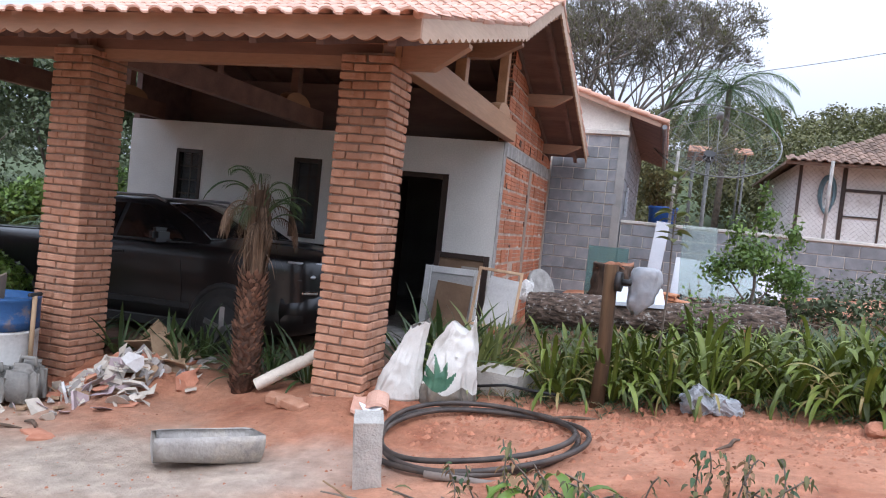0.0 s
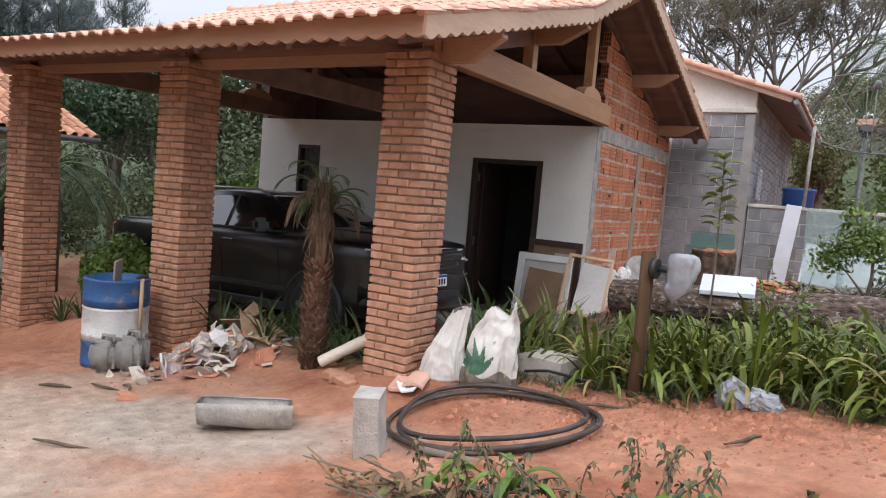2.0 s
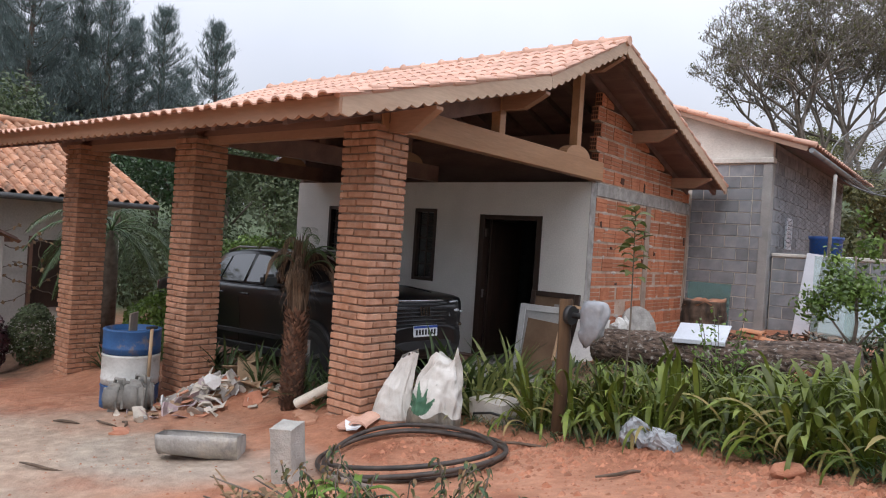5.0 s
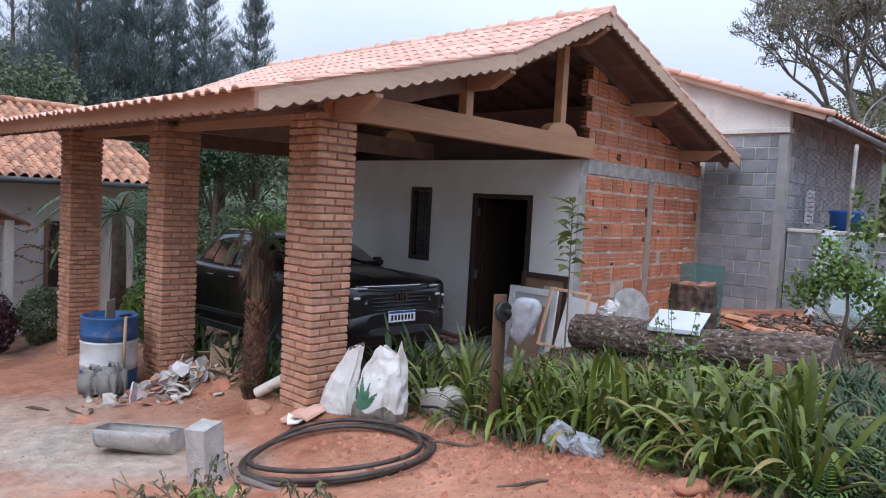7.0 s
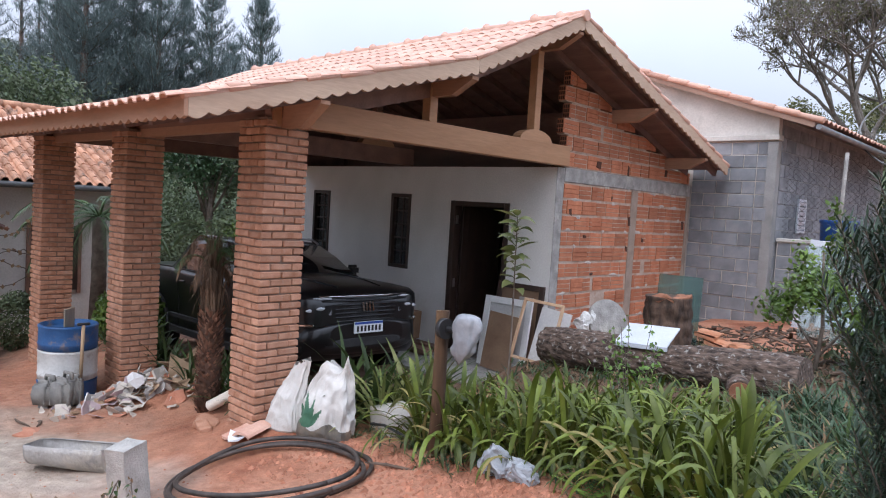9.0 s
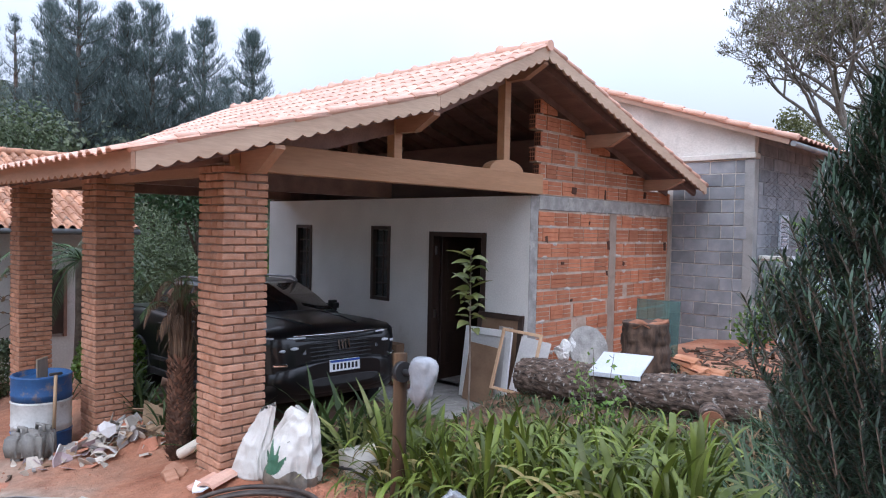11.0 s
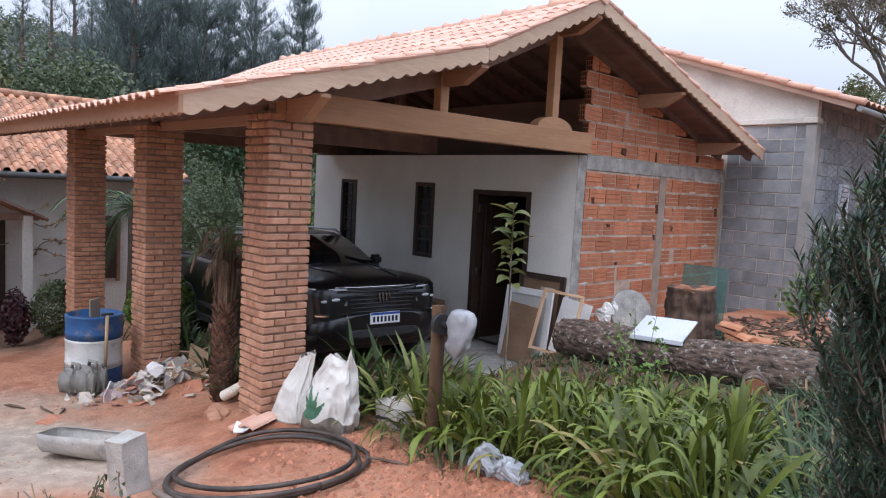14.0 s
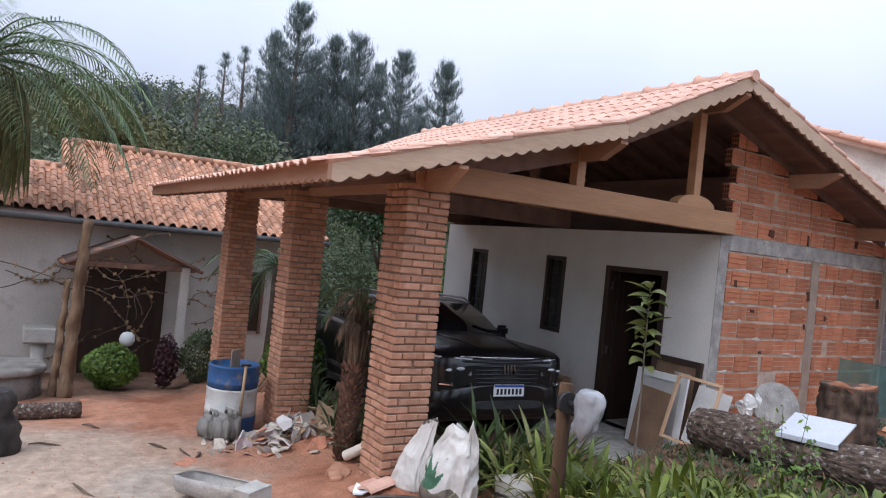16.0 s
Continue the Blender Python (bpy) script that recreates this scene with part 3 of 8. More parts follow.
part("ring_beam", bm, M["concrete"], gable, "rough cast concrete ring beam", 0.008)


def ribbed_block(length, h=0.176, depth=0.1):
    """A hollow clay block lying on its side: ribs run along its face."""
    bm = bmesh.new()
    prof = []
    n = 3
    for i in range(n):
        z0 = -h / 2 + h * i / n
        w = h / n
        prof += [(0.0, z0 + 0.003), (0.0, z0 + w - 0.008), (-0.010, z0 + w - 0.006), (-0.010, z0 + w)]
    prof = [(-depth, -h / 2)] + prof + [(-depth, h / 2)]
    a = [bm.verts.new((x, -length / 2, z)) for x, z in prof]
    b = [bm.verts.new((x, length / 2, z)) for x, z in prof]
    for i in range(len(prof) - 1):
        bm.faces.new((a[i], b[i], b[i + 1], a[i + 1]))
    bm.faces.new(a)
    bm.faces.new(b[::-1])
    return mesh(bm, "clay_block", M["hollow"])


RIB = {}


def rib(length):
    key = max(0.06, round(length / 0.03) * 0.03)
    if key not in RIB:
        RIB[key] = ribbed_block(key)
    return RIB[key]


rnd = random.Random(11)


def course(y0, y1, z, shift, tooth=0.0):
    y = y0 - shift
    while y < y1 - 0.03:
        L = rnd.choice((0.24, 0.3, 0.3, 0.36))
        a, b = max(y, y0) + 0.009, min(y + L, y1) - 0.009
        y += L
        if b - a > 0.05:
            key = max(0.06, round((b - a) / 0.03) * 0.03)
            p = part("clay_block", rib(b - a), None, gable)
            p.matrix_basis = pose(rnd.gauss(0.0, 0.003), (a + b) / 2, z, rnd.gauss(0, 0.6), 0, rnd.gauss(0, 0.6)) @ Matrix.Diagonal((1, (b - a) / key, 1, 1))


z = 2.36
k = 0
while z > 0.1:
    course(0.17, 1.895, z, 0.15 * (k % 2), 0)
    course(2.085, 3.695, z, 0.15 * ((k + 1) % 2), 0)
    z -= 0.203
    k += 1
# the stepped triangle over the ring beam, dark plates painting the shade in its hollow ends
core = bmesh.new()
hole_mat = mat("painted_hollow_shade", (0.06, 0.025, 0.015), (0.09, 0.04, 0.025), 10, 0.9, 0.2, 60)
z, k = 2.76, 0
while z < 4.0:
    y0 = 0.045 + 0.10 * (k % 2) + rnd.uniform(0, 0.03)
    y1 = min(3.75, -0.61 + (4.245 - 0.075 - z - 0.045) / 0.305)
    if y1 - y0 > 0.2:
        course(y0, y1, z, 0.15 * (k % 2))
        box(core, -0.12, -0.008, y0 + 0.05, y1 - 0.3, z - 0.1, z + 0.1)
        bm = bmesh.new()
        for i in range(3):
            for j in range(3):
                box(bm, -0.093 + i * 0.031, -0.093 + i * 0.031 + 0.023, y0 + 0.001, y0 + 0.004, z - 0.08 + j * 0.055, z - 0.08 + j * 0.055 + 0.042)
        part("block_cells", bm, hole_mat, gable, "dark plates for the shade in a block's hollow ends")
    z += 0.203
    k += 1
part("mortar_bed", core, M["gable_mortar"], gable)
# thin dark plates paint the shade of broken openings onto the blocks
for y, z, w, h in ((1.865, 2.02, 0.05, 0.10), (1.85, 1.62, 0.04, 0.07), (3.60, 2.0, 0.06, 0.12), (0.34, 2.10, 0.06, 0.08), (0.72, 1.78, 0.07, 0.03), (1.35, 2.32, 0.03, 0.05), (0.95, 1.28, 0.06, 0.035), (2.3, 1.75, 0.035, 0.05), (0.95, 2.75, 0.10, 0.08), (1.75, 2.74, 0.05, 0.12), (2.9, 2.78, 0.05, 0.10)):
    bm = bmesh.new()
    obox(bm, (0.004, y, z), (0.012, w, h))
    wobble_edge = random.Random(int(y * 100 + z * 10))
    for v in bm.verts:
        v.co += Vector((0, wobble_edge.gauss(0, 0.008), wobble_edge.gauss(0, 0.008)))
    part("broken_cell", bm, hole_mat, gable, "dark plate for the shade in a broken block")
smear_rnd = random.Random(77)
for i in range(46):
    y, z = smear_rnd.uniform(0.2, 3.6), 2.46 - 0.203 * smear_rnd.randint(0, 9) + smear_rnd.gauss(0, 0.012)
    if 1.86 < y < 2.12:
        continue
    bm = bmesh.new()
    n_, a_ = 9, smear_rnd.uniform(0.03, 0.13)
    rim = [bm.verts.new((0.002, y + a_ * math.cos(2 * math.pi * k / n_) * smear_rnd.uniform(0.6, 1.2), z + 0.022 * math.sin(2 * math.pi * k / n_) * smear_rnd.uniform(0.5, 1.5))) for k in range(n_)]
    mid = bm.verts.new((0.011, y, z))
    for k in range(n_):
        bm.faces.new((rim[k], rim[(k + 1) % n_], mid))
    part("mortar_smear", bm, M["wall_mortar"], gable, "pale squeezed-out mortar")

# ---- grey concrete block building behind ----
def slope2(x):
    return 3.60 + (1.86 - x) * 0.335


grey_column = mat("grey_cast_column", (0.22, 0.22, 0.215), (0.31, 0.305, 0.295), 4, 0.95, 0.7, 60)
blockwall = thing("wall_block", pose(0, 3.81, 0), "unplastered grey concrete block wall", "wall")
tagged(blockwall, kind="structure")
bm = bmesh.new()
box(bm, -1.4, 1.30, 0.012, 0.15, -0.2, 3.36)
part("mortar_bed", bm, M["wall_mortar"], blockwall, "grey mortar")
bm = bmesh.new()
box(bm, 1.16, 1.312, -0.006, 0.16, -0.2, 3.36)
part("concrete_column", bm, grey_column, blockwall, "rough cast concrete column", 0.008)
bm = bmesh.new()
box(bm, -0.0, 1.33, -0.045, 0.16, 3.365, 3.45)
part("ledge", bm, M["render"], blockwall, "rendered concrete ledge", 0.01)


def block_mesh(l):
    bm = bmesh.new()
    box(bm, -l / 2, l / 2, 0, 0.12, -0.095, 0.095)
    bmesh.ops.bevel(bm, geom=list(bm.edges), offset=0.006, segments=1, affect="EDGES")
    return mesh(bm, "concrete_block", M["block"])


BLK = {0.39: block_mesh(0.39), 0.19: block_mesh(0.19)}


def block_rows(parent, x0, x1, z0, z1, at=None, seed=3):
    r = random.Random(seed)
    at = at or Matrix.Identity(4)
    k, z = 0, z0
    while z + 0.19 < z1:
        x = x0
        first = k % 2
        while x < x1 - 0.1:
            l = 0.19 if first or x + 0.39 > x1 + 0.02 else 0.39
            first = False
            b = part("concrete_block", BLK[l], None, parent)
            b.matrix_basis = at @ pose(x + l / 2, r.gauss(0, 0.003), z + 0.1, 0, r.gauss(0, 0.3), r.gauss(0, 0.4))
            x += l + 0.012
        k, z = k + 1, z + 0.202


block_rows(blockwall, 0.02, 1.15, 0.12, 3.36)
# rendered triangle under its roof
bm = bmesh.new()
pts = ((-1.5, 3.3), (1.30, 3.452), (1.30, slope2(1.30) - 0.065), (-1.5, slope2(-1.5) - 0.065))
lo = [bm.verts.new((x, 0.0, z)) for x, z in pts]
hi = [bm.verts.new((x, 0.14, z)) for x, z in pts]
bm.faces.new(lo)
bm.faces.new(hi[::-1])
for i in range(4):
    bm.faces.new((lo[i], hi[i], hi[(i + 1) % 4], lo[(i + 1) % 4]))
part("rendered_gable", bm, M["render"], blockwall, "patchy raw lime render")
side = thing("wall_block_side", pose(1.31, 3.98, 0), "grey concrete block side wall with a small vent window", "wall")
tagged(side, kind="structure")
bm = bmesh.new()
box(bm, -0.14, -0.012, 0.0, 6.5, -0.2, 3.70)
part("mortar_bed", bm, grey_column, side, "grey mortar")
block_rows(side, 0.02, 6.3, 0.6, 3.72, pose(0, 0, 0, 0, 0, 90), 5)
win = thing("window_3", pose(1.31, 4.9, 1.99), "small white louvred window in the block wall", "window")
tagged(win, kind="structure")
white_metal = mat("white_enamelled_metal", (0.50, 0.53, 0.58), (0.58, 0.61, 0.66), 4, 0.4, 0.1, 60)
for a, b, c, d in ((0, 0.04, 0, 0.55), (0.36, 0.40, 0, 0.55), (0.041, 0.359, 0, 0.04), (0.041, 0.359, 0.51, 0.55)):
    bm = bmesh.new()
    box(bm, 0.004, 0.035, a, b, c, d)
    part("window_frame", bm, white_metal, win)
for i in range(6):
    bm = bmesh.new()
    obox(bm, (0.02, 0.2, 0.08 + i * 0.078), (0.02, 0.316, 0.055), Euler((0, 0.5, 0)).to_matrix())
    part("slat", bm, white_metal, win)

# low yard wall with a pale cap, and the wire netting over it
low = thing("wall_yard", pose(1.33, 4.05, 0), "low grey block yard wall with a pale cap", "wall")
tagged(low, kind="structure")
bm = bmesh.new()
box(bm, 0.0, 9.0, 0.012, 0.14, 0.2, 1.84)
part("mortar_bed", bm, M["wall_mortar"], low, "grey mortar")
bm = bmesh.new()
box(bm, -0.01, 9.0, -0.02, 0.16, 1.842, 1.90)
part("cap", bm, M["render"], low, "pale cement cap", 0.01)
block_rows(low, 0.01, 5.2, 0.62, 1.85, None, 9)
bm = bmesh.new()
box(bm, 5.3, 9.0, 0.0, 0.011, 0.5, 1.84)
part("blockwork", bm, M["block"], low, "plain grey blockwork")


def netting(p, q, z0, z1, step=0.085):
    """Diamond wire netting between two posts as thin crossing wires."""
    p, q = Vector(p), Vector(q)
    L, H = (q - p).length, z1 - z0
    d = (q - p).normalized()
    verts, faces = [], []
    r = 0.0022
    for sgn in (1, -1):
        n = int((L + H) / step)
        for i in range(n):
            s = i * step
            a, b = (s, 0.0), (s - H, H)
            if a[0] > L:
                a = (L, a[0] - L)
            if b[0] < 0:
                b = (0.0, s)
            pts = [(p + d * (u if sgn > 0 else L - u), z0 + v) for u, v in (a, b)]
            for off in (Vector((0, 0, r)), d * r):
                k = len(verts)
                for c, z in pts:
                    base = Vector((c.x, c.y, z))
                    verts += [base + off, base - off]
                faces.append((k, k + 1, k + 3, k + 2))
    return raw(verts, faces, "netting", wire)


wire = mat("galvanised_wire", (0.10, 0.10, 0.10), (0.16, 0.16, 0.155), 10, 0.7, 0.1, 60, metal=0.3)
fence = thing("wire_fence", pose(0, 0, 0), "galvanised diamond wire fence above the yard wall", "fence")
for x in (2.15, 4.6, 7.2, 10.2):
    bm = bmesh.new()
    tube(bm, [(x, 4.12, 1.9), (x + 0.02, 4.12, 3.2)], 0.028)
    part("post", bm, M["concrete"], fence)
for a, b in ((1.36, 2.15), (2.15, 4.6), (4.6, 7.2), (7.2, 10.2)):
    part("netting", netting((a, 4.12, 0), (b, 4.12, 0), 1.92, 3.15), None, fence)

# roof of the block building
zinc = mat("dull_zinc", (0.20, 0.21, 0.22), (0.30, 0.31, 0.32), 4, 0.45, 0.1, 40, metal=0.6)
roof2 = thing("roof_outbuilding", pose(0, 0, 0), "clay tiled roof of the block building with brown trim", "roof")
tagged(roof2, kind="structure")


bm = bmesh.new()
v = [bm.verts.new(p) for x in (-1.6, 1.84) for y in (3.66, 10.5) for p in ((x, y, slope2(x) - 0.02), (x, y, slope2(x) - 0.06))]
for f in ((0, 4, 6, 2), (1, 3, 7, 5), (0, 1, 5, 4), (2, 6, 7, 3), (4, 5, 7, 6), (0, 2, 3, 1)):
    bm.faces.new([v[i] for i in f])
part("decking", bm, M["soffit"], roof2)
bm = bmesh.new()
beam(bm, (-1.6, 3.645, slope2(-1.6) - 0.052), (1.84, 3.645, slope2(1.84) - 0.052), 0.025, 0.075)
part("barge_board", bm, mat("weathered_brown_board", (0.27, 0.17, 0.125), (0.38, 0.255, 0.19), 5, 0.7, 0.3, 50, stretch=(0.2, 1, 1)), roof2)
bm = bmesh.new()
tube(bm, [(1.90, 3.62, 3.525), (1.90, 10.5, 3.50)], 0.042, 10)
part("gutter", bm, zinc, roof2, "grey metal gutter")


# ---- clay roof tiles ----
def tile_verts(w, l, r0=0.052, n=6, lift=0.022):
    """One pan-and-cover tile: flat channel with a raised half-round, l long down the slope (along -y), thickness shown at its lower end."""
    flat = -w * 0.14
    prof = [(-w / 2, 0.012), (-w / 2 + 0.02, 0.0), (flat, 0.0)]
    prof += [(flat + (w / 2 - flat) * (0.5 - 0.5 * math.cos(math.pi * i / n)), r0 * math.sin(math.pi * i / n)) for i in range(1, n)] + [(w / 2, 0.006)]
    top, bot = 0.0, lift
    verts = [(x, 0, z + top) for x, z in prof] + [(x, -l, z + bot) for x, z in prof] + [(x, -l, z + bot - lift) for x, z in prof]
    m = len(prof)
    faces = [(i, i + m, i + m + 1, i + 1) for i in range(m - 1)] + [(i + m, i + 2 * m, i + 2 * m + 1, i + m + 1) for i in range(m - 1)]
    return verts, faces


def tile_slope(parent, o, along, down, cols, rows, w, l, material_piece, material_rest, pieces, name="roof_tile", seed=1, rise=0.052, lift=0.022, keep=lambda c, r: True):
    """Lay tiles from corner o (upper end); along and down are unit vectors. pieces(c, r) says which are separate objects."""
    along, down = Vector(along).normalized(), Vector(down).normalized()
    up = along.cross(-down).normalized()
    r_ = random.Random(seed)
    tv, tf = tile_verts(w, l + 0.05, rise, 6, lift)
    me = raw(tv, tf, name, material_piece)
    rest_v, rest_f = [], []
    for r in range(rows):
        for c in range(cols):
            p = Vector(o) + along * (w * (c + 0.5) + r_.gauss(0, 0.0025)) + down * (l * r + r_.gauss(0, 0.005)) + up * (0.012 + r_.gauss(0, 0.0015))
            a = r_.gauss(0, 0.008)
            if not keep(c, r):
                continue
            m = Matrix((along + down * a, -down + along * a, up)).transposed().to_4x4()
            m.translation = p
            if pieces(c, r):
                t = part(name, me, None, parent)
                t.matrix_basis = m
            else:
                k = len(rest_v)
                rest_v += [m @ Vector(q) for q in tv]
                rest_f += [tuple(i + k for i in f) for f in tf]
    if rest_v:
        ob = part("roof_tiles", raw(rest_v, rest_f, "roof_tiles", material_rest), None, parent)
        tagged(ob, kind="stuff")


TW, TL = 0.167, 0.33
ncol = int((RX1 - RX0) / TW)
TW = (RX1 + 0.02 - RX0) / ncol
for k, ((a, za), (b, zb)) in enumerate(((PROF[1], PROF[2]), (PROF[0], PROF[1]))):
    d = Vector((0, a - b, za - zb))
    n = int(math.ceil((d.length + (0.10 if k else -0.05)) / TL))
    step = (d.length + (0.10 if k else 0.0)) / n
    tile_slope(roof, (RX0, b, zb), (1, 0, 0), d, ncol, n, TW, step, M["tile"], M["tile_j"], lambda c, r: c >= ncol - 20, seed=4 + k, rise=0.034, lift=0.014)
d = Vector((0, 3.62 + 0.61, 2.955 - 4.245))
n = int(d.length / TL) + 1
tile_slope(roof, (RX1, -0.61, 4.245), (-1, 0, 0), d, ncol, n, TW, d.length / n, M["tile"], M["tile_j"], lambda c, r: False, seed=8, rise=0.034, lift=0.014)
bm0 = bmesh.new()
tube(bm0, [(0, 0, 0), (-0.33, 0, 0.008), (-0.37, 0, 0.022), (-0.385, 0, 0.02)], [0.06, 0.066, 0.082, 0.07], 12)
ridge_me = mesh(bm0, "ridge_tile", M["tile"])
for i in range(int((RX1 - RX0) / 0.36)):
    t = part("ridge_tile", ridge_me, None, roof)
    t.matrix_basis = pose(RX1 + 0.03 - i * 0.36, -0.61 + rnd.gauss(0, 0.004), 4.255, 0, rnd.gauss(0, 1), rnd.gauss(0, 1))
# rounded cover tiles along the rake
bm0 = bmesh.new()
tube(bm0, [(0, 0, 0), (0, -0.355, 0.012), (0, -0.362, 0.012)], [0.026, 0.036, 0.03], 10)
rake_me = mesh(bm0, "rake_tile", M["tile"])
for (a, za), (b, zb) in zip(PROF, PROF[1:]):
    lo_, hi_ = ((a, za), (b, zb)) if za < zb else ((b, zb), (a, za))
    d = Vector((0, lo_[0] - hi_[0], lo_[1] - hi_[1]))
    n = int(d.length / 0.33) + 1
    for i in range(n):
        p = Vector((RX1 - 0.02, hi_[0], hi_[1] + 0.018)) + d * (i / n)
        t = part("rake_tile", rake_me, None, roof)
        dn = d.normalized()
        sx = Vector((1, 0, 0)) if d.y < 0 else Vector((-1, 0, 0))
        m = Matrix((sx, -dn, sx.cross(-dn))).transposed().to_4x4()
        m.translation = p + Vector((rnd.gauss(0, 0.003), 0, rnd.gauss(0, 0.003)))
        t.matrix_basis = m
d = Vector((3.44, 0, slope2(1.84) - slope2(-1.6)))
tile_slope(roof2, (-1.6, 3.60, slope2(-1.6) + 0.01), (0, 1, 0), d, 30, 10, 0.22, 0.37, M["tile"], M["tile_j"], lambda c, r: c < 3, seed=9, rise=0.036, lift=0.016)

for i in range(10):
    p0 = Vector((-1.6, 3.635, slope2(-1.6) + 0.02)) + d * (i / 10)
    dn = d.normalized()
    t = part("rake_tile", rake_me, None, roof2)
    sy = Vector((0, 1, 0))
    m = Matrix((sy, -dn, sy.cross(-dn))).transposed().to_4x4()
    m.translation = p0 + Vector((0, 0, rnd.gauss(0, 0.003)))
    t.matrix_basis = m @ Matrix.Scale(1.35, 4)


# ---- neighbour's white house ----
house = thing("neighbour_house", pose(-9.0, -5, -1.15), "white rendered house with a weathered clay tile roof", "house")
HX, HZ = -9.0, -1.15
old_white = mat("old_whitewashed_wall", (0.50, 0.48, 0.44), (0.62, 0.60, 0.56), 1.5, 0.95, 0.5, 30, c3=(0.36, 0.33, 0.29), spot=0.64)


def hpart(name, bm, material, label="", parent=None, bevel=0.0):
    for vert in bm.verts:
        vert.co -= Vector((-9.0, -5, -1.15))
    return part(name, bm, material, parent or house, label, bevel)


bm = bmesh.new()
box(bm, -15, HX, -17, -1.75, -2.2, 2.04)
hpart("wall", bm, old_white)
for y0, y1, z0, z1, dark in ((-3.3, -2.5, 0.1, 1.3, 1), (-8.6, -7.7, 0.0, 1.3, 1), (0.0, 0.01, 0, 0.01, 0)):
    if not dark:
        continue
    bm = bmesh.new()
    box(bm, HX + 0.005, HX + 0.05, y0, y1, z0, z1)
    w = hpart("window", bm, M["door_wood"], "brown timber shutter")
    for yy in (y0 - 0.06, y1 + 0.003):
        bm = bmesh.new()
        box(bm, HX + 0.006, HX + 0.07, yy, yy + 0.057, z0 - 0.06, z1 + 0.06)
        hpart("window_frame", bm, M["dark_wood"])
bm = bmesh.new()
tube(bm, [(HX + 0.55, -17, 1.98), (HX + 0.55, -1.3, 2.02)], 0.055, 8)
hpart("gutter", bm, mat("grey_zinc", (0.10, 0.10, 0.10), (0.15, 0.15, 0.15), 3, 0.6, 0.1, 40, metal=0.2), "grey gutter")
bm = bmesh.new()
for y0, y1, xr, zr in ((-6.1, -1.3, -12.2, 3.60), (-17, -6.103, -10.75, 2.985)):
    v = [bm.verts.new(p) for p in ((HX + 0.5, y0, 2.04), (HX + 0.5, y1, 2.04), (xr, y1, zr), (xr, y0, zr), (HX + 0.5, y0, 1.98), (HX + 0.5, y1, 1.98), (xr, y1, zr - 0.06), (xr, y0, zr - 0.06), (-15.4, y0, 2.04), (-15.4, y1, 2.04))]
    for f in ((0, 1, 2, 3), (7, 6, 5, 4), (0, 4, 5, 1), (1, 5, 6, 2), (3, 2, 9, 8), (0, 3, 7, 4)):
        bm.faces.new([v[i] for i in f])
hpart("roof", bm, M["soffit"])
d = Vector((3.7, 0, -1.56))
n = int(d.length / 0.30)
tile_slope(house, Vector((-12.2, -6.1, 3.62)) - Vector((-9.0, -5, -1.15)), (0, 1, 0), d, 25, n, 0.192, d.length / n, M["old_tile"], M["old_tile"], lambda c, r: False, seed=21, rise=0.075, lift=0.015)
tile_slope(house, Vector((-10.7, -11.0, 3.0)) - Vector((-9.0, -5, -1.15)), (0, 1, 0), d, 25, int(n * 0.6), 0.196, d.length / n, M["old_tile"], M["old_tile"], lambda c, r: False, seed=22, rise=0.075, lift=0.015)
for pts in (((-12.2, -6.1, 3.70), (-12.2, -1.3, 3.70)), ((-10.75, -11, 3.03), (-10.75, -6.1, 3.03)), ((-12.2, -6.12, 3.68), (-10.75, -6.12, 3.05))):
    bm = bmesh.new()
    a, b = Vector(pts[0]), Vector(pts[1])
    m_ = int((b - a).length / 0.34)
    for i in range(m_):
        tube(bm, [a.lerp(b, i / m_), a.lerp(b, (i + 1.08) / m_)], [0.075, 0.09], 8)
    hpart("ridge_tiles", bm, M["old_tile"])
# porch over its door
porch = thing("porch", pose(-7.7, -5.1, -0.95), "small gabled entrance porch overgrown with bare vines", "porch")


def ppart(name, bm, material, label="", bevel=0.0):
    for vert in bm.verts:
        vert.co -= Vector((-7.7, -5.1, -0.95))
    return part(name, bm, material, porch, label, bevel)


for sgn in (-1, 1):
    bm = bmesh.new()
    v = [bm.verts.new((x, -5.1 + sgn * y, z)) for x in (-8.98, -7.6) for y, z in ((0, 1.84), (1.05, 1.36), (1.05, 1.32), (0, 1.80))]
    for f in ((0, 4, 5, 1), (3, 2, 6, 7), (0, 1, 2, 3), (4, 7, 6, 5), (1, 5, 6, 2)):
        bm.faces.new([v[i] for i in f])
    ppart("roof_plane", bm, M["soffit"])
    tv = Vector((0, sgn * 1.08, -0.49))
    rs = Vector((-7.6, -5.1, 1.86)) if sgn < 0 else Vector((-8.98, -5.1, 1.86))
    tile_slope(porch, rs - Vector((-7.7, -5.1, -0.95)), (-1, 0, 0) if sgn < 0 else (1, 0, 0), tv, 6, 4, 0.22, 0.3, M["old_tile"], M["old_tile"], lambda c, r: False, seed=30 + sgn)
    bm = bmesh.new()
    box(bm, -7.86, -7.72, -5.1 + sgn * 0.84 - 0.07, -5.1 + sgn * 0.84 + 0.07, -1.2, 1.36)
    ppart("post", bm, old_white if sgn > 0 else M["dark_wood"], "", 0.008)
bm = bmesh.new()
beam(bm, (-7.79, -6.1, 1.33), (-7.79, -4.1, 1.33), 0.08, 0.1)
ppart("lintel", bm, M["dark_wood"])
# dark panel widened past the door to paint in the recess's shade
bm = bmesh.new()
box(bm, -8.985, -8.95, -5.86, -4.36, -1.0, 1.30)
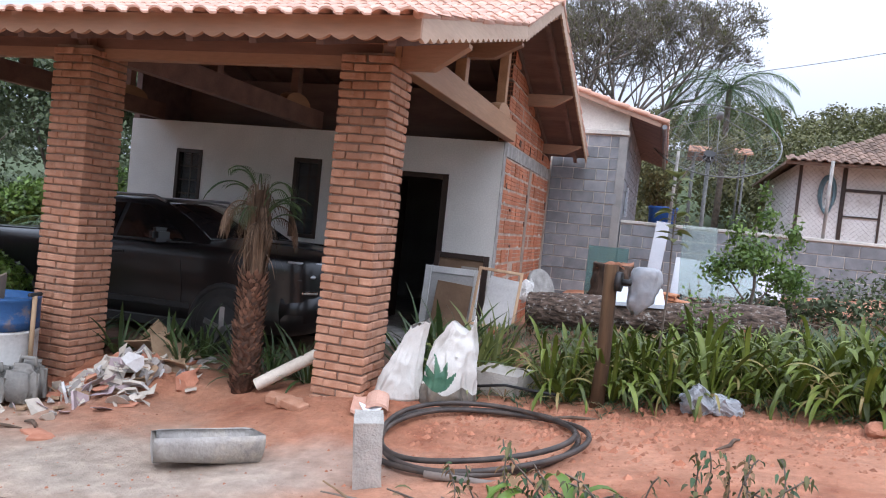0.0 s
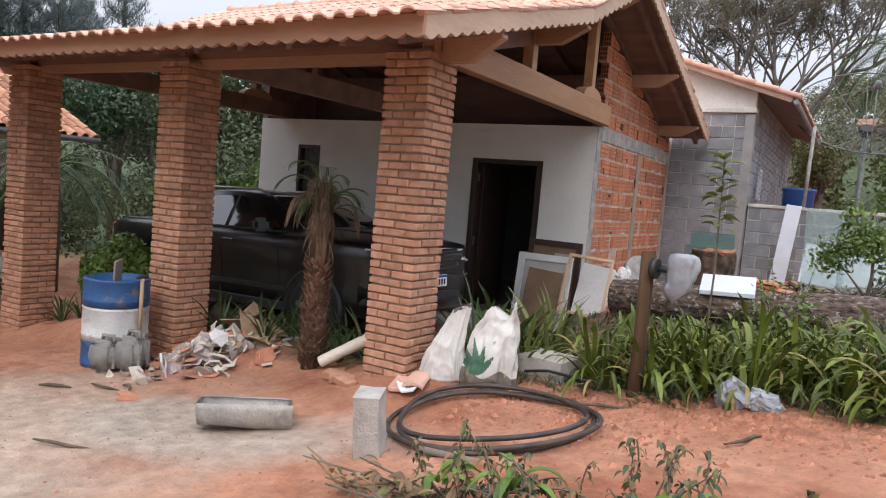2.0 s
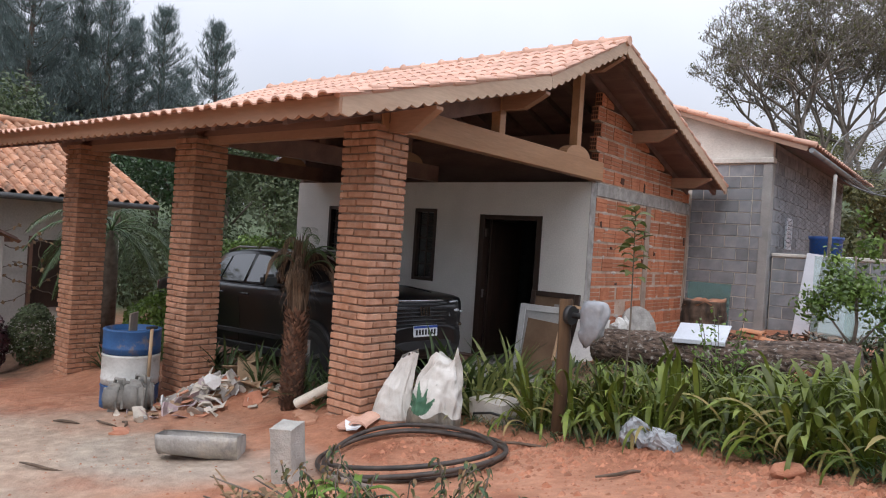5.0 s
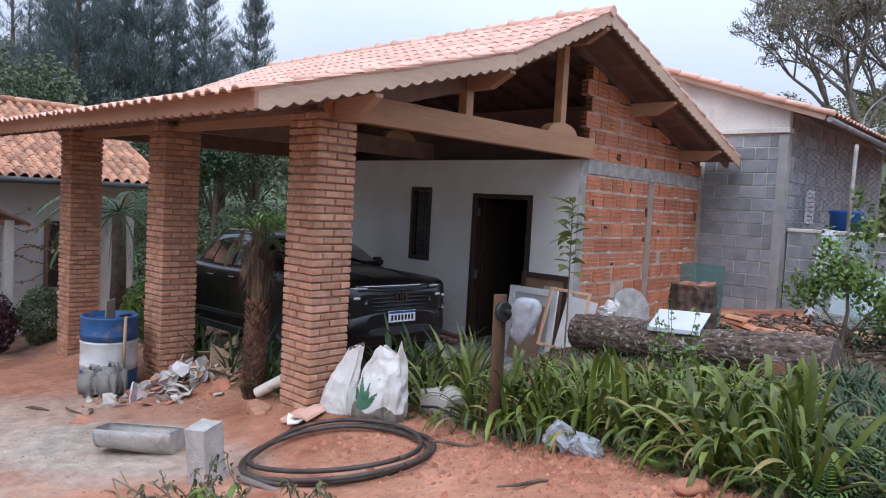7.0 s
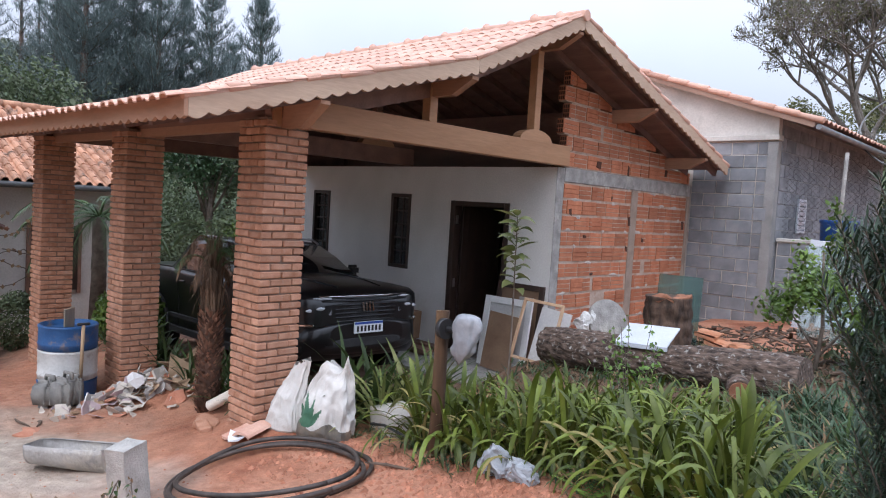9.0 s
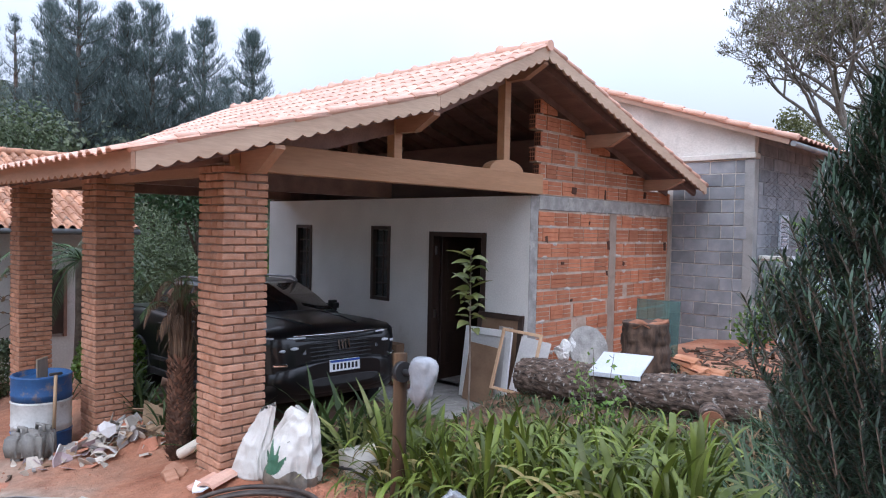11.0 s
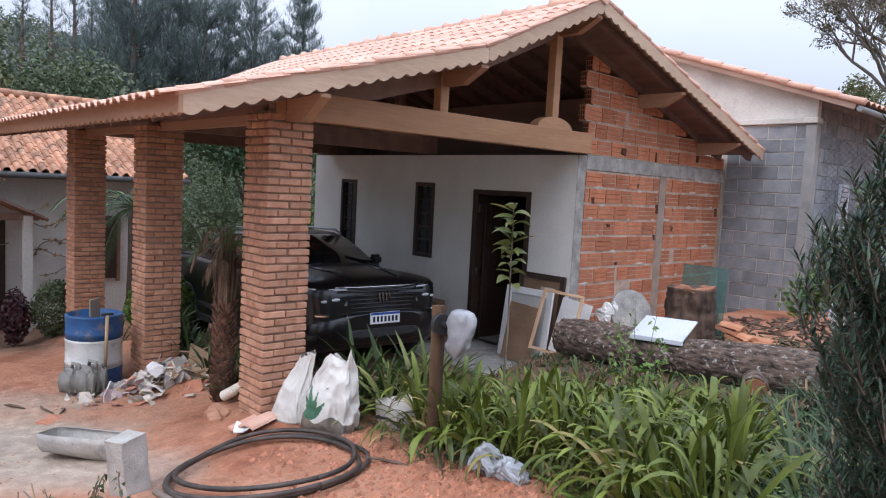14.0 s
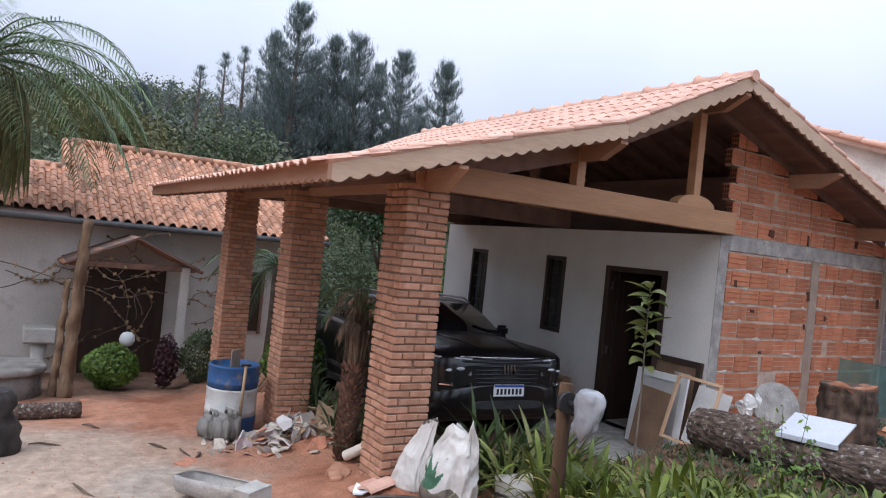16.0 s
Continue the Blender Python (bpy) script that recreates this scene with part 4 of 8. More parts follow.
ppart("entrance_door", bm, M["door_wood"], "dark panel for the shaded porch recess and its door", 0.005)
bm = bmesh.new()
box(bm, -9.0, -7.65, -6.0, -4.2, -1.3, -0.93)
ppart("step", bm, M["concrete"], "", 0.01)

# ---- white house and shed beyond the yard wall ----
rubber_dark = mat("black_cable", (0.02, 0.02, 0.02), (0.035, 0.035, 0.035), 8, 0.7, 0.1, 40)
rh = thing("white_outbuilding", pose(6, 12, 1.0), "white outbuilding with a dark weathered tile roof", "house")


def rpart(name, bm, material, label="", bevel=0.0):
    for vert in bm.verts:
        vert.co -= Vector((6, 12, 1.0))
    return part(name, bm, material, rh, label, bevel)


bm = bmesh.new()
box(bm, 5.35, 14, 12, 18, 0.3, 4.1)
rpart("wall", bm, mat("grimy_white_wall", (0.55, 0.55, 0.54), (0.68, 0.68, 0.67), 2, 0.9, 0.3, 40, c3=(0.44, 0.42, 0.39), spot=0.63), "white painted wall")
for x0, x1, z0, z1 in ((5.36, 5.44, 1.2, 4.05), (6.42, 6.52, 1.2, 4.05), (6.53, 9.5, 3.42, 3.5), (7.35, 7.40, 1.2, 3.41), (6.53, 7.34, 2.75, 2.79)):
    bm = bmesh.new()
    box(bm, x0, x1, 11.95, 11.998, z0, z1)
    rpart("trim", bm, M["door_wood"], "dark trim")
bm = bmesh.new()
v = [bm.verts.new(p) for x, xr in ((4.9, 8.6), (14.5, 14.5)) for p in ((x, 11.2, 4.05), (xr, 14.5, 5.5), (x, 18.5, 4.0), (x, 11.2, 3.97), (xr, 14.5, 5.42), (x, 18.5, 3.92))]
for f in ((0, 6, 7, 1), (1, 7, 8, 2), (3, 4, 10, 9), (4, 5, 11, 10), (0, 1, 2), (0, 2, 5, 3), (0, 3, 9, 6)):
    bm.faces.new([v[i] for i in f])
dark_tile = mat("dark_weathered_tile", (0.14, 0.095, 0.07), (0.24, 0.16, 0.12), 6, 0.9, 0.5, 50, island=0.3, c3=(0.3, 0.2, 0.15), spot=0.62)
rpart("roof", bm, dark_tile)
d = Vector((0, -3.35, -1.47))
tile_slope(rh, Vector((4.9, 14.5, 5.53)) - Vector((6, 12, 1.0)), (1, 0, 0), d, 40, 11, 0.24, d.length / 11, dark_tile, dark_tile, lambda c, r: False, seed=40, keep=lambda c, r: 4.9 + 0.24 * (c + 0.3) > 8.6 - 3.7 * (r + 1) / 11)
wire = mat("dull_grey_wire", (0.13, 0.135, 0.13), (0.21, 0.215, 0.21), 8, 0.7, 0.2, 50, metal=0.2)
shed = thing("open_shed", pose(3.5, 15.0, 1.9), "open shed with a small tiled roof on grey posts", "shed")
for x, y in ((-0.75, 0), (0.75, 0), (-0.75, 1.6), (0.75, 1.6)):
    bm = bmesh.new()
    tube(bm, [(x, y, -1), (x, y, 2.75)], 0.034)
    part("post", bm, wire, shed)
bm = bmesh.new()
v = [bm.verts.new(p) for x in (-0.95, 0.95) for p in ((x, -0.3, 2.72), (x, 0.8, 3.02), (x, 2.1, 2.72), (x, -0.3, 2.67), (x, 0.8, 2.97), (x, 2.1, 2.67))]
for f in ((0, 6, 7, 1), (1, 7, 8, 2), (3, 4, 10, 9), (4, 5, 11, 10), (0, 1, 4, 3), (1, 2, 5, 4), (0, 3, 9, 6), (6, 9, 10, 7), (7, 10, 11, 8)):
    bm.faces.new([v[i] for i in f])
part("roof", bm, M["old_tile"], shed, "faded orange roof tiles")
coil2 = thing("hung_hose", pose(6.08, 11.92, 3.35), "blue-grey hose coil hanging on the white wall", "hose")
for k in range(4):
    bm = bmesh.new()
    tube(bm, [(0.20 * math.cos(a) * (1 - 0.1 * k), -0.02 * k, 0.46 * math.sin(a) - 0.03 * k) for a in (2 * math.pi * i / 28 for i in range(29))], 0.028, 6)
    part("loop", bm, mat("blue_grey_hose", (0.09, 0.16, 0.19), (0.14, 0.22, 0.25), 6, 0.5, 0.1, 40), coil2)
tub = thing("plastic_tub", pose(2.02, 4.62, 1.0), "blue plastic tub behind the yard wall", "tub")
bm = bmesh.new()
lathe(bm, [(0.20, 0), (0.22, 0.02), (0.25, 1.16), (0.27, 1.18), (0.27, 1.22), (0.24, 1.22)], 20)
part("body", bm, mat("blue_plastic", (0.02, 0.07, 0.26), (0.03, 0.10, 0.32), 5, 0.45, 0.1, 40), tub)
dish = thing("satellite_dish", pose(2.9, 7.6, 3.97, 42, 0, 8), "large grey wire mesh satellite dish on a post", "antenna")


def bowl(q, a):
    return (1.4 * q * math.cos(a), 1.4 * q * math.sin(a), 0.42 * (q * q - 1))


bm = bmesh.new()
for k in range(13):
    q = 0.14 + 0.8 * k / 12
    tube(bm, [bowl(q, 2 * math.pi * i / 40) for i in range(41)], 0.0028, 3)
for k in range(72):
    tube(bm, [bowl(0.15 + 0.84 * i / 6, 2 * math.pi * k / 72) for i in range(7)], 0.003, 3)
part("mesh_panel", bm, wire, dish)
for k in range(12):
    bm = bmesh.new()
    tube(bm, [bowl(0.05 + 0.95 * i / 8, 2 * math.pi * k / 12) for i in range(9)], 0.008, 5)
    part("rib", bm, wire, dish)
bm = bmesh.new()
tube(bm, [bowl(1.0, 2 * math.pi * i / 48) for i in range(49)], 0.016, 6)
part("rim", bm, wire, dish)
bm = bmesh.new()
tube(bm, [(0, 0, -0.56), (0, 0, -0.40)], 0.13, 12)
part("hub", bm, rubber_dark, dish, "dark hub")
for k in range(3):
    bm = bmesh.new()
    a = 2 * math.pi * k / 3 + 0.5
    tube(bm, [bowl(0.75, a), (0.04 * math.cos(a), 0.04 * math.sin(a), 0.55)], 0.010, 5)
    part("feed_strut", bm, wire, dish)
bm = bmesh.new()
lathe(bm, [(0.0, 0.50), (0.06, 0.50), (0.075, 0.56), (0.06, 0.66), (0.0, 0.68)], 12)
part("feed_horn", bm, wire, dish)
foot = Matrix.Rotation(-radians(42), 4, "X") @ Matrix.Rotation(-radians(8), 4, "Z")
bm = bmesh.new()
c = Vector((0, 0, -0.5))
tube(bm, [c, c + foot.to_3x3() @ Vector((0, 0, -3.4))], 0.045, 10)
part("post", bm, wire, dish)
bm = bmesh.new()
tube(bm, [(2.2 + 1.4 * i, 12, 6.2 + 0.43 * i + 0.012 * (i - 9) ** 2 - 0.97) for i in range(19)], 0.008, 5)
single("power_cable", bm, rubber_dark, "thin black overhead power cable", "cable")


# ---- black pickup under the carport ----
def gloss(name, colour, rough=0.15, coat=1.0, metal=0.0):
    m = mat(name, colour, tuple(c * 1.25 for c in colour), 3, rough, 0.0, 30, metal=metal, spec=0.5)
    m.node_tree.nodes["Principled BSDF"].inputs["Coat Weight"].default_value = coat
    m.node_tree.nodes["Principled BSDF"].inputs["Coat Roughness"].default_value = 0.06
    return m


paint = gloss("black_car_paint", (0.005, 0.005, 0.006), 0.3, 0.28)
trim_black = mat("black_plastic_trim", (0.02, 0.02, 0.021), (0.034, 0.034, 0.035), 8, 0.55, 0.1, 80)
car_glass = gloss("tinted_car_glass", (0.008, 0.009, 0.011), 0.04)
lamp_dark = gloss("smoked_lamp_glass", (0.03, 0.032, 0.036), 0.05)
chrome = mat("chrome", (0.62, 0.63, 0.64), (0.7, 0.71, 0.72), 5, 0.12, 0.0, 50, metal=1.0)
lamp_glass = gloss("clear_lamp_glass", (0.45, 0.47, 0.50), 0.08)
rubber = mat("tyre_rubber", (0.015, 0.015, 0.015), (0.03, 0.028, 0.026), 10, 0.85, 0.3, 60)
alloy = mat("grey_alloy", (0.3, 0.3, 0.31), (0.4, 0.4, 0.41), 6, 0.35, 0.1, 60, metal=0.9)
white_plain = mat("white_plate", (0.72, 0.74, 0.76), (0.78, 0.8, 0.82), 5, 0.5, 0.0, 60)
blue_plain = mat("blue_band", (0.02, 0.06, 0.30), (0.03, 0.08, 0.36), 5, 0.5, 0.0, 60)
ink = mat("black_ink", (0.01, 0.01, 0.012), (0.015, 0.015, 0.018), 5, 0.5, 0.0, 60)

car = thing("pickup_truck", pose(-0.93, -2.15, -0.05, 0, -2.5, -4), "black double-cab pickup truck parked under the carport", "truck")


def section(x, hw, z0, z1, n=20, power=4.0):
    """A rounded-rectangle ring across the truck at x."""
    zc, hz = (z0 + z1) / 2, (z1 - z0) / 2
    out = []
    for k in range(n):
        a = 2 * math.pi * k / n
        c, s = math.cos(a), math.sin(a)
        out.append((x, math.copysign(abs(c) ** (2 / power), c) * hw, zc + math.copysign(abs(s) ** (2 / power), s) * hz))
    return out


def loft(bm, rings, cap=True):
    rs = [[bm.verts.new(p) for p in r] for r in rings]
    n = len(rs[0])
    for a, b in zip(rs, rs[1:]):
        for k in range(n):
            f = bm.faces.new((a[k], a[(k + 1) % n], b[(k + 1) % n], b[k]))
            f.smooth = True
    if cap:
        bm.faces.new(rs[0][::-1])
        bm.faces.new(rs[-1])
    bmesh.ops.recalc_face_normals(bm, faces=list(bm.faces))


def hull(x, hw, z0, zs, crown):
    """A ring across the bodywork at x: tucked sill, flat flank with a crease, sharp shoulder, crowned top."""
    h = zs - z0
    half = [(0.86 * hw, z0), (0.955 * hw, z0 + 0.05), (0.985 * hw, z0 + 0.22 * h), (0.965 * hw, z0 + 0.34 * h), (0.975 * hw, z0 + 0.58 * h), (hw, z0 + 0.80 * h), (0.985 * hw, zs - 0.055), (0.945 * hw, zs - 0.012), (0.90 * hw, zs), (0.55 * hw, zs + 0.75 * crown)]
    return [(x, 0, z0)] + [(x, y, z) for y, z in half] + [(x, 0, zs + crown)] + [(x, -y, z) for y, z in half[::-1]]


def glasshouse(x, hb, ht, zt):
    half = [(hb, 1.05), (hb, min(1.16, zt - 0.02)), (ht + 0.02, zt - 0.05), (ht - 0.03, zt - 0.008), (0.5 * ht, zt + 0.012)]
    return [(x, y, z) for y, z in half] + [(x, 0, zt + 0.02)] + [(x, -y, z) for y, z in half[::-1]]


bm = bmesh.new()
loft(bm, [hull(*r) for r in ((0.0, 0.60, 0.50, 0.97, 0.02), (-0.03, 0.70, 0.42, 1.04, 0.03), (-0.10, 0.80, 0.36, 1.095, 0.035), (-0.25, 0.88, 0.33, 1.115, 0.05), (-0.55, 0.915, 0.32, 1.13, 0.07), (-0.95, 0.92, 0.32, 1.145, 0.08), (-1.35, 0.92, 0.30, 1.155, 0.085), (-1.9, 0.92, 0.28, 1.155, 0.05), (-2.8, 0.92, 0.28, 1.165, 0.03), (-3.5, 0.92, 0.29, 1.185, 0.0), (-4.2, 0.92, 0.31, 1.18, 0.0), (-4.65, 0.91, 0.35, 1.17, 0.0), (-4.84, 0.88, 0.40, 1.15, 0.0), (-4.9, 0.83, 0.46, 1.09, 0.0))])
body = part("body", bm, paint, car, "glossy black bodywork")
for sgn in (-1, 1):
    bm = bmesh.new()
    tube(bm, [(-0.16, sgn * 0.30, 1.155), (-0.6, sgn * 0.36, 1.196), (-1.25, sgn * 0.44, 1.226)], [0.008, 0.016, 0.012], 8)
    part("bonnet_crease", bm, paint, body)
bm = bmesh.new()
loft(bm, [glasshouse(*r) for r in ((-1.26, 0.80, 0.76, 1.20), (-1.60, 0.83, 0.69, 1.40), (-1.95, 0.84, 0.645, 1.555), (-2.2, 0.845, 0.635, 1.605), (-2.7, 0.85, 0.635, 1.625), (-3.15, 0.845, 0.635, 1.605), (-3.36, 0.84, 0.64, 1.56), (-3.62, 0.82, 0.76, 1.21))])
part("cab", bm, paint, car, "black cab roof and pillars")
bm = bmesh.new()
loft(bm, [[(x, w, z), (x, 0, z + 0.014), (x, -w, z), (x, -w, z - 0.05), (x, w, z - 0.05)] for x, w, z in ((-1.28, 0.71, 1.222), (-1.60, 0.64, 1.418), (-1.92, 0.585, 1.556), (-1.98, 0.57, 1.572))])
part("windscreen", bm, car_glass, car, "dark tinted windscreen")
for sgn in (-1, 1):
    for pts in (((-1.52, 1.19), (-1.62, 1.27), (-1.98, 1.47), (-2.16, 1.53), (-2.42, 1.548), (-2.42, 1.19)), ((-2.49, 1.19), (-2.49, 1.55), (-2.80, 1.548), (-3.0, 1.53), (-3.06, 1.23), (-3.0, 1.19)), ((-3.09, 1.23), (-3.05, 1.52), (-3.2, 1.48), (-3.38, 1.28), (-3.36, 1.23))):
        bm = bmesh.new()
        lo, hi = [[bm.verts.new((x, sgn * (0.858 - 0.50 * (z - 1.16) + e), z)) for x, z in pts] for e in (-0.05, 0.004)]
        bm.faces.new(lo)
        bm.faces.new(hi[::-1])
        for i in range(len(pts)):
            j = (i + 1) % len(pts)
            bm.faces.new((lo[i], hi[i], hi[j], lo[j]))
        bmesh.ops.recalc_face_normals(bm, faces=list(bm.faces))
        part("side_window", bm, car_glass, car)
    bm = bmesh.new()
    tube(bm, [(-2.0, sgn * 0.60, 1.58), (-2.15, sgn * 0.605, 1.635), (-3.0, sgn * 0.605, 1.65), (-3.28, sgn * 0.60, 1.59)], 0.016)
    part("roof_rail", bm, alloy, car, "grey roof rail")
    bm = bmesh.new()
    tube(bm, [(-1.40, sgn * 0.862, 1.168), (-2.4, sgn * 0.868, 1.172), (-3.4, sgn * 0.862, 1.195)], 0.008, 6)
    part("waist_strip", bm, trim_black, car)
    bm = bmesh.new()
    obox(bm, (-1.70, sgn * 0.985, 1.23), (0.13, 0.2, 0.15), Euler((0, 0, sgn * 0.2)).to_matrix())
    bmesh.ops.bevel(bm, geom=list(bm.edges), offset=0.04, segments=2, affect="EDGES")
    mirror = part("mirror", bm, paint, car)
    bm = bmesh.new()
    beam(bm, (-1.66, sgn * 0.84, 1.165), (-1.69, sgn * 0.93, 1.19), 0.05, 0.03)
    part("mirror_arm", bm, trim_black, mirror)
    bm = bmesh.new()
    v = [bm.verts.new((x, sgn * y, z)) for y, x, xb in ((0.46, 0.012, -0.1), (0.66, -0.035, -0.16), (0.80, -0.11, -0.24), (0.875, -0.26, -0.34)) for x, z in ((x, 0.86 + 0.02 * (y > 0.6)), (x - 0.02, 0.985), (xb, 0.985), (xb, 0.88))]
    for i in range(3):
        for j in range(4):
            a, b = i * 4 + j, i * 4 + (j + 1) % 4
            bm.faces.new((v[a], v[b], v[b + 4], v[a + 4]))
    bm.faces.new(v[:4])
    bm.faces.new(v[12:][::-1])
    bmesh.ops.recalc_face_normals(bm, faces=list(bm.faces))
    lamp = part("headlight", bm, lamp_dark, car, "smoked headlight with bright reflectors", 0.008)
    for y, x, r_ in ((0.60, -0.006, 0.036), (0.71, -0.045, 0.036)):
        bm = bmesh.new()
        bmesh.ops.create_icosphere(bm, subdivisions=2, radius=r_)
        for w_ in bm.verts:
            w_.co = Vector((w_.co.x * 0.5 + x, w_.co.y * 1.5 + sgn * y, w_.co.z * 0.55 + 0.94 - 0.02 * (y > 0.65)))
        part("reflector", bm, lamp_glass, lamp, "bright round reflector")
    bm = bmesh.new()
    tube(bm, [(0.0, sgn * 0.47, 1.045), (-0.055, sgn * 0.66, 1.045), (-0.14, sgn * 0.81, 1.05), (-0.24, sgn * 0.868, 1.055)], 0.012, 6)
    part("daytime_light", bm, lamp_glass, car, "slim upper light")
    bm = bmesh.new()
    obox(bm, (-0.065, sgn * 0.735, 0.765), (0.05, 0.16, 0.035), Euler((0, 0, sgn * 0.75)).to_matrix())
    part("bumper_trim", bm, chrome, car, "silver bumper trim", 0.01)
    bm = bmesh.new()
    beam(bm, (-1.36, sgn * 0.898, 0.535), (-3.42, sgn * 0.90, 0.545), 0.022, 0.06)
    part("door_cladding", bm, trim_black, car, "", 0.006)
    bm = bmesh.new()
    beam(bm, (-1.34, sgn * 0.885, 0.345), (-3.44, sgn * 0.885, 0.355), 0.05, 0.10)
    part("sill", bm, trim_black, car, "", 0.012)
    bm = bmesh.new()
    obox(bm, (-4.85, sgn * 0.80, 0.97), (0.1, 0.15, 0.30), Euler((0, 0, sgn * 0.3)).to_matrix())
    part("tail_light", bm, gloss("red_lamp", (0.16, 0.01, 0.01), 0.1), car, "", 0.02)
    for x in (-2.33, -2.96):
        bm = bmesh.new()
        obox(bm, (x, sgn * 0.917, 1.03), (0.19, 0.03, 0.03))
        part("door_handle", bm, paint, car, "", 0.008)
    for x in (-1.46, -2.455, -3.10):
        bm = bmesh.new()
        tube(bm, [(x, sgn * 0.908, 0.42), (x - 0.01, sgn * 0.897, 0.72), (x - 0.02, sgn * 0.921, 0.98), (x - 0.02, sgn * 0.875, 1.15)], 0.004, 5)
        part("door_gap", bm, rubber, car)
    for x in (-0.92, -3.9):
        bm = bmesh.new()
        arc = [(x + 0.415 * math.cos(a), sgn * 0.90, 0.36 + 0.415 * math.sin(a)) for a in (math.pi * (i / 14 * 1.12 - 0.06) for i in range(15))]
        tube(bm, arc, 0.032, 8)
        part("arch_trim", bm, trim_black, car)
        # black disc stands for the shaded wheel well, none is cut out
        bm = bmesh.new()
        tube(bm, [(x, sgn * 0.915, 0.36), (x, sgn * 0.70, 0.36)], 0.395, 28)
        part("wheel_arch", bm, rubber, car)
        bm = bmesh.new()
        tube(bm, [(x, sgn * 0.70, 0.35), (x, sgn * 0.715, 0.35), (x, sgn * 0.915, 0.35), (x, sgn * 0.93, 0.35), (x, sgn * 0.925, 0.35)], [0.31, 0.335, 0.335, 0.31, 0.24], 30)
        wh = part("wheel", bm, rubber, car)
        bm = bmesh.new()
        tube(bm, [(x, sgn * 0.926, 0.35), (x, sgn * 0.932, 0.35)], 0.235, 24)
        part("rim", bm, trim_black, wh, "dark rim bowl")
        for k in range(5):
            bm = bmesh.new()
            a = 2 * math.pi * k / 5 + 0.3
            beam(bm, (x, sgn * 0.938, 0.35), (x + 0.22 * math.cos(a), sgn * 0.936, 0.35 + 0.22 * math.sin(a)), 0.02, 0.05)
            part("spoke", bm, alloy, wh, "grey alloy spoke")
bm = bmesh.new()
v = [bm.verts.new((x, s * y, z)) for s in (-1, 1) for x, y, z in ((-0.03, 0.62, 1.03), (-0.035, 0.58, 0.78), (-0.08, 0.62, 1.03), (-0.08, 0.58, 0.78))] + [bm.verts.new(p) for p in ((0.014, 0, 1.03), (0.014, 0, 0.78), (-0.05, 0, 1.03), (-0.05, 0, 0.78))]
for a, b in ((0, 8), (8, 4)):
    bm.faces.new((v[a], v[a + 1], v[b + 1], v[b]))
    bm.faces.new((v[a], v[b], v[b + 2], v[a + 2]))
    bm.faces.new((v[a + 1], v[a + 3], v[b + 3], v[b + 1]))
bmesh.ops.recalc_face_normals(bm, faces=list(bm.faces))
grille = part("grille", bm, trim_black, car, "dark slatted grille")
for i, z in enumerate((1.015, 0.97, 0.925, 0.88, 0.835, 0.79)):
    bm = bmesh.new()
    w = 1.16 - 0.014 * i
    tube(bm, [(-0.025, -w / 2, z), (0.004, -w / 4, z), (0.018, 0, z), (0.004, w / 4, z), (-0.025, w / 2, z)], 0.011, 8)
    part("grille_bar", bm, paint, grille)
bm = bmesh.new()
tube(bm, [(-0.04, -0.60, 1.068), (0.004, -0.28, 1.066), (0.016, 0, 1.066), (0.004, 0.28, 1.066), (-0.04, 0.60, 1.068)], 0.009, 8)
part("bonnet_strip", bm, chrome, car, "bright chrome strip")
for i in range(4):
    bm = bmesh.new()
    obox(bm, (0.034, -0.066 + 0.044 * i, 0.945), (0.012, 0.02, 0.105), Euler((0.12, 0, 0)).to_matrix())
    part("badge_bar", bm, chrome, grille, "bright badge bar")
bm = bmesh.new()
obox(bm, (0.052, 0.0, 0.715), (0.012, 0.40, 0.13))
plate = part("number_plate", bm, white_plain, car, "white number plate with a blue band", 0.004)
bm = bmesh.new()
box(bm, 0.0585, 0.061, -0.195, 0.195, 0.751, 0.777)
part("band", bm, blue_plain, plate)
for i in range(7):
    bm = bmesh.new()
    y = -0.15 + i * 0.05
    box(bm, 0.0585, 0.061, y - 0.014, y + 0.014, 0.672, 0.735)
    part("bar", bm, ink, plate)
bm = bmesh.new()
loft(bm, [section(*r) for r in ((0.045, 0.5, 0.50, 0.765), (0.01, 0.66, 0.44, 0.785), (-0.09, 0.785, 0.38, 0.80), (-0.3, 0.89, 0.36, 0.80))])
part("bumper", bm, paint, car, "black lower bumper")
bm = bmesh.new()
loft(bm, [section(*r) for r in ((0.052, 0.42, 0.51, 0.60), (0.03, 0.56, 0.49, 0.61), (-0.05, 0.66, 0.47, 0.61))])
part("air_intake", bm, trim_black, car, "matt lower air intake")
bm = bmesh.new()
box(bm, -4.78, -3.64, -0.80, 0.80, 1.182, 1.20)
part("bed_cover", bm, gloss("black_bed_cover", (0.02, 0.022, 0.026), 0.3, 0.5), car, "smooth black load bed cover", 0.006)


# ---- loose things in the yard ----
def wobble(bm, amp, freq, seed=0.0, fine=0.0):
    for v in bm.verts:
        d = noise.noise_vector(v.co * freq + Vector((seed, seed * 2, 0)))
        v.co += d * amp
        if fine:
            v.co += noise.noise_vector(v.co * freq * 3.7 + Vector((seed, 0, 5))) * fine


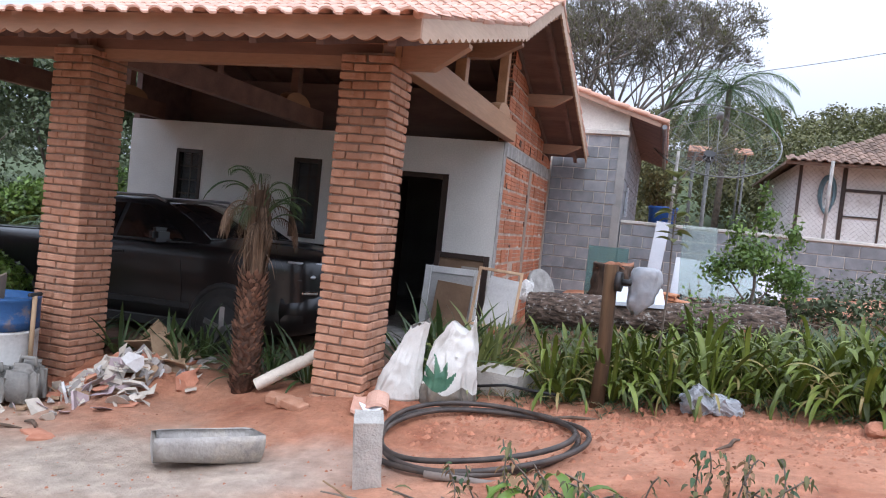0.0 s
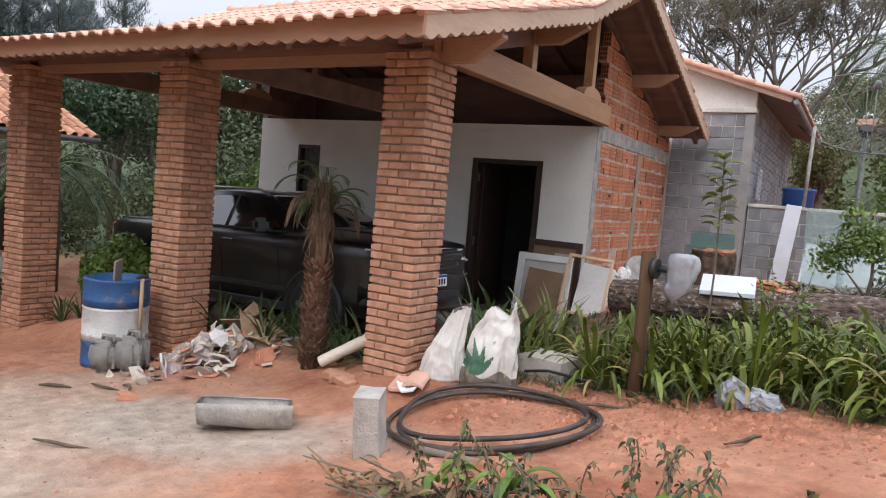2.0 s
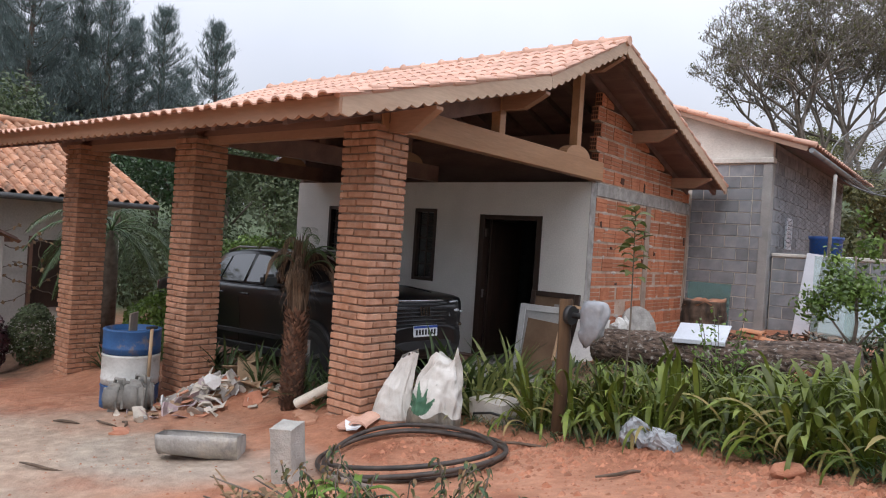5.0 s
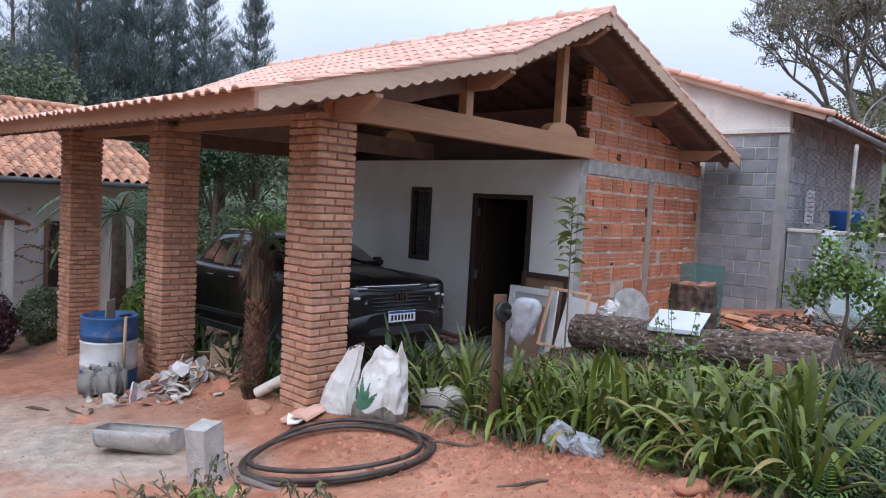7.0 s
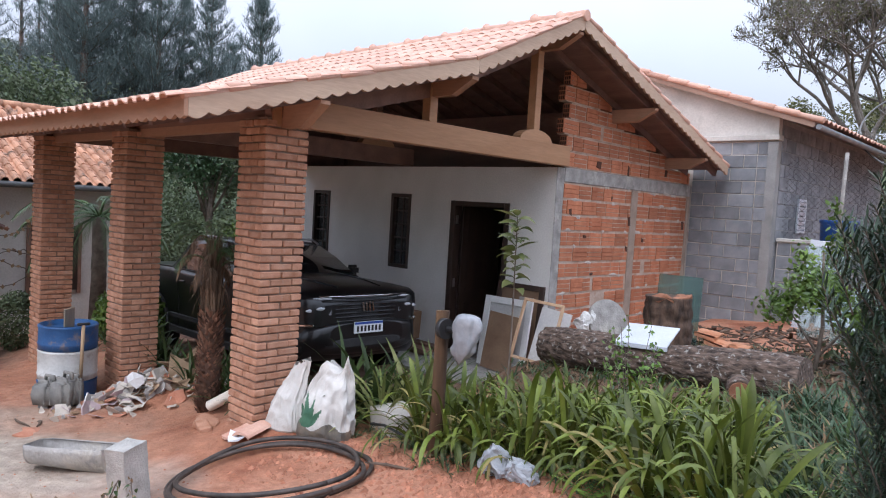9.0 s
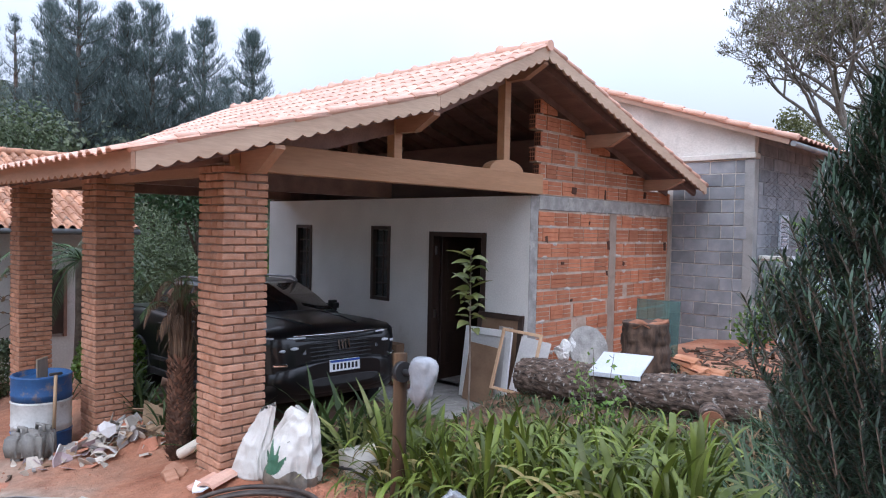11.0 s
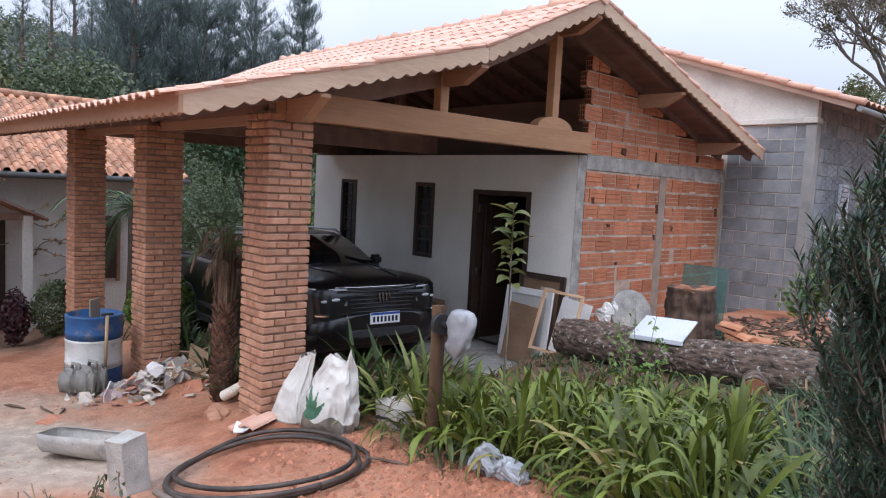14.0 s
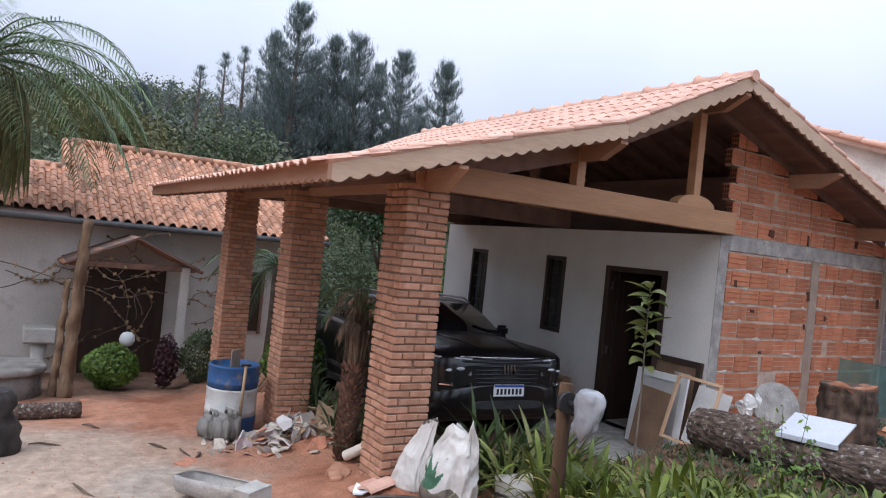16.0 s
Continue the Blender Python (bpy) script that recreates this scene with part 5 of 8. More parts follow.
# blue and white drum with a shovel in it
drum_z = ground_z(-2.87, -4.64) - 0.02
drum = thing("oil_drum", pose(-2.87, -4.64, drum_z), "old steel drum, blue above and white below, cement splashed", "drum")
blue_drum = mat("worn_blue_paint", (0.018, 0.07, 0.19), (0.03, 0.10, 0.25), 6, 0.5, 0.2, 40, c3=(0.20, 0.15, 0.12), spot=0.62)
white_drum = mat("worn_white_paint", (0.48, 0.48, 0.46), (0.60, 0.60, 0.58), 6, 0.6, 0.2, 40, c3=(0.32, 0.29, 0.25), spot=0.56)
R = 0.285
for z0, z1, m_, lab in ((0.0, 0.26, blue_drum, "scuffed blue lower band"), (0.26, 0.58, white_drum, "dirty white middle band"), (0.58, 0.84, blue_drum, "blue upper band")):
    bm = bmesh.new()
    prof = [(R - 0.02, z0), (R, z0 + 0.001), (R, z0 + 0.05), (R + 0.006, z0 + 0.06), (R, z0 + 0.07), (R, z1 - 0.03), (R + 0.007, z1 - 0.018), (R, z1 - 0.008), (R - 0.02, z1)]
    if z1 > 0.8:
        prof += [(R - 0.022, z1 - 0.06)]
    lathe(bm, prof, 32)
    part("band", bm, m_, drum, lab)
grey_wood = mat("weathered_grey_wood", (0.20, 0.165, 0.125), (0.30, 0.25, 0.19), 6, 0.85, 0.4, 60, stretch=(1, 1, 0.12))
shovel = thing("shovel", pose(-2.565, -4.60, drum_z), "shovel standing upside against the drum, pale handle", "shovel")
bm = bmesh.new()
tube(bm, [(0.02, -0.02, 0.30), (0.0, 0.0, 0.86)], 0.018, 8)
part("handle", bm, mat("pale_handle_wood", (0.35, 0.24, 0.14), (0.45, 0.32, 0.2), 8, 0.7, 0.2, 60, stretch=(1, 1, 0.1)), shovel)
bm = bmesh.new()
obox(bm, (0.02, -0.02, 0.24), (0.06, 0.02, 0.16))
part("blade", bm, trim_black, shovel, "dark steel socket", 0.01)
bm = bmesh.new()
obox(bm, (0, 0, 0.87), (0.03, 0.13, 0.03))
part("grip", bm, trim_black, shovel, "black grip", 0.01)
bm = bmesh.new()
obox(bm, (0, 0, 0.5), (0.02, 0.14, 0.9), Euler((0.1, 0.08, 0)).to_matrix())
single("wooden_board", bm, grey_wood, "grey weathered board standing in the drum", "board", bevel=0.004, m=pose(-2.92, -4.62, drum_z + 0.05, 0, 0, 30))

# two cement-crusted jerry cans
crust = mat("cement_crusted_plastic", (0.16, 0.155, 0.145), (0.27, 0.26, 0.235), 6, 0.9, 0.8, 40, c3=(0.36, 0.34, 0.31), spot=0.62)
for x, y, rz, h in ((-2.58, -4.90, 24, 0.29), (-2.36, -4.80, 18, 0.33)):
    can = thing("jerry_can", pose(x, y, ground_z(x, y) - 0.01, 0, 0, rz), "grey plastic jerry can crusted with dry cement", "jerry can", "jerry cans by the drum")
    for sgn in (-1, 1):
        bm = bmesh.new()
        obox(bm, (0, sgn * 0.07, h / 2), (0.24, 0.13, h))
        bmesh.ops.bevel(bm, geom=list(bm.edges), offset=0.055, segments=3, affect="EDGES")
        bmesh.ops.subdivide_edges(bm, edges=list(bm.edges), cuts=1, use_grid_fill=True)
        wobble(bm, 0.03, 6, x, 0.008)
        for f in bm.faces:
            f.smooth = True
        part("half", bm, crust, can)
    bm = bmesh.new()
    tube(bm, [(-0.06, 0, h - 0.03), (-0.05, 0, h + 0.035), (0.05, 0, h + 0.035), (0.06, 0, h - 0.03)], 0.018, 8)
    part("handle", bm, crust, can)

# heap of torn paper, plaster and tile shards
heap = thing("rubble_heap", pose(-1.95, -4.30, 0), "heap of torn cement bags, plaster lumps and tile shards", "rubble")
paper_m = mat("torn_paper", (0.48, 0.43, 0.36), (0.62, 0.57, 0.50), 8, 0.9, 0.4, 50)
shard_mats = [paper_m, mat("grey_plaster_lump", (0.30, 0.28, 0.26), (0.44, 0.41, 0.38), 9, 0.95, 0.6, 70), mat("terracotta_shard", (0.42, 0.17, 0.10), (0.52, 0.25, 0.16), 9, 0.9, 0.4, 70), mat("mauve_paper", (0.42, 0.33, 0.34), (0.50, 0.42, 0.43), 8, 0.9, 0.3, 50), mat("white_card", (0.54, 0.53, 0.52), (0.62, 0.61, 0.60), 5, 0.8, 0.2, 40), mat("brown_kraft_paper", (0.30, 0.20, 0.12), (0.40, 0.28, 0.18), 7, 0.9, 0.4, 50)]
rnd = random.Random(5)


def shard(size, thick, seed):
    r = random.Random(seed)
    n = r.randint(4, 7)
    bm = bmesh.new()
    pts = [(math.cos(2 * math.pi * (i + r.uniform(-0.25, 0.25)) / n) * size * r.uniform(0.6, 1.1), math.sin(2 * math.pi * (i + r.uniform(-0.25, 0.25)) / n) * size * r.uniform(0.5, 1.0)) for i in range(n)]
    bend = r.uniform(-1.2, 1.2) * size
    top = [bm.verts.new((x, y, thick + bend * (x * x) / (size * size) * 0.5)) for x, y in pts]
    bot = [bm.verts.new((x, y, bend * (x * x) / (size * size) * 0.5)) for x, y in pts]
    ct, cb = bm.verts.new((0, 0, thick)), bm.verts.new((0, 0, 0))
    for i in range(n):
        j = (i + 1) % n
        bm.faces.new((top[i], top[j], ct))
        bm.faces.new((bot[j], bot[i], cb))
        bm.faces.new((top[i], bot[i], bot[j], top[j]))
    return bm


for i in range(230):
    u, v = rnd.gauss(0, 0.34), rnd.gauss(0, 0.19)
    k = rnd.choices(range(6), (5, 3, 1.6, 2.2, 1.2, 1.4))[0]
    s = rnd.uniform(0.035, 0.12) * (1.6 if k == 5 and u > 0 else 1)
    a = math.radians(62)
    x, y = u * math.cos(a) - v * math.sin(a), u * math.sin(a) + v * math.cos(a)
    hh = 0.15 * math.exp(-(u / 0.36) ** 2 - (v / 0.24) ** 2)
    p = part("shard", shard(s, rnd.choice((0.003, 0.004, 0.02)), i), shard_mats[k], heap)
    p.matrix_basis = pose(x, y, ground_z(x - 1.95, y - 4.30) + hh * rnd.uniform(0.3, 1.0) + 0.01, rnd.gauss(0, 38), rnd.gauss(0, 38), rnd.uniform(0, 360))
p = part("card", shard(0.13, 0.004, 77), shard_mats[4], heap, "clean white torn card")
p.matrix_basis = pose(0.2, -0.1, 0.20, 60, 25, 40)
for i, (x, y, s, zz) in enumerate(((0.05, 0.42, 0.24, 0.15), (-0.15, 0.52, 0.26, 0.17), (0.2, 0.32, 0.2, 0.1), (0.0, 0.75, 0.24, 0.12), (-0.3, 0.7, 0.22, 0.2))):
    p = part("bag", shard(s, 0.01, 200 + i), shard_mats[5], heap, "crumpled brown paper bag")
    p.matrix_basis = pose(x, y, zz, rnd.gauss(15, 25), rnd.gauss(0, 25), rnd.uniform(0, 360))

# white woven sacks against the pillar
sack_m = mat("white_woven_sack", (0.50, 0.48, 0.44), (0.64, 0.62, 0.58), 7, 0.45, 0.35, 160, c3=(0.40, 0.35, 0.29), spot=0.66)
sack_green = mat("green_sack_print", (0.035, 0.11, 0.065), (0.075, 0.17, 0.10), 12, 0.6, 0.3, 60)
sack_dark = mat("grey_brown_sack_print", (0.085, 0.08, 0.07), (0.20, 0.16, 0.12), 9, 0.6, 0.3, 60)


def sack(x, y, w, d, h, rz, seed, lean, printed=False):
    """A slumped woven sack: wide soft base, walls drawn in to a flat pinched neck, sharp creases running up."""
    z = ground_z(x, y) - 0.02
    ob = thing("woven_sack", pose(x, y, z, 0, 0, rz), "white woven plastic sack with green plant print and pinched top" if printed else "white woven plastic sack with a pinched folded top", "sack", "sacks beside the pillar")
    n, m_ = 200, 140
    prof_t = (0, 0.03, 0.10, 0.22, 0.38, 0.55, 0.70, 0.82, 0.92, 1.0)
    prof_k = (0.92, 1.02, 1.06, 1.05, 1.0, 0.93, 0.85, 0.75, 0.63, 0.50) if printed else (1.0, 1.1, 1.1, 1.0, 0.86, 0.73, 0.62, 0.53, 0.46, 0.44)
    verts, faces, idx = [], [], []
    for i in range(m_ + 1):
        t = i / m_
        k = float(np.interp(t, prof_t, prof_k))
        flat = 1 - (0.62 if printed else 0.8) * ss(0.35, 0.98, t)
        for j in range(n):
            a = 2 * math.pi * j / n
            c, s = math.cos(a), math.sin(a)
            cr = abs(noise.noise((c * 1.5 + seed * 3, s * 1.5 + t * 0.8, t * 1.9 + seed))) + 0.45 * abs(noise.noise((c * 3.2 + t * 2.0, s * 3.2, t * 3.6 + seed + 4)))
            fold = 1.08 - 0.46 * cr * (0.5 + 0.7 * t)
            p = Vector((math.copysign(abs(c) ** 0.8, c) * w / 2 * k * fold + lean * t ** 1.6, math.copysign(abs(s) ** 0.8, s) * d / 2 * k * fold * flat, t * h))
            p.z += h * ss(0.72, 1.0, t) * (0.07 * math.cos(2 * a + 0.6) - 0.06 * math.cos(3 * a + seed) if printed else 0.05 * math.cos(a) + 0.03 * math.sin(3 * a))
            q = noise.noise_vector(p * 7 + Vector((seed, 0, 0))) * 0.8 + noise.noise_vector(p * 19 + Vector((0, seed, 0))) * 0.25
            verts.append(p + q * 0.02 * min(1, t * 6 + 0.2))
    for i in range(m_):
        for j in range(n):
            j2 = (j + 1) % n
            faces.append((i * n + j, i * n + j2, (i + 1) * n + j2, (i + 1) * n + j))
            p = (verts[i * n + j] + verts[(i + 1) * n + j2]) / 2
            mi = 0
            if printed and p.y < 0:
                u, v = p.x - 0.02 * w, p.z
                if v < 0.21 * h + 0.03 * math.sin(u * 25):
                    mi = 2
                for la, ll in ((-52, 0.24), (-30, 0.30), (-8, 0.33), (12, 0.28), (38, 0.24)):
                    ca, sa = math.sin(math.radians(la)), math.cos(math.radians(la))
                    uu, vv = u + 0.10, v - 0.12
                    al, ac = uu * ca + vv * sa, abs(uu * sa - vv * ca)
                    if 0 < al < ll * 0.8 and ac < 0.024 * math.sin(math.pi * min(1, al / (ll * 0.8)) ** 0.7) + 0.002:
                        mi = 1
            idx.append(mi)
    faces += [tuple(range(n))[::-1], tuple(m_ * n + j for j in range(n))]
    idx += [0, 0]
    me = raw([tuple(v) for v in verts], faces, "bag", sack_m, True)
    me.materials.append(sack_green)
    me.materials.append(sack_dark)
    me.polygons.foreach_set("material_index", idx)
    part("bag", me, None, ob)
    return ob


sack(0.34, -4.04, 0.32, 0.24, 0.56, 28, 1.0, 0.12)
sack(0.67, -3.90, 0.41, 0.32, 0.60, 30, 4.0, 0.08, True)
# broken roof tile at the pillar's foot
bt = thing("broken_tile", pose(0.20, -4.20, ground_z(0.2, -4.2) + 0.02, 8, -6, 20), "broken clay roof tile with white cement edge", "tile")
bm = bmesh.new()
tvv, tff = tile_verts(0.26, 0.3)
me_ = raw(tvv, tff, "slab", M["tile"])
part("slab", me_, None, bt)
p = part("cement_edge", shard(0.09, 0.012, 9), white_plain, bt, "white cement lump")
p.matrix_basis = pose(0.02, -0.28, 0.01)

# PVC pipe leaning into the pillar
pipe = thing("plastic_pipe", pose(-0.83, -4.09, 0.10), "cream plastic drain pipe lying against the pillar", "pipe")
bm = bmesh.new()
tube(bm, [(0, 0, 0), (0.62, 0.30, 0.42)], 0.05, 16, False)
part("tube", bm, mat("cream_pvc", (0.62, 0.56, 0.47), (0.70, 0.64, 0.55), 4, 0.45, 0.1, 50), pipe)
# dark plug in the mouth, standing for shade inside the tube
bm = bmesh.new()
tube(bm, [(0.002, 0.001, 0.0015), (0.03, 0.0145, 0.02)], 0.043, 16)
part("bore", bm, hole_mat, pipe, "dark plug for the shade inside the pipe")
for x, y, a in ((-0.50, -4.28, 10), (-0.38, -4.36, 40), (-0.30, -4.42, -15)):
    bm = bmesh.new()
    obox(bm, (0, 0, 0.03), (0.2, 0.1, 0.06))
    wobble(bm, 0.008, 10, x)
    single("loose_brick", bm, M["brick"], "loose clay brick half buried in soil", "brick", "loose bricks", 0.006, pose(x, y, ground_z(x, y) - 0.005, 8, 5, a))

# standing concrete block
bx, by = 0.72, -5.44
blk = thing("concrete_block", pose(bx, by, ground_z(bx, by) - 0.015, 5, -4, 24), "grey concrete block standing on its end", "block")
bm = bmesh.new()
obox(bm, (0, 0, 0.195), (0.15, 0.19, 0.39))
bmesh.ops.subdivide_edges(bm, edges=list(bm.edges), cuts=3, use_grid_fill=True)
wobble(bm, 0.010, 12, 3)
part("shell", bm, mat("pale_concrete_block", (0.34, 0.325, 0.295), (0.48, 0.46, 0.42), 9, 0.95, 1.0, 80), blk)

# half-round cement trough
tr_ = thing("cement_trough", pose(-0.27, -5.46, ground_z(-0.27, -5.46) - 0.01, 0, 0, 44) @ pose(0, 0, 0.0, -10, 0, 0) @ Matrix.Diagonal((0.98, 1.12, 1.25, 1)), "grey fibre-cement trough lying on the ground", "trough")
bm = bmesh.new()
n = 14
outer = [(0.17 * math.cos(math.pi + math.pi * i / n), 0.15 + 0.15 * math.sin(math.pi + math.pi * i / n)) for i in range(n + 1)]
inner = [(0.145 * math.cos(math.pi + math.pi * i / n), 0.15 + 0.125 * math.sin(math.pi + math.pi * i / n)) for i in range(n + 1)]
xs_ = (-0.31, -0.25, 0.25, 0.30)
k_ = (0.62, 0.95, 1.08, 1.0)
ro = [[bm.verts.new((x, y * k, 0.15 - (0.15 - z) * (0.85 if k < 1 else 1))) for y, z in outer] for x, k in zip(xs_, k_)]
ri = [[bm.verts.new((x * 0.9, y * k, z)) for y, z in inner] for x, k in zip(xs_, k_)]
for R_, flip in ((ro, False), (ri, True)):
    for a, b in zip(R_, R_[1:]):
        for i in range(n):
            q = (a[i], a[i + 1], b[i + 1], b[i])
            f = bm.faces.new(q[::-1] if flip else q)
            f.smooth = True
    bm.faces.new(R_[0])
    bm.faces.new(R_[-1][::-1])
for i in range(3):
    for e in (0, n):
        bm.faces.new((ro[i][e], ro[i + 1][e], ri[i + 1][e], ri[i][e]))
wobble(bm, 0.02, 6, 2)
part("shell", bm, mat("fibre_cement", (0.29, 0.275, 0.255), (0.42, 0.40, 0.37), 7, 0.95, 0.8, 50, c3=(0.47, 0.43, 0.37), spot=0.60), tr_)

# coil of black hose
coil = thing("hose_coil", pose(1.12, -4.68, ground_z(1.12, -4.68)), "coil of black polyethylene hose on the ground", "hose")
hose_m = mat("dusty_black_hose", (0.03, 0.026, 0.024), (0.085, 0.066, 0.055), 9, 0.55, 0.1, 50)
rnd = random.Random(8)
for k in range(3):
    bm = bmesh.new()
    rr, ph = 0.66 - 0.035 * k + rnd.uniform(-0.012, 0.012), rnd.uniform(0, 6)
    cx, cy = rnd.uniform(-0.045, 0.045), rnd.uniform(-0.045, 0.045)
    pts = []
    for i in range(65):
        a = 2 * math.pi * i / 64
        x, y = cx + (rr + 0.02 * math.sin(2 * a + ph)) * math.cos(a), cy + (rr + 0.025 * math.sin(3 * a + ph)) * math.sin(a)
        pts.append((x, y, ground_z(1.12 + x, -4.68 + y, False) - ground_z(1.12, -4.68) + 0.025 + 0.028 * (k % 3) + 0.012 * math.sin(a * 2 + ph)))
    tube(bm, pts, 0.017, 8)
    part("loop", bm, hose_m, coil)
bm = bmesh.new()
tube(bm, [(-0.1, -0.72, 0.03), (0.25, -0.66, 0.03), (0.55, -0.45, 0.035)], 0.021, 8)
part("free_end", bm, mat("faded_grey_hose", (0.16, 0.13, 0.11), (0.22, 0.18, 0.15), 6, 0.6, 0.1, 50), coil, "faded grey hose end")

# crumpled grey plastic bag and a rock by the bed
bag_m = mat("grey_plastic_film", (0.26, 0.28, 0.30), (0.38, 0.40, 0.42), 8, 0.35, 0.4, 40)


def crumple(name, x, y, z, parts_, material, label, category, seed, group=""):
    ob = thing(name, pose(x, y, z), label, category, group)
    for i, (dx, dy, dz, sx, sy, sz) in enumerate(parts_):
        bm = bmesh.new()
        bmesh.ops.create_icosphere(bm, subdivisions=4, radius=1)
        for v in bm.verts:
            v.co = Vector((v.co.x * sx, v.co.y * sy, v.co.z * sz))
        wobble(bm, min(sx, sy, sz) * 0.75, 1.0 / max(sx, sz) * 1.6, seed + i, min(sx, sy, sz) * 0.22)
        for v in bm.verts:
            v.co += Vector((dx, dy, dz))
        part("fold", bm, material, ob)
    return ob


crumple("plastic_bag", 2.51, -3.93, ground_z(2.51, -3.93) + 0.07, ((-0.09, 0, 0.0, 0.115, 0.07, 0.10), (0.10, 0.02, -0.01, 0.11, 0.06, 0.075), (0.0, 0.03, -0.02, 0.1, 0.05, 0.05)), bag_m, "crumpled grey plastic bag at the planting edge", "bag", 3.3)
bm = bmesh.new()
bmesh.ops.create_icosphere(bm, subdivisions=3, radius=0.075)
for v in bm.verts:
    v.co = Vector((v.co.x * 1.25, v.co.y, v.co.z * 0.75))
wobble(bm, 0.03, 7, 5, 0.01)
single("rock", bm, mat("red_clay_rock", (0.36, 0.15, 0.085), (0.46, 0.22, 0.14), 6, 0.95, 0.6, 60), "rounded reddish rock on the soil", "rock", m=pose(3.42, -4.22, ground_z(3.42, -4.22) + 0.03, 0, 0, 30))

# concrete slabs in the path
pale_slab = mat("pale_dusty_concrete", (0.42, 0.39, 0.35), (0.56, 0.53, 0.48), 6, 0.95, 0.7, 60)
for x, y, w, d, h, rz in ((0.99, -3.40, 0.42, 0.30, 0.22, -14), (1.12, -2.78, 0.7, 0.35, 0.12, -8)):
    z = ground_z(x, y)
    bm = bmesh.new()
    obox(bm, (0, 0, h / 2), (w, d, h))
    bmesh.ops.subdivide_edges(bm, edges=list(bm.edges), cuts=3, use_grid_fill=True)
    wobble(bm, 0.008, 6, x)
    single("concrete_slab", bm, pale_slab, "rough pale concrete slab lying in the path", "slab", "path slabs", m=pose(x, y, z - 0.02, 3, -2, rz))

# thin black water pipe crossing the path
bm = bmesh.new()
tube(bm, [(x, y, ground_z(x, y) + 0.10 - 0.05 * abs(i - 2) / 2) for i, (x, y) in enumerate(((0.66, -3.22), (0.85, -3.58), (1.05, -3.62), (1.25, -3.66), (1.48, -3.72)))], 0.011, 8)
single("water_pipe", bm, trim_black, "thin black water pipe crossing the path", "pipe")
# post with a black reel and a bagged lamp
post = thing("timber_post", pose(1.76, -3.79, 0.155), "weathered timber post with a black cap fitting", "post")
bm = bmesh.new()
tube(bm, [(0, 0, 0), (0.01, 0, 0.5), (0.0, 0.01, 1.19)], [0.054, 0.050, 0.048], 12)
wobble(bm, 0.01, 7, 1)
part("shaft", bm, mat("weathered_post_wood", (0.040, 0.022, 0.012), (0.13, 0.070, 0.032), 9, 0.95, 0.8, 50, stretch=(1, 1, 0.12)), post)
bm = bmesh.new()
tube(bm, [(0.045, -0.03, 1.08), (0.085, -0.035, 1.08)], 0.07, 20)
part("disc", bm, trim_black, post, "black round fitting")
bm = bmesh.new()
tube(bm, [(0.08, -0.03, 1.08), (0.24, -0.02, 1.08)], 0.022, 10)
part("arm", bm, trim_black, post, "black arm")
film = mat("pale_plastic_film", (0.22, 0.235, 0.255), (0.34, 0.355, 0.375), 8, 0.4, 0.3, 30)
lb = thing("lamp_bag", pose(2.01, -3.80, 1.235) @ Matrix.Scale(0.92, 4), "pale plastic bag tied over a lamp", "bag")
vs, fs = [], []
for i in range(25):
    t = i / 24
    rr = float(np.interp(t, (0, 0.04, 0.15, 0.5, 0.75, 0.88, 0.95, 1), (0.06, 0.095, 0.112, 0.110, 0.095, 0.06, 0.035, 0.015)))
    for j in range(40):
        a = 2 * math.pi * j / 40
        f = 1 + 0.07 * math.sin(3 * a + t * 3) + (0.15 + 0.4 * t) * noise.noise((math.cos(a) * 1.7, math.sin(a) * 1.7, t * 2.5)) + 0.12 * abs(noise.noise((math.cos(a) * 4, math.sin(a) * 4, t * 5)))
        vs.append((rr * f * math.cos(a) - 0.07 * t * t + 0.0, rr * f * 0.65 * math.sin(a), 0.13 - 0.36 * t + 0.02 * math.sin(2 * a) * t))
for i in range(24):
    for j in range(40):
        fs.append((i * 40 + j, (i + 1) * 40 + j, (i + 1) * 40 + (j + 1) % 40, i * 40 + (j + 1) % 40))
fs += [tuple(range(40)), tuple(24 * 40 + j for j in range(39, -1, -1))]
part("film", raw(vs, fs, "film", film, True), None, lb)


# ---- frames and panels leaning at the house corner ----
white_frame = mat("white_painted_frame", (0.60, 0.61, 0.60), (0.70, 0.71, 0.70), 5, 0.6, 0.2, 50)
brown_board = mat("brown_hardboard", (0.17, 0.105, 0.065), (0.25, 0.165, 0.105), 3, 0.7, 0.2, 40)
raw_wood = mat("raw_pine_batten", (0.50, 0.32, 0.19), (0.60, 0.42, 0.27), 6, 0.7, 0.2, 50, stretch=(1, 1, 0.15))


def frame_thing(name, m, w, h, bar, t, material, label, fill=None, fill_name="infill", inset=0.006):
    ob = thing(name, m, label, "frame", "frames leaning on the wall")
    for a, b, c, d in ((-w / 2, -w / 2 + bar, 0, h), (w / 2 - bar, w / 2, 0, h), (-w / 2 + bar, w / 2 - bar, 0, bar), (-w / 2 + bar, w / 2 - bar, h - bar, h)):
        bm = bmesh.new()
        box(bm, a + 0.0005, b - 0.0005, -t / 2, t / 2, c, d)
        part("rail", bm, material, ob, "", 0.003)
    if fill:
        bm = bmesh.new()
        box(bm, -w / 2 + bar, w / 2 - bar, -0.004 + inset, 0.004 + inset, bar, h - bar)
        part(fill_name, bm, fill, ob)
    return ob


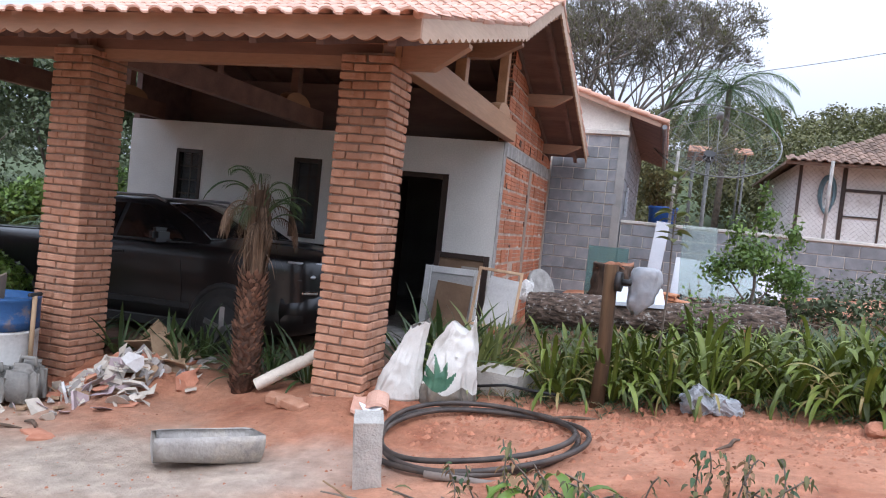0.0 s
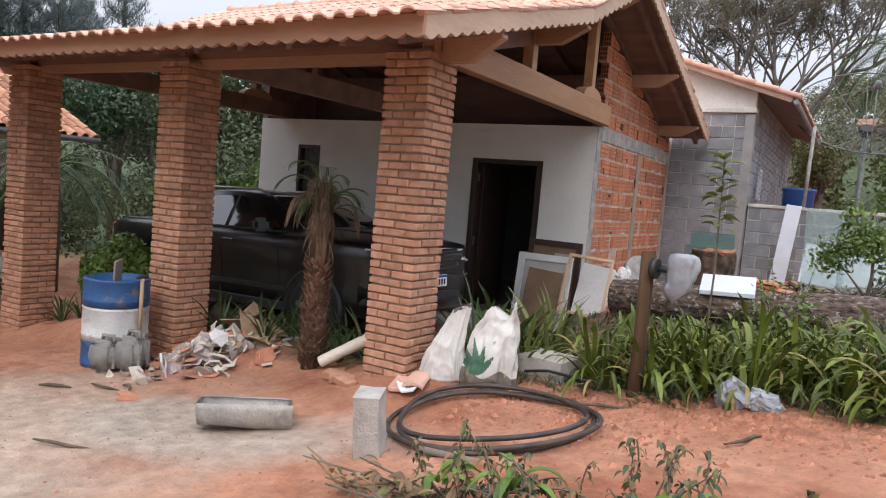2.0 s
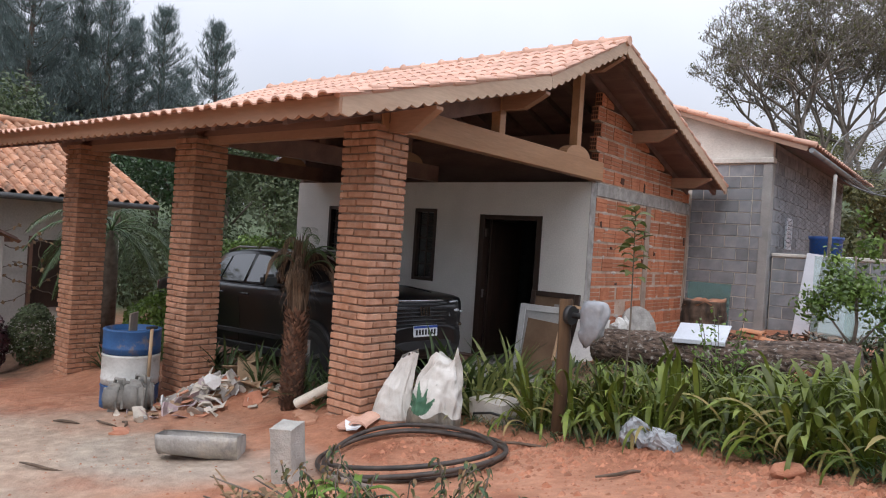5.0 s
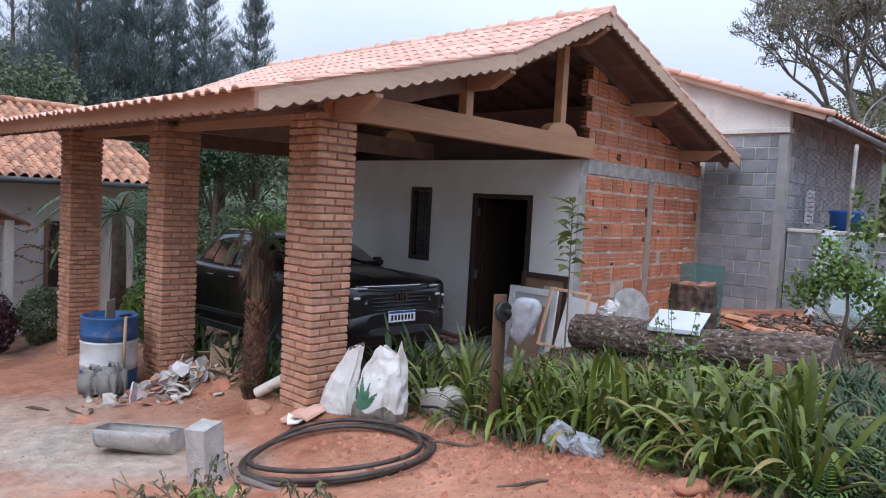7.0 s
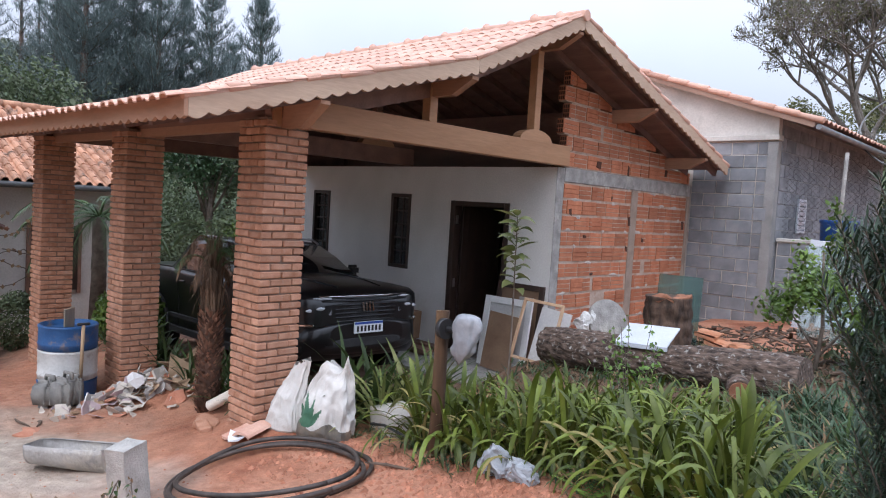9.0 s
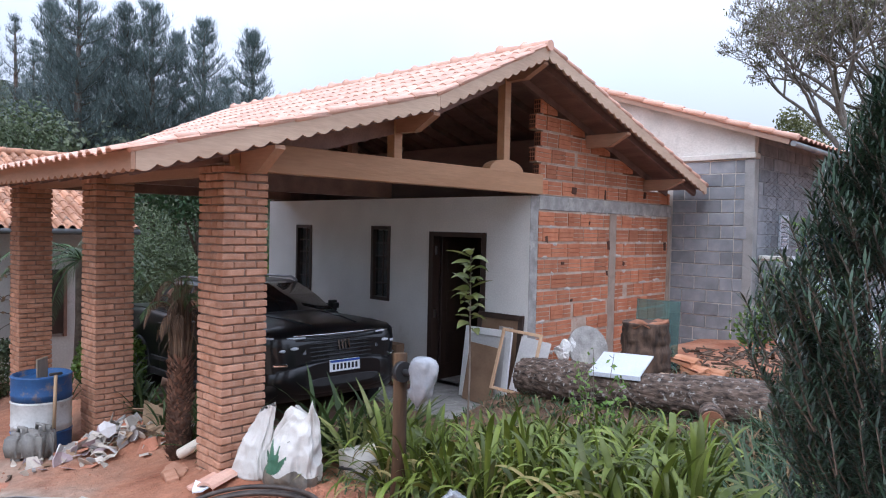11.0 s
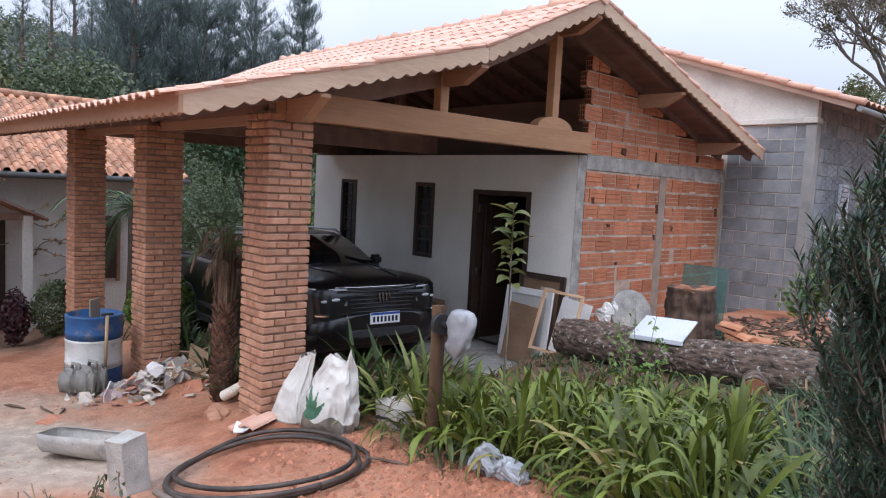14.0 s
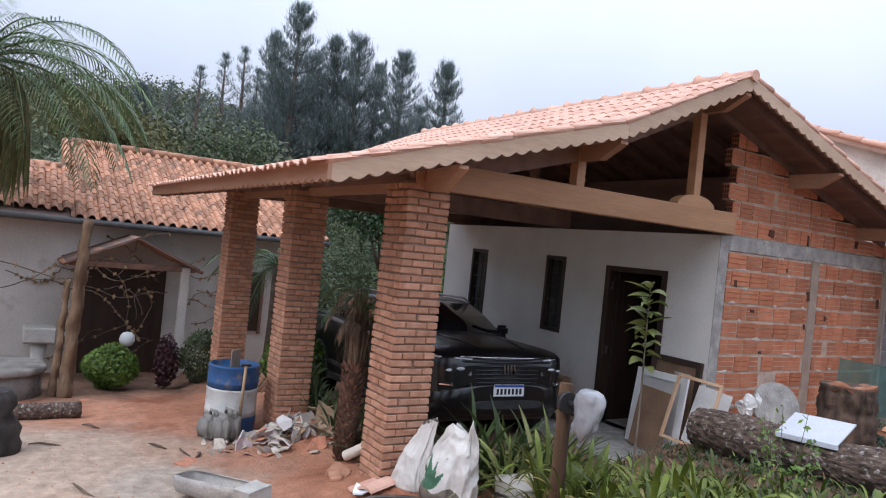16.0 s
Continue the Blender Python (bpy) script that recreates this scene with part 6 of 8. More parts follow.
fz = 0.06
f2 = frame_thing("window_sash", pose(-0.40, -0.14, fz, -5, 0, 0), 0.74, 1.08, 0.07, 0.04, M["door_wood"], "dark brown wooden sash with brown panel", brown_board)
bm = bmesh.new()
box(bm, 0.02, 0.24, -0.035, -0.022, 0.70, 0.92)
part("small_pane", bm, mat("dusty_pane", (0.30, 0.28, 0.25), (0.38, 0.35, 0.32), 6, 0.5, 0.1, 40), f2, "small dusty pane")
f1 = frame_thing("picture_frame", pose(-0.45, -0.33, fz, -8, 0, 2), 0.74, 0.90, 0.085, 0.035, white_frame, "white painted wooden frame leaning on the wall", mat("grey_backing", (0.42, 0.42, 0.41), (0.5, 0.5, 0.49), 3, 0.8, 0.1, 40))
bm = bmesh.new()
obox(bm, (0, 0, 0.36), (0.46, 0.02, 0.72))
single("brown_board", bm, brown_board, "brown hardboard panel leaning in the white frame", "board", bevel=0.003, m=pose(-0.40, -0.49, fz, -7, 4, 2))
f3 = frame_thing("batten_frame", pose(0.20, -0.60, 0.30, -16, 3, 4), 0.56, 0.74, 0.035, 0.03, raw_wood, "thin raw pine batten frame leaning on the wall", None)
bm = bmesh.new()
obox(bm, (0, 0, 0.32), (0.42, 0.012, 0.66))
single("white_sheet", bm, mat("white_hardboard", (0.55, 0.55, 0.54), (0.66, 0.66, 0.65), 3, 0.6, 0.2, 40, c3=(0.40, 0.38, 0.36), spot=0.64), "scuffed white sheet leaning on the corner", "panel", bevel=0.002, m=pose(0.20, -0.32, 0.26, -14, 6, 4))
# boxes by the wall behind the truck
bm = bmesh.new()
lathe(bm, [(0.13, 0), (0.14, 0.02), (0.14, 0.36), (0.12, 0.40), (0.05, 0.42)], 18)
single("plastic_drum", bm, mat("yellow_plastic", (0.42, 0.24, 0.06), (0.52, 0.32, 0.09), 4, 0.5, 0.1, 40), "yellowish plastic drum by the wall", "drum", m=pose(-2.62, -0.30, 0.052 + 0.15))
bm = bmesh.new()
obox(bm, (0, 0, 0.2), (0.34, 0.2, 0.4))
single("cardboard_box", bm, mat("cardboard", (0.24, 0.15, 0.09), (0.32, 0.21, 0.13), 3, 0.85, 0.2, 40), "brown cardboard box by the wall", "box", bevel=0.006, m=pose(-2.25, -0.28, 0.052 + 0.1, 0, 3, 12))
for i in range(4):
    bm = bmesh.new()
    obox(bm, (0, 0, 0.025), (1.5, 0.16, 0.045))
    single("plank", bm, M["dark_wood"], "dark plank stacked by the wall", "plank", "planks by the wall", 0.004, pose(-2.3 + 0.05 * i, -0.3 - 0.05 * (i % 2), 0.052 + 0.047 * (i // 2), 0, 0, 2 - 3 * i) @ pose(0, -0.19 * (i % 2), 0))

# ---- log, stump and scrap on the terrace ----
bark = mat("rough_pine_bark", (0.022, 0.016, 0.013), (0.17, 0.12, 0.092), 34, 0.95, 1.0, 70, stretch=(0.35, 1, 1), c3=(0.42, 0.405, 0.37), spot=0.625)
cut_wood = mat("red_cut_wood", (0.24, 0.10, 0.055), (0.36, 0.17, 0.10), 12, 0.9, 0.4, 60)


def bark_tube(bm, pts, radii, n=28, amp=0.03, freq=9):
    rings = tube(bm, pts, radii, n, True)
    for ring in rings:
        for v in ring:
            d = noise.noise((v.co.x * freq * 0.35, v.co.y * freq, v.co.z * freq))
            e = noise.noise((v.co.x * freq, v.co.y * freq * 2.4, v.co.z * freq * 2.4 + 7))
            c = Vector([sum(w.co[i] for w in ring) / len(ring) for i in range(3)])
            v.co += (v.co - c).normalized() * (amp * d + amp * 0.6 * abs(e))


log = thing("felled_log", pose(0.72, -1.00, 0.645), "thick felled pine log with rough grey bark", "log")
bm = bmesh.new()
a, b = Vector((0, 0, 0)), Vector((2.62, -0.12, 0.17))
bark_tube(bm, [a.lerp(b, i / 180) for i in range(181)], [0.185 + 0.02 * math.sin(i * 0.05) for i in range(181)], 72, 0.020, 34)
part("trunk", bm, bark, log)
bm = bmesh.new()
tube(bm, [(-0.012, 0.0, 0), (0.02, 0, 0)], 0.165, 20)
part("cut_end", bm, cut_wood, log, "dark reddish cut end")
bm = bmesh.new()
bark_tube(bm, [Vector((2.13, -0.20, 0.08)).lerp(Vector((2.22, -0.42, 0.04)), i / 8) for i in range(9)], 0.10, 20, 0.012)
stub = part("branch_stub", bm, bark, log)
bm = bmesh.new()
tube(bm, [(2.215, -0.41, 0.042), (2.226, -0.432, 0.038)], 0.088, 18)
part("cut_face", bm, cut_wood, stub, "reddish cut face")
# white folded metal sheet on the log
sh = thing("metal_sheet", pose(1.66, -1.22, 0.865), "folded white metal sheet lying on the log", "sheet")
bm = bmesh.new()
ex, ey = Vector((0.52, 0.02, 0.025)), Vector((-0.04, 0.33, 0.14))
nz = ex.cross(ey).normalized() * 0.012
vs = [bm.verts.new(p + q) for q in (Vector(), nz) for p in (Vector(), ex, ex + ey, ey)]
for f in ((3, 2, 1, 0), (4, 5, 6, 7), (0, 1, 5, 4), (1, 2, 6, 5), (2, 3, 7, 6), (3, 0, 4, 7)):
    bm.faces.new([vs[i] for i in f])
part("face", bm, white_metal, sh)
bm = bmesh.new()
beam(bm, Vector((0.0, -0.004, -0.012)), ex + Vector((0, -0.004, -0.012)), 0.03, 0.045)
part("lip", bm, white_metal, sh, "", 0.004)
# stump
st = thing("tree_stump", pose(1.53, 0.13, 0.52), "sawn tree stump with a splintered red top", "stump")
bm = bmesh.new()
bark_tube(bm, [(0, 0, 0.70 * i / 28) for i in range(29)], [0.28 - 0.04 * i / 28 for i in range(29)], 60, 0.035, 12)
part("trunk", bm, mat("brown_stump_bark", (0.035, 0.024, 0.018), (0.12, 0.075, 0.052), 16, 0.95, 0.9, 40, stretch=(1, 1, 0.3)), st)
bm = bmesh.new()
rings = lathe(bm, [(0.245, 0.69), (0.24, 0.725), (0.15, 0.735), (0.05, 0.71)], 40)
for v in bm.verts:
    v.co.z += 0.07 * noise.noise(v.co * 9) - 0.03 + 0.12 * v.co.x
part("sawn_top", bm, cut_wood, st, "splintered reddish sawn top")
# glass sheets
green_glass = glass_mat("greenish_glass", (0.30, 0.46, 0.43), 0.06)
clear_glass = glass_mat("dusty_clear_glass", (0.62, 0.72, 0.70), 0.1)
for x, y, w, h, rz, tilt, label in ((1.42, 0.56, 0.52, 0.86, 6, -6, "greenish glass sheet leaning behind the stump"), (2.62, 1.9, 0.5, 1.15, 12, -9, "pale glass sheet leaning upright on scrap"), (3.1, 1.6, 0.6, 0.7, 5, -10, "dull greenish glass sheet leaning on scrap")):
    bm = bmesh.new()
    obox(bm, (0, 0, h / 2), (w, 0.008, h))
    ob = single("glass_sheet", bm, green_glass if "behind" in label else clear_glass, label, "glass", "glass sheets", m=pose(x, y, ground_z(x, y) - 0.02, tilt, 0, rz))
bm = bmesh.new()
obox(bm, (0, 0, 0.6), (0.22, 0.03, 1.3))
single("white_plank", bm, white_metal, "bluish white plank leaning on the yard wall", "plank", bevel=0.004, m=pose(1.95, 3.4, ground_z(1.9, 3.4) + 0.02, -8, 5, 0))
for x, y, a in ((2.7, 2.9, 0), (3.5, 3.0, 8)):
    bm = bmesh.new()
    obox(bm, (0, 0, 0.3), (0.85, 0.04, 0.62))
    single("metal_siding", bm, white_metal, "white sheet metal panel leaning on the yard wall", "panel", "sheet metal panels", 0.004, pose(x, y, ground_z(x, y), -20, 4, a))
# roof tiles and offcuts in a heap
spare_m = mat("orange_spare_tile", (0.46, 0.20, 0.10), (0.56, 0.29, 0.17), 7, 0.8, 0.3, 70, rand=0.15)
for i, (x, y, z, rx, ry, rz) in enumerate(((2.05, -0.22, 0.40, 4, 0, 70), (2.2, -0.3, 0.34, 6, 4, 62), (2.3, -0.2, 0.29, 3, -6, 80), (2.42, -0.3, 0.22, 8, 0, 50), (2.15, -0.1, 0.2, 0, 5, 95), (2.36, -0.1, 0.12, 0, 5, 20))):
    t = thing("spare_tile", pose(x, y, 0.58 + z * 0.9, rx, ry, rz) @ Matrix.Scale(0.70, 4), "spare clay roof tile in a heap behind the log", "tile", "spare roof tiles")
    part("pan", raw(*tile_verts(0.24, 0.4), "pan", spare_m), None, t)
    bm = bmesh.new()
    obox(bm, (0, -0.2, -0.03), (0.22, 0.38, 0.05))
    part("nib", bm, spare_m, t, "", 0.004)
for i, (x, y, rz) in enumerate(((2.25, -0.35, 8), (2.4, -0.15, -12), (2.1, -0.1, 30))):
    bm = bmesh.new()
    obox(bm, (0, 0, 0.05), (0.5, 0.12, 0.12))
    single("timber_offcut", bm, raw_wood, "pale timber offcut under the spare tiles", "offcut", "timber offcuts", 0.004, pose(x, y, 0.56 + 0.03 * i, 0, 4, rz))
r = random.Random(61)
verts, faces = [], []
for i in range(520):
    x, y = r.uniform(1.0, 4.2), r.uniform(-0.55, 2.6)
    l, w, h = r.uniform(0.03, 0.14), r.uniform(0.008, 0.03), r.uniform(0.004, 0.012)
    m = Matrix.Translation((x, y, ground_z(x, y) + r.uniform(0, 0.05))) @ Euler((r.gauss(0, 0.3), r.gauss(0, 0.3), r.uniform(0, 6.28))).to_matrix().to_4x4()
    k = len(verts)
    verts += [m @ Vector((a * l, b * w, c * h)) for c in (-1, 1) for a, b in ((-1, -1), (1, -0.7), (0.8, 1), (-1, 0.6))]
    faces += [(k + 4, k + 5, k + 6, k + 7), (k, k + 1, k + 5, k + 4), (k + 1, k + 2, k + 6, k + 5), (k + 2, k + 3, k + 7, k + 6), (k + 3, k, k + 4, k + 7)]
ob = new("yard_debris", raw([tuple(v) for v in verts], faces, "yard_debris", mat("bark_chip", (0.05, 0.036, 0.027), (0.14, 0.092, 0.062), 6, 0.95, 0.4, 50, island=0.5)))
tagged(ob, "bark chips and broken wood littering the terrace", "debris", "", "stuff")
# round slab and broken basin by the gable wall
bm = bmesh.new()
tube(bm, [(0, 0, 0), (0, 0.045, 0)], 0.27, 32)
ob = single("round_slab", bm, M["concrete"], "round grey concrete slab leaning on the bricks", "slab", m=pose(0.62, 0.42, 0.78, -18, 0, 62))
crumple("broken_basin", 0.42, 0.18, 0.68, ((0.0, 0, 0.05, 0.10, 0.07, 0.14), (0.06, 0.08, 0.12, 0.05, 0.04, 0.1)), gloss("white_ceramic", (0.6, 0.6, 0.58), 0.2, 0.5), "broken white ceramic basin by the wall", "basin", 2.2)

# ---- scattered bits on the soil ----
def bed_edge(x):
    return float(np.interp(x, (0.6, 1.6, 2.6, 3.4, 4.5, 5.5), (-3.8, -3.85, -3.9, -4.0, -4.5, -4.9)))


rnd = random.Random(17)
verts, faces = [], []
for i in range(5200):
    if i < 4300:
        x, y = rnd.uniform(0.6, 5.2), rnd.uniform(-5.6, -3.7)
        if i < 3600:
            y = bed_edge(x) - abs(rnd.gauss(0, 0.45))
    else:
        x, y = rnd.uniform(-6.5, 1.0), rnd.uniform(-7.8, -4.2)
    s = rnd.choice((0.006, 0.006, 0.009, 0.012, 0.02 if i < 3600 else 0.009, 0.03 if i < 3600 else 0.012)) * rnd.uniform(0.6, 1.4)
    z = ground_z(x, y)
    k = len(verts)
    a = rnd.uniform(0, 6)
    for dx, dy, dz in ((1, 0, -0.2), (0, 1, -0.2), (-1, 0.1, -0.2), (0.1, -1, -0.2), (0.1, 0.1, 0.8), (-0.3, -0.2, 0.6)):
        c_, s_ = math.cos(a), math.sin(a)
        verts.append((x + s * (dx * c_ - dy * s_) * rnd.uniform(0.7, 1.2), y + s * (dx * s_ + dy * c_), z + s * dz * 0.8))
    faces += [(k, k + 1, k + 4), (k + 1, k + 2, k + 5, k + 4), (k + 2, k + 3, k + 5), (k + 3, k, k + 4, k + 5)]
ob = new("soil_clods", raw(verts, faces, "soil_clods", mat("dry_clay_clod", (0.31, 0.122, 0.068), (0.44, 0.205, 0.125), 9, 0.95, 0.4, 60, island=0.3)))
tagged(ob, "loose clods and pebbles on red soil", "soil", "", "stuff")
dark_stick = mat("dark_stick", (0.07, 0.05, 0.035), (0.16, 0.11, 0.08), 8, 0.9, 0.4, 50)
for x, y, l, rz in ((-2.35, -5.50, 0.26, 30), (-2.0, -5.30, 0.30, 8), (-1.85, -5.22, 0.16, -20), (-2.7, -6.5, 0.3, 70), (-0.9, -6.3, 0.4, 20), (-3.6, -6.0, 0.25, 40), (2.6, -4.5, 0.4, 60), (1.7, -4.1, 0.45, 20)):
    bm = bmesh.new()
    r = random.Random(int(x * 100))
    tube(bm, [(-l / 2, 0, 0), (-l / 6, r.uniform(-0.03, 0.03), 0.01), (l / 5, r.uniform(-0.03, 0.03), 0.008), (l / 2, 0, 0)], [0.006, 0.012, 0.011, 0.004] if l > 0.27 else [0.008, 0.015, 0.013, 0.006], 6)
    single("stick", bm, dark_stick, "dry broken stick on the ground", "stick", "sticks in the yard", m=pose(x, y, ground_z(x, y) + 0.012, 0, 0, rz))
for x, y, s in ((-1.7, -5.3, 0.16), (-1.55, -5.4, 0.1), (-5.6, -5.9, 0.12), (-4.9, -5.6, 0.14)):
    single("tile_fragment", shard(s, 0.015, int(s * 1000)), shard_mats[2], "flat terracotta fragment on the ground", "tile", "tile fragments", m=pose(x, y, ground_z(x, y) + 0.004, 3, 2, rnd.uniform(0, 360)))

# ---- neighbour's front garden ----
log2 = thing("garden_log", pose(-4.36, -6.05, ground_z(-4.36, -6.05) + 0.09), "weathered round log lying by the garden", "log")
bm = bmesh.new()
a, b = Vector((0, 0, 0)), Vector((0.25, -3.2, 0.05))
bark_tube(bm, [a.lerp(b, i / 24) for i in range(25)], 0.10, 18, 0.012)
part("trunk", bm, bark, log2)
well = thing("concrete_well", pose(-6.3, -7.02, ground_z(-6.3, -7.02) - 0.2), "round concrete well ring with a lid", "well")
bm = bmesh.new()
lathe(bm, [(0.62, 0), (0.62, 0.55), (0.60, 0.56)], 36)
old_cement = mat("stained_old_cement", (0.15, 0.14, 0.125), (0.27, 0.25, 0.225), 4, 0.95, 0.7, 50, c3=(0.10, 0.095, 0.085), spot=0.58)
part("ring", bm, old_cement, well)
bm = bmesh.new()
lathe(bm, [(0.66, 0.562), (0.67, 0.58), (0.67, 0.63), (0.64, 0.65)], 36)
part("lid", bm, old_cement, well, "thin concrete lid")
for dx, dy, h, r in ((0.0, 0.0, 2.6, 0.10), (-0.1, -0.16, 1.7, 0.06)):
    bm = bmesh.new()
    tube(bm, [(0.02 * math.sin(i * 0.7), 0.08 * i / 40, h * i / 40) for i in range(41)], [r * (1 - 0.35 * i / 40) for i in range(41)], 14)
    wobble(bm, 0.03, 6, dx, 0.02)
    single("dead_trunk", bm, mat("bare_peeled_trunk", (0.10, 0.062, 0.038), (0.24, 0.16, 0.10), 9, 0.95, 1.0, 40, stretch=(1, 1, 0.25)), "bare brown dead trunk in the garden", "trunk", "dead trunks", m=pose(-6.0 + dx, -6.12 + dy, ground_z(-6.0, -6.12) - 0.05))
urn = thing("garden_urn", pose(-8.4, -6.40, -0.55), "pale stone planter on a pedestal", "urn")
bm = bmesh.new()
lathe(bm, [(0.16, 0), (0.16, 0.05), (0.10, 0.1), (0.13, 0.45)], 16)
part("pedestal", bm, M["render"], urn)
bm = bmesh.new()
box(bm, -0.25, 0.25, -0.25, 0.25, 0.452, 0.72)
part("basin", bm, M["render"], urn, "", 0.03)
bm = bmesh.new()
lathe(bm, [(0.04, 0), (0.09, 0.02), (0.125, 0.10), (0.11, 0.18), (0.07, 0.225), (0.02, 0.24)], 16)
single("globe_lamp", bm, white_plain, "white globe garden lamp", "lamp", m=pose(-7.5, -5.15, 0.0))
bm = bmesh.new()
tube(bm, [(0, 0, 0), (0, 0, 0.7)], 0.02, 8)
single("garden_stake", bm, trim_black, "thin dark stake under the globe lamp", "stake", m=pose(-7.5, -5.15, -0.75))
lump = thing("dark_log_end", pose(-2.55, -6.99, ground_z(-2.55, -6.99) + 0.1), "dark burnt log piece standing in the yard", "log")
bm = bmesh.new()
bark_tube(bm, [(0, 0, -0.1 + 0.6 * i / 8) for i in range(9)], [0.26, 0.26, 0.24, 0.25, 0.23, 0.2, 0.22, 0.2, 0.14], 18, 0.05, 5)
part("trunk", bm, mat("charred_bark", (0.02, 0.017, 0.015), (0.06, 0.05, 0.045), 7, 0.95, 0.9, 40), lump)
bm = bmesh.new()
bark_tube(bm, [(0, 0.0, -0.02), (0.12, -0.22, -0.04), (0.2, -0.36, -0.04)], [0.12, 0.12, 0.10], 14, 0.02, 6)
part("side_piece", bm, bark, lump)


# ---- plants ----
L_ = {}
L_["agap"] = leaf_mat("agapanthus_leaf", (0.058, 0.088, 0.010), (0.138, 0.166, 0.026), 0.5, 0.0, 0.14, 0.55)
L_["agap_old"] = leaf_mat("yellowed_leaf", (0.22, 0.20, 0.06), (0.36, 0.28, 0.12), 0.6, 0.3, 0.3)
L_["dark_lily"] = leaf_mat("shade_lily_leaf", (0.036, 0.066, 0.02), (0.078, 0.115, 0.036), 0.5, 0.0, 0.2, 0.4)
L_["yellow_lily"] = leaf_mat("narrow_yellow_leaf", (0.12, 0.17, 0.04), (0.25, 0.25, 0.09), 0.5, 0.0, 0.3, 0.4)
L_["thatch"] = leaf_mat("dead_palm_fibre", (0.10, 0.065, 0.042), (0.20, 0.135, 0.088), 0.9, 0.5, 0.1)
L_["dry"] = leaf_mat("dry_brown_leaf", (0.19, 0.12, 0.065), (0.30, 0.20, 0.11), 0.8, 0.35, 0.2)
L_["dark"] = leaf_mat("dark_green_leaf", (0.028, 0.06, 0.025), (0.06, 0.11, 0.045), 0.42, 0.4, 0.2)
L_["podo"] = leaf_mat("podocarpus_needle", (0.022, 0.044, 0.026), (0.052, 0.086, 0.05), 0.4, 0.55, 0.1)
L_["bright"] = leaf_mat("bright_green_leaf", (0.08, 0.15, 0.025), (0.17, 0.26, 0.05), 0.42, 0.4, 0.3)
L_["citrus"] = leaf_mat("glossy_green_leaf", (0.07, 0.13, 0.028), (0.17, 0.25, 0.055), 0.35, 0.45, 0.3)
# needle colour paled and blued to carry the haze of distance
L_["pine"] = leaf_mat("hazy_pine_needles", (0.13, 0.165, 0.16), (0.19, 0.235, 0.225), 0.5, 0.35, 0.35)
L_["wood"] = leaf_mat("mixed_forest_leaf", (0.052, 0.078, 0.036), (0.108, 0.132, 0.062), 0.6, 0.45, 0.2)
# far leaves paled too, haze put into their colour
L_["hill"] = leaf_mat("hazy_hillside_leaf", (0.075, 0.095, 0.055), (0.14, 0.155, 0.09), 0.6, 0.45, 0.2)
L_["olive"] = leaf_mat("olive_scrub_leaf", (0.085, 0.095, 0.035), (0.16, 0.15, 0.06), 0.6, 0.4, 0.2)
L_["purple"] = leaf_mat("purple_leaf", (0.04, 0.014, 0.02), (0.08, 0.03, 0.035), 0.4, 0.4, 0.15)
L_["palm"] = leaf_mat("palm_leaflet", (0.06, 0.11, 0.045), (0.12, 0.18, 0.07), 0.45, 0.35, 0.25)
twig_m = mat("grey_twig_bark", (0.09, 0.07, 0.055), (0.19, 0.155, 0.125), 10, 0.9, 0.4, 60)
tree_bark = mat("pale_tree_bark", (0.12, 0.105, 0.09), (0.23, 0.20, 0.17), 10, 0.9, 0.4, 60)
pine_bark = mat("pine_trunk_bark", (0.08, 0.055, 0.045), (0.16, 0.115, 0.09), 6, 0.95, 0.5, 30)


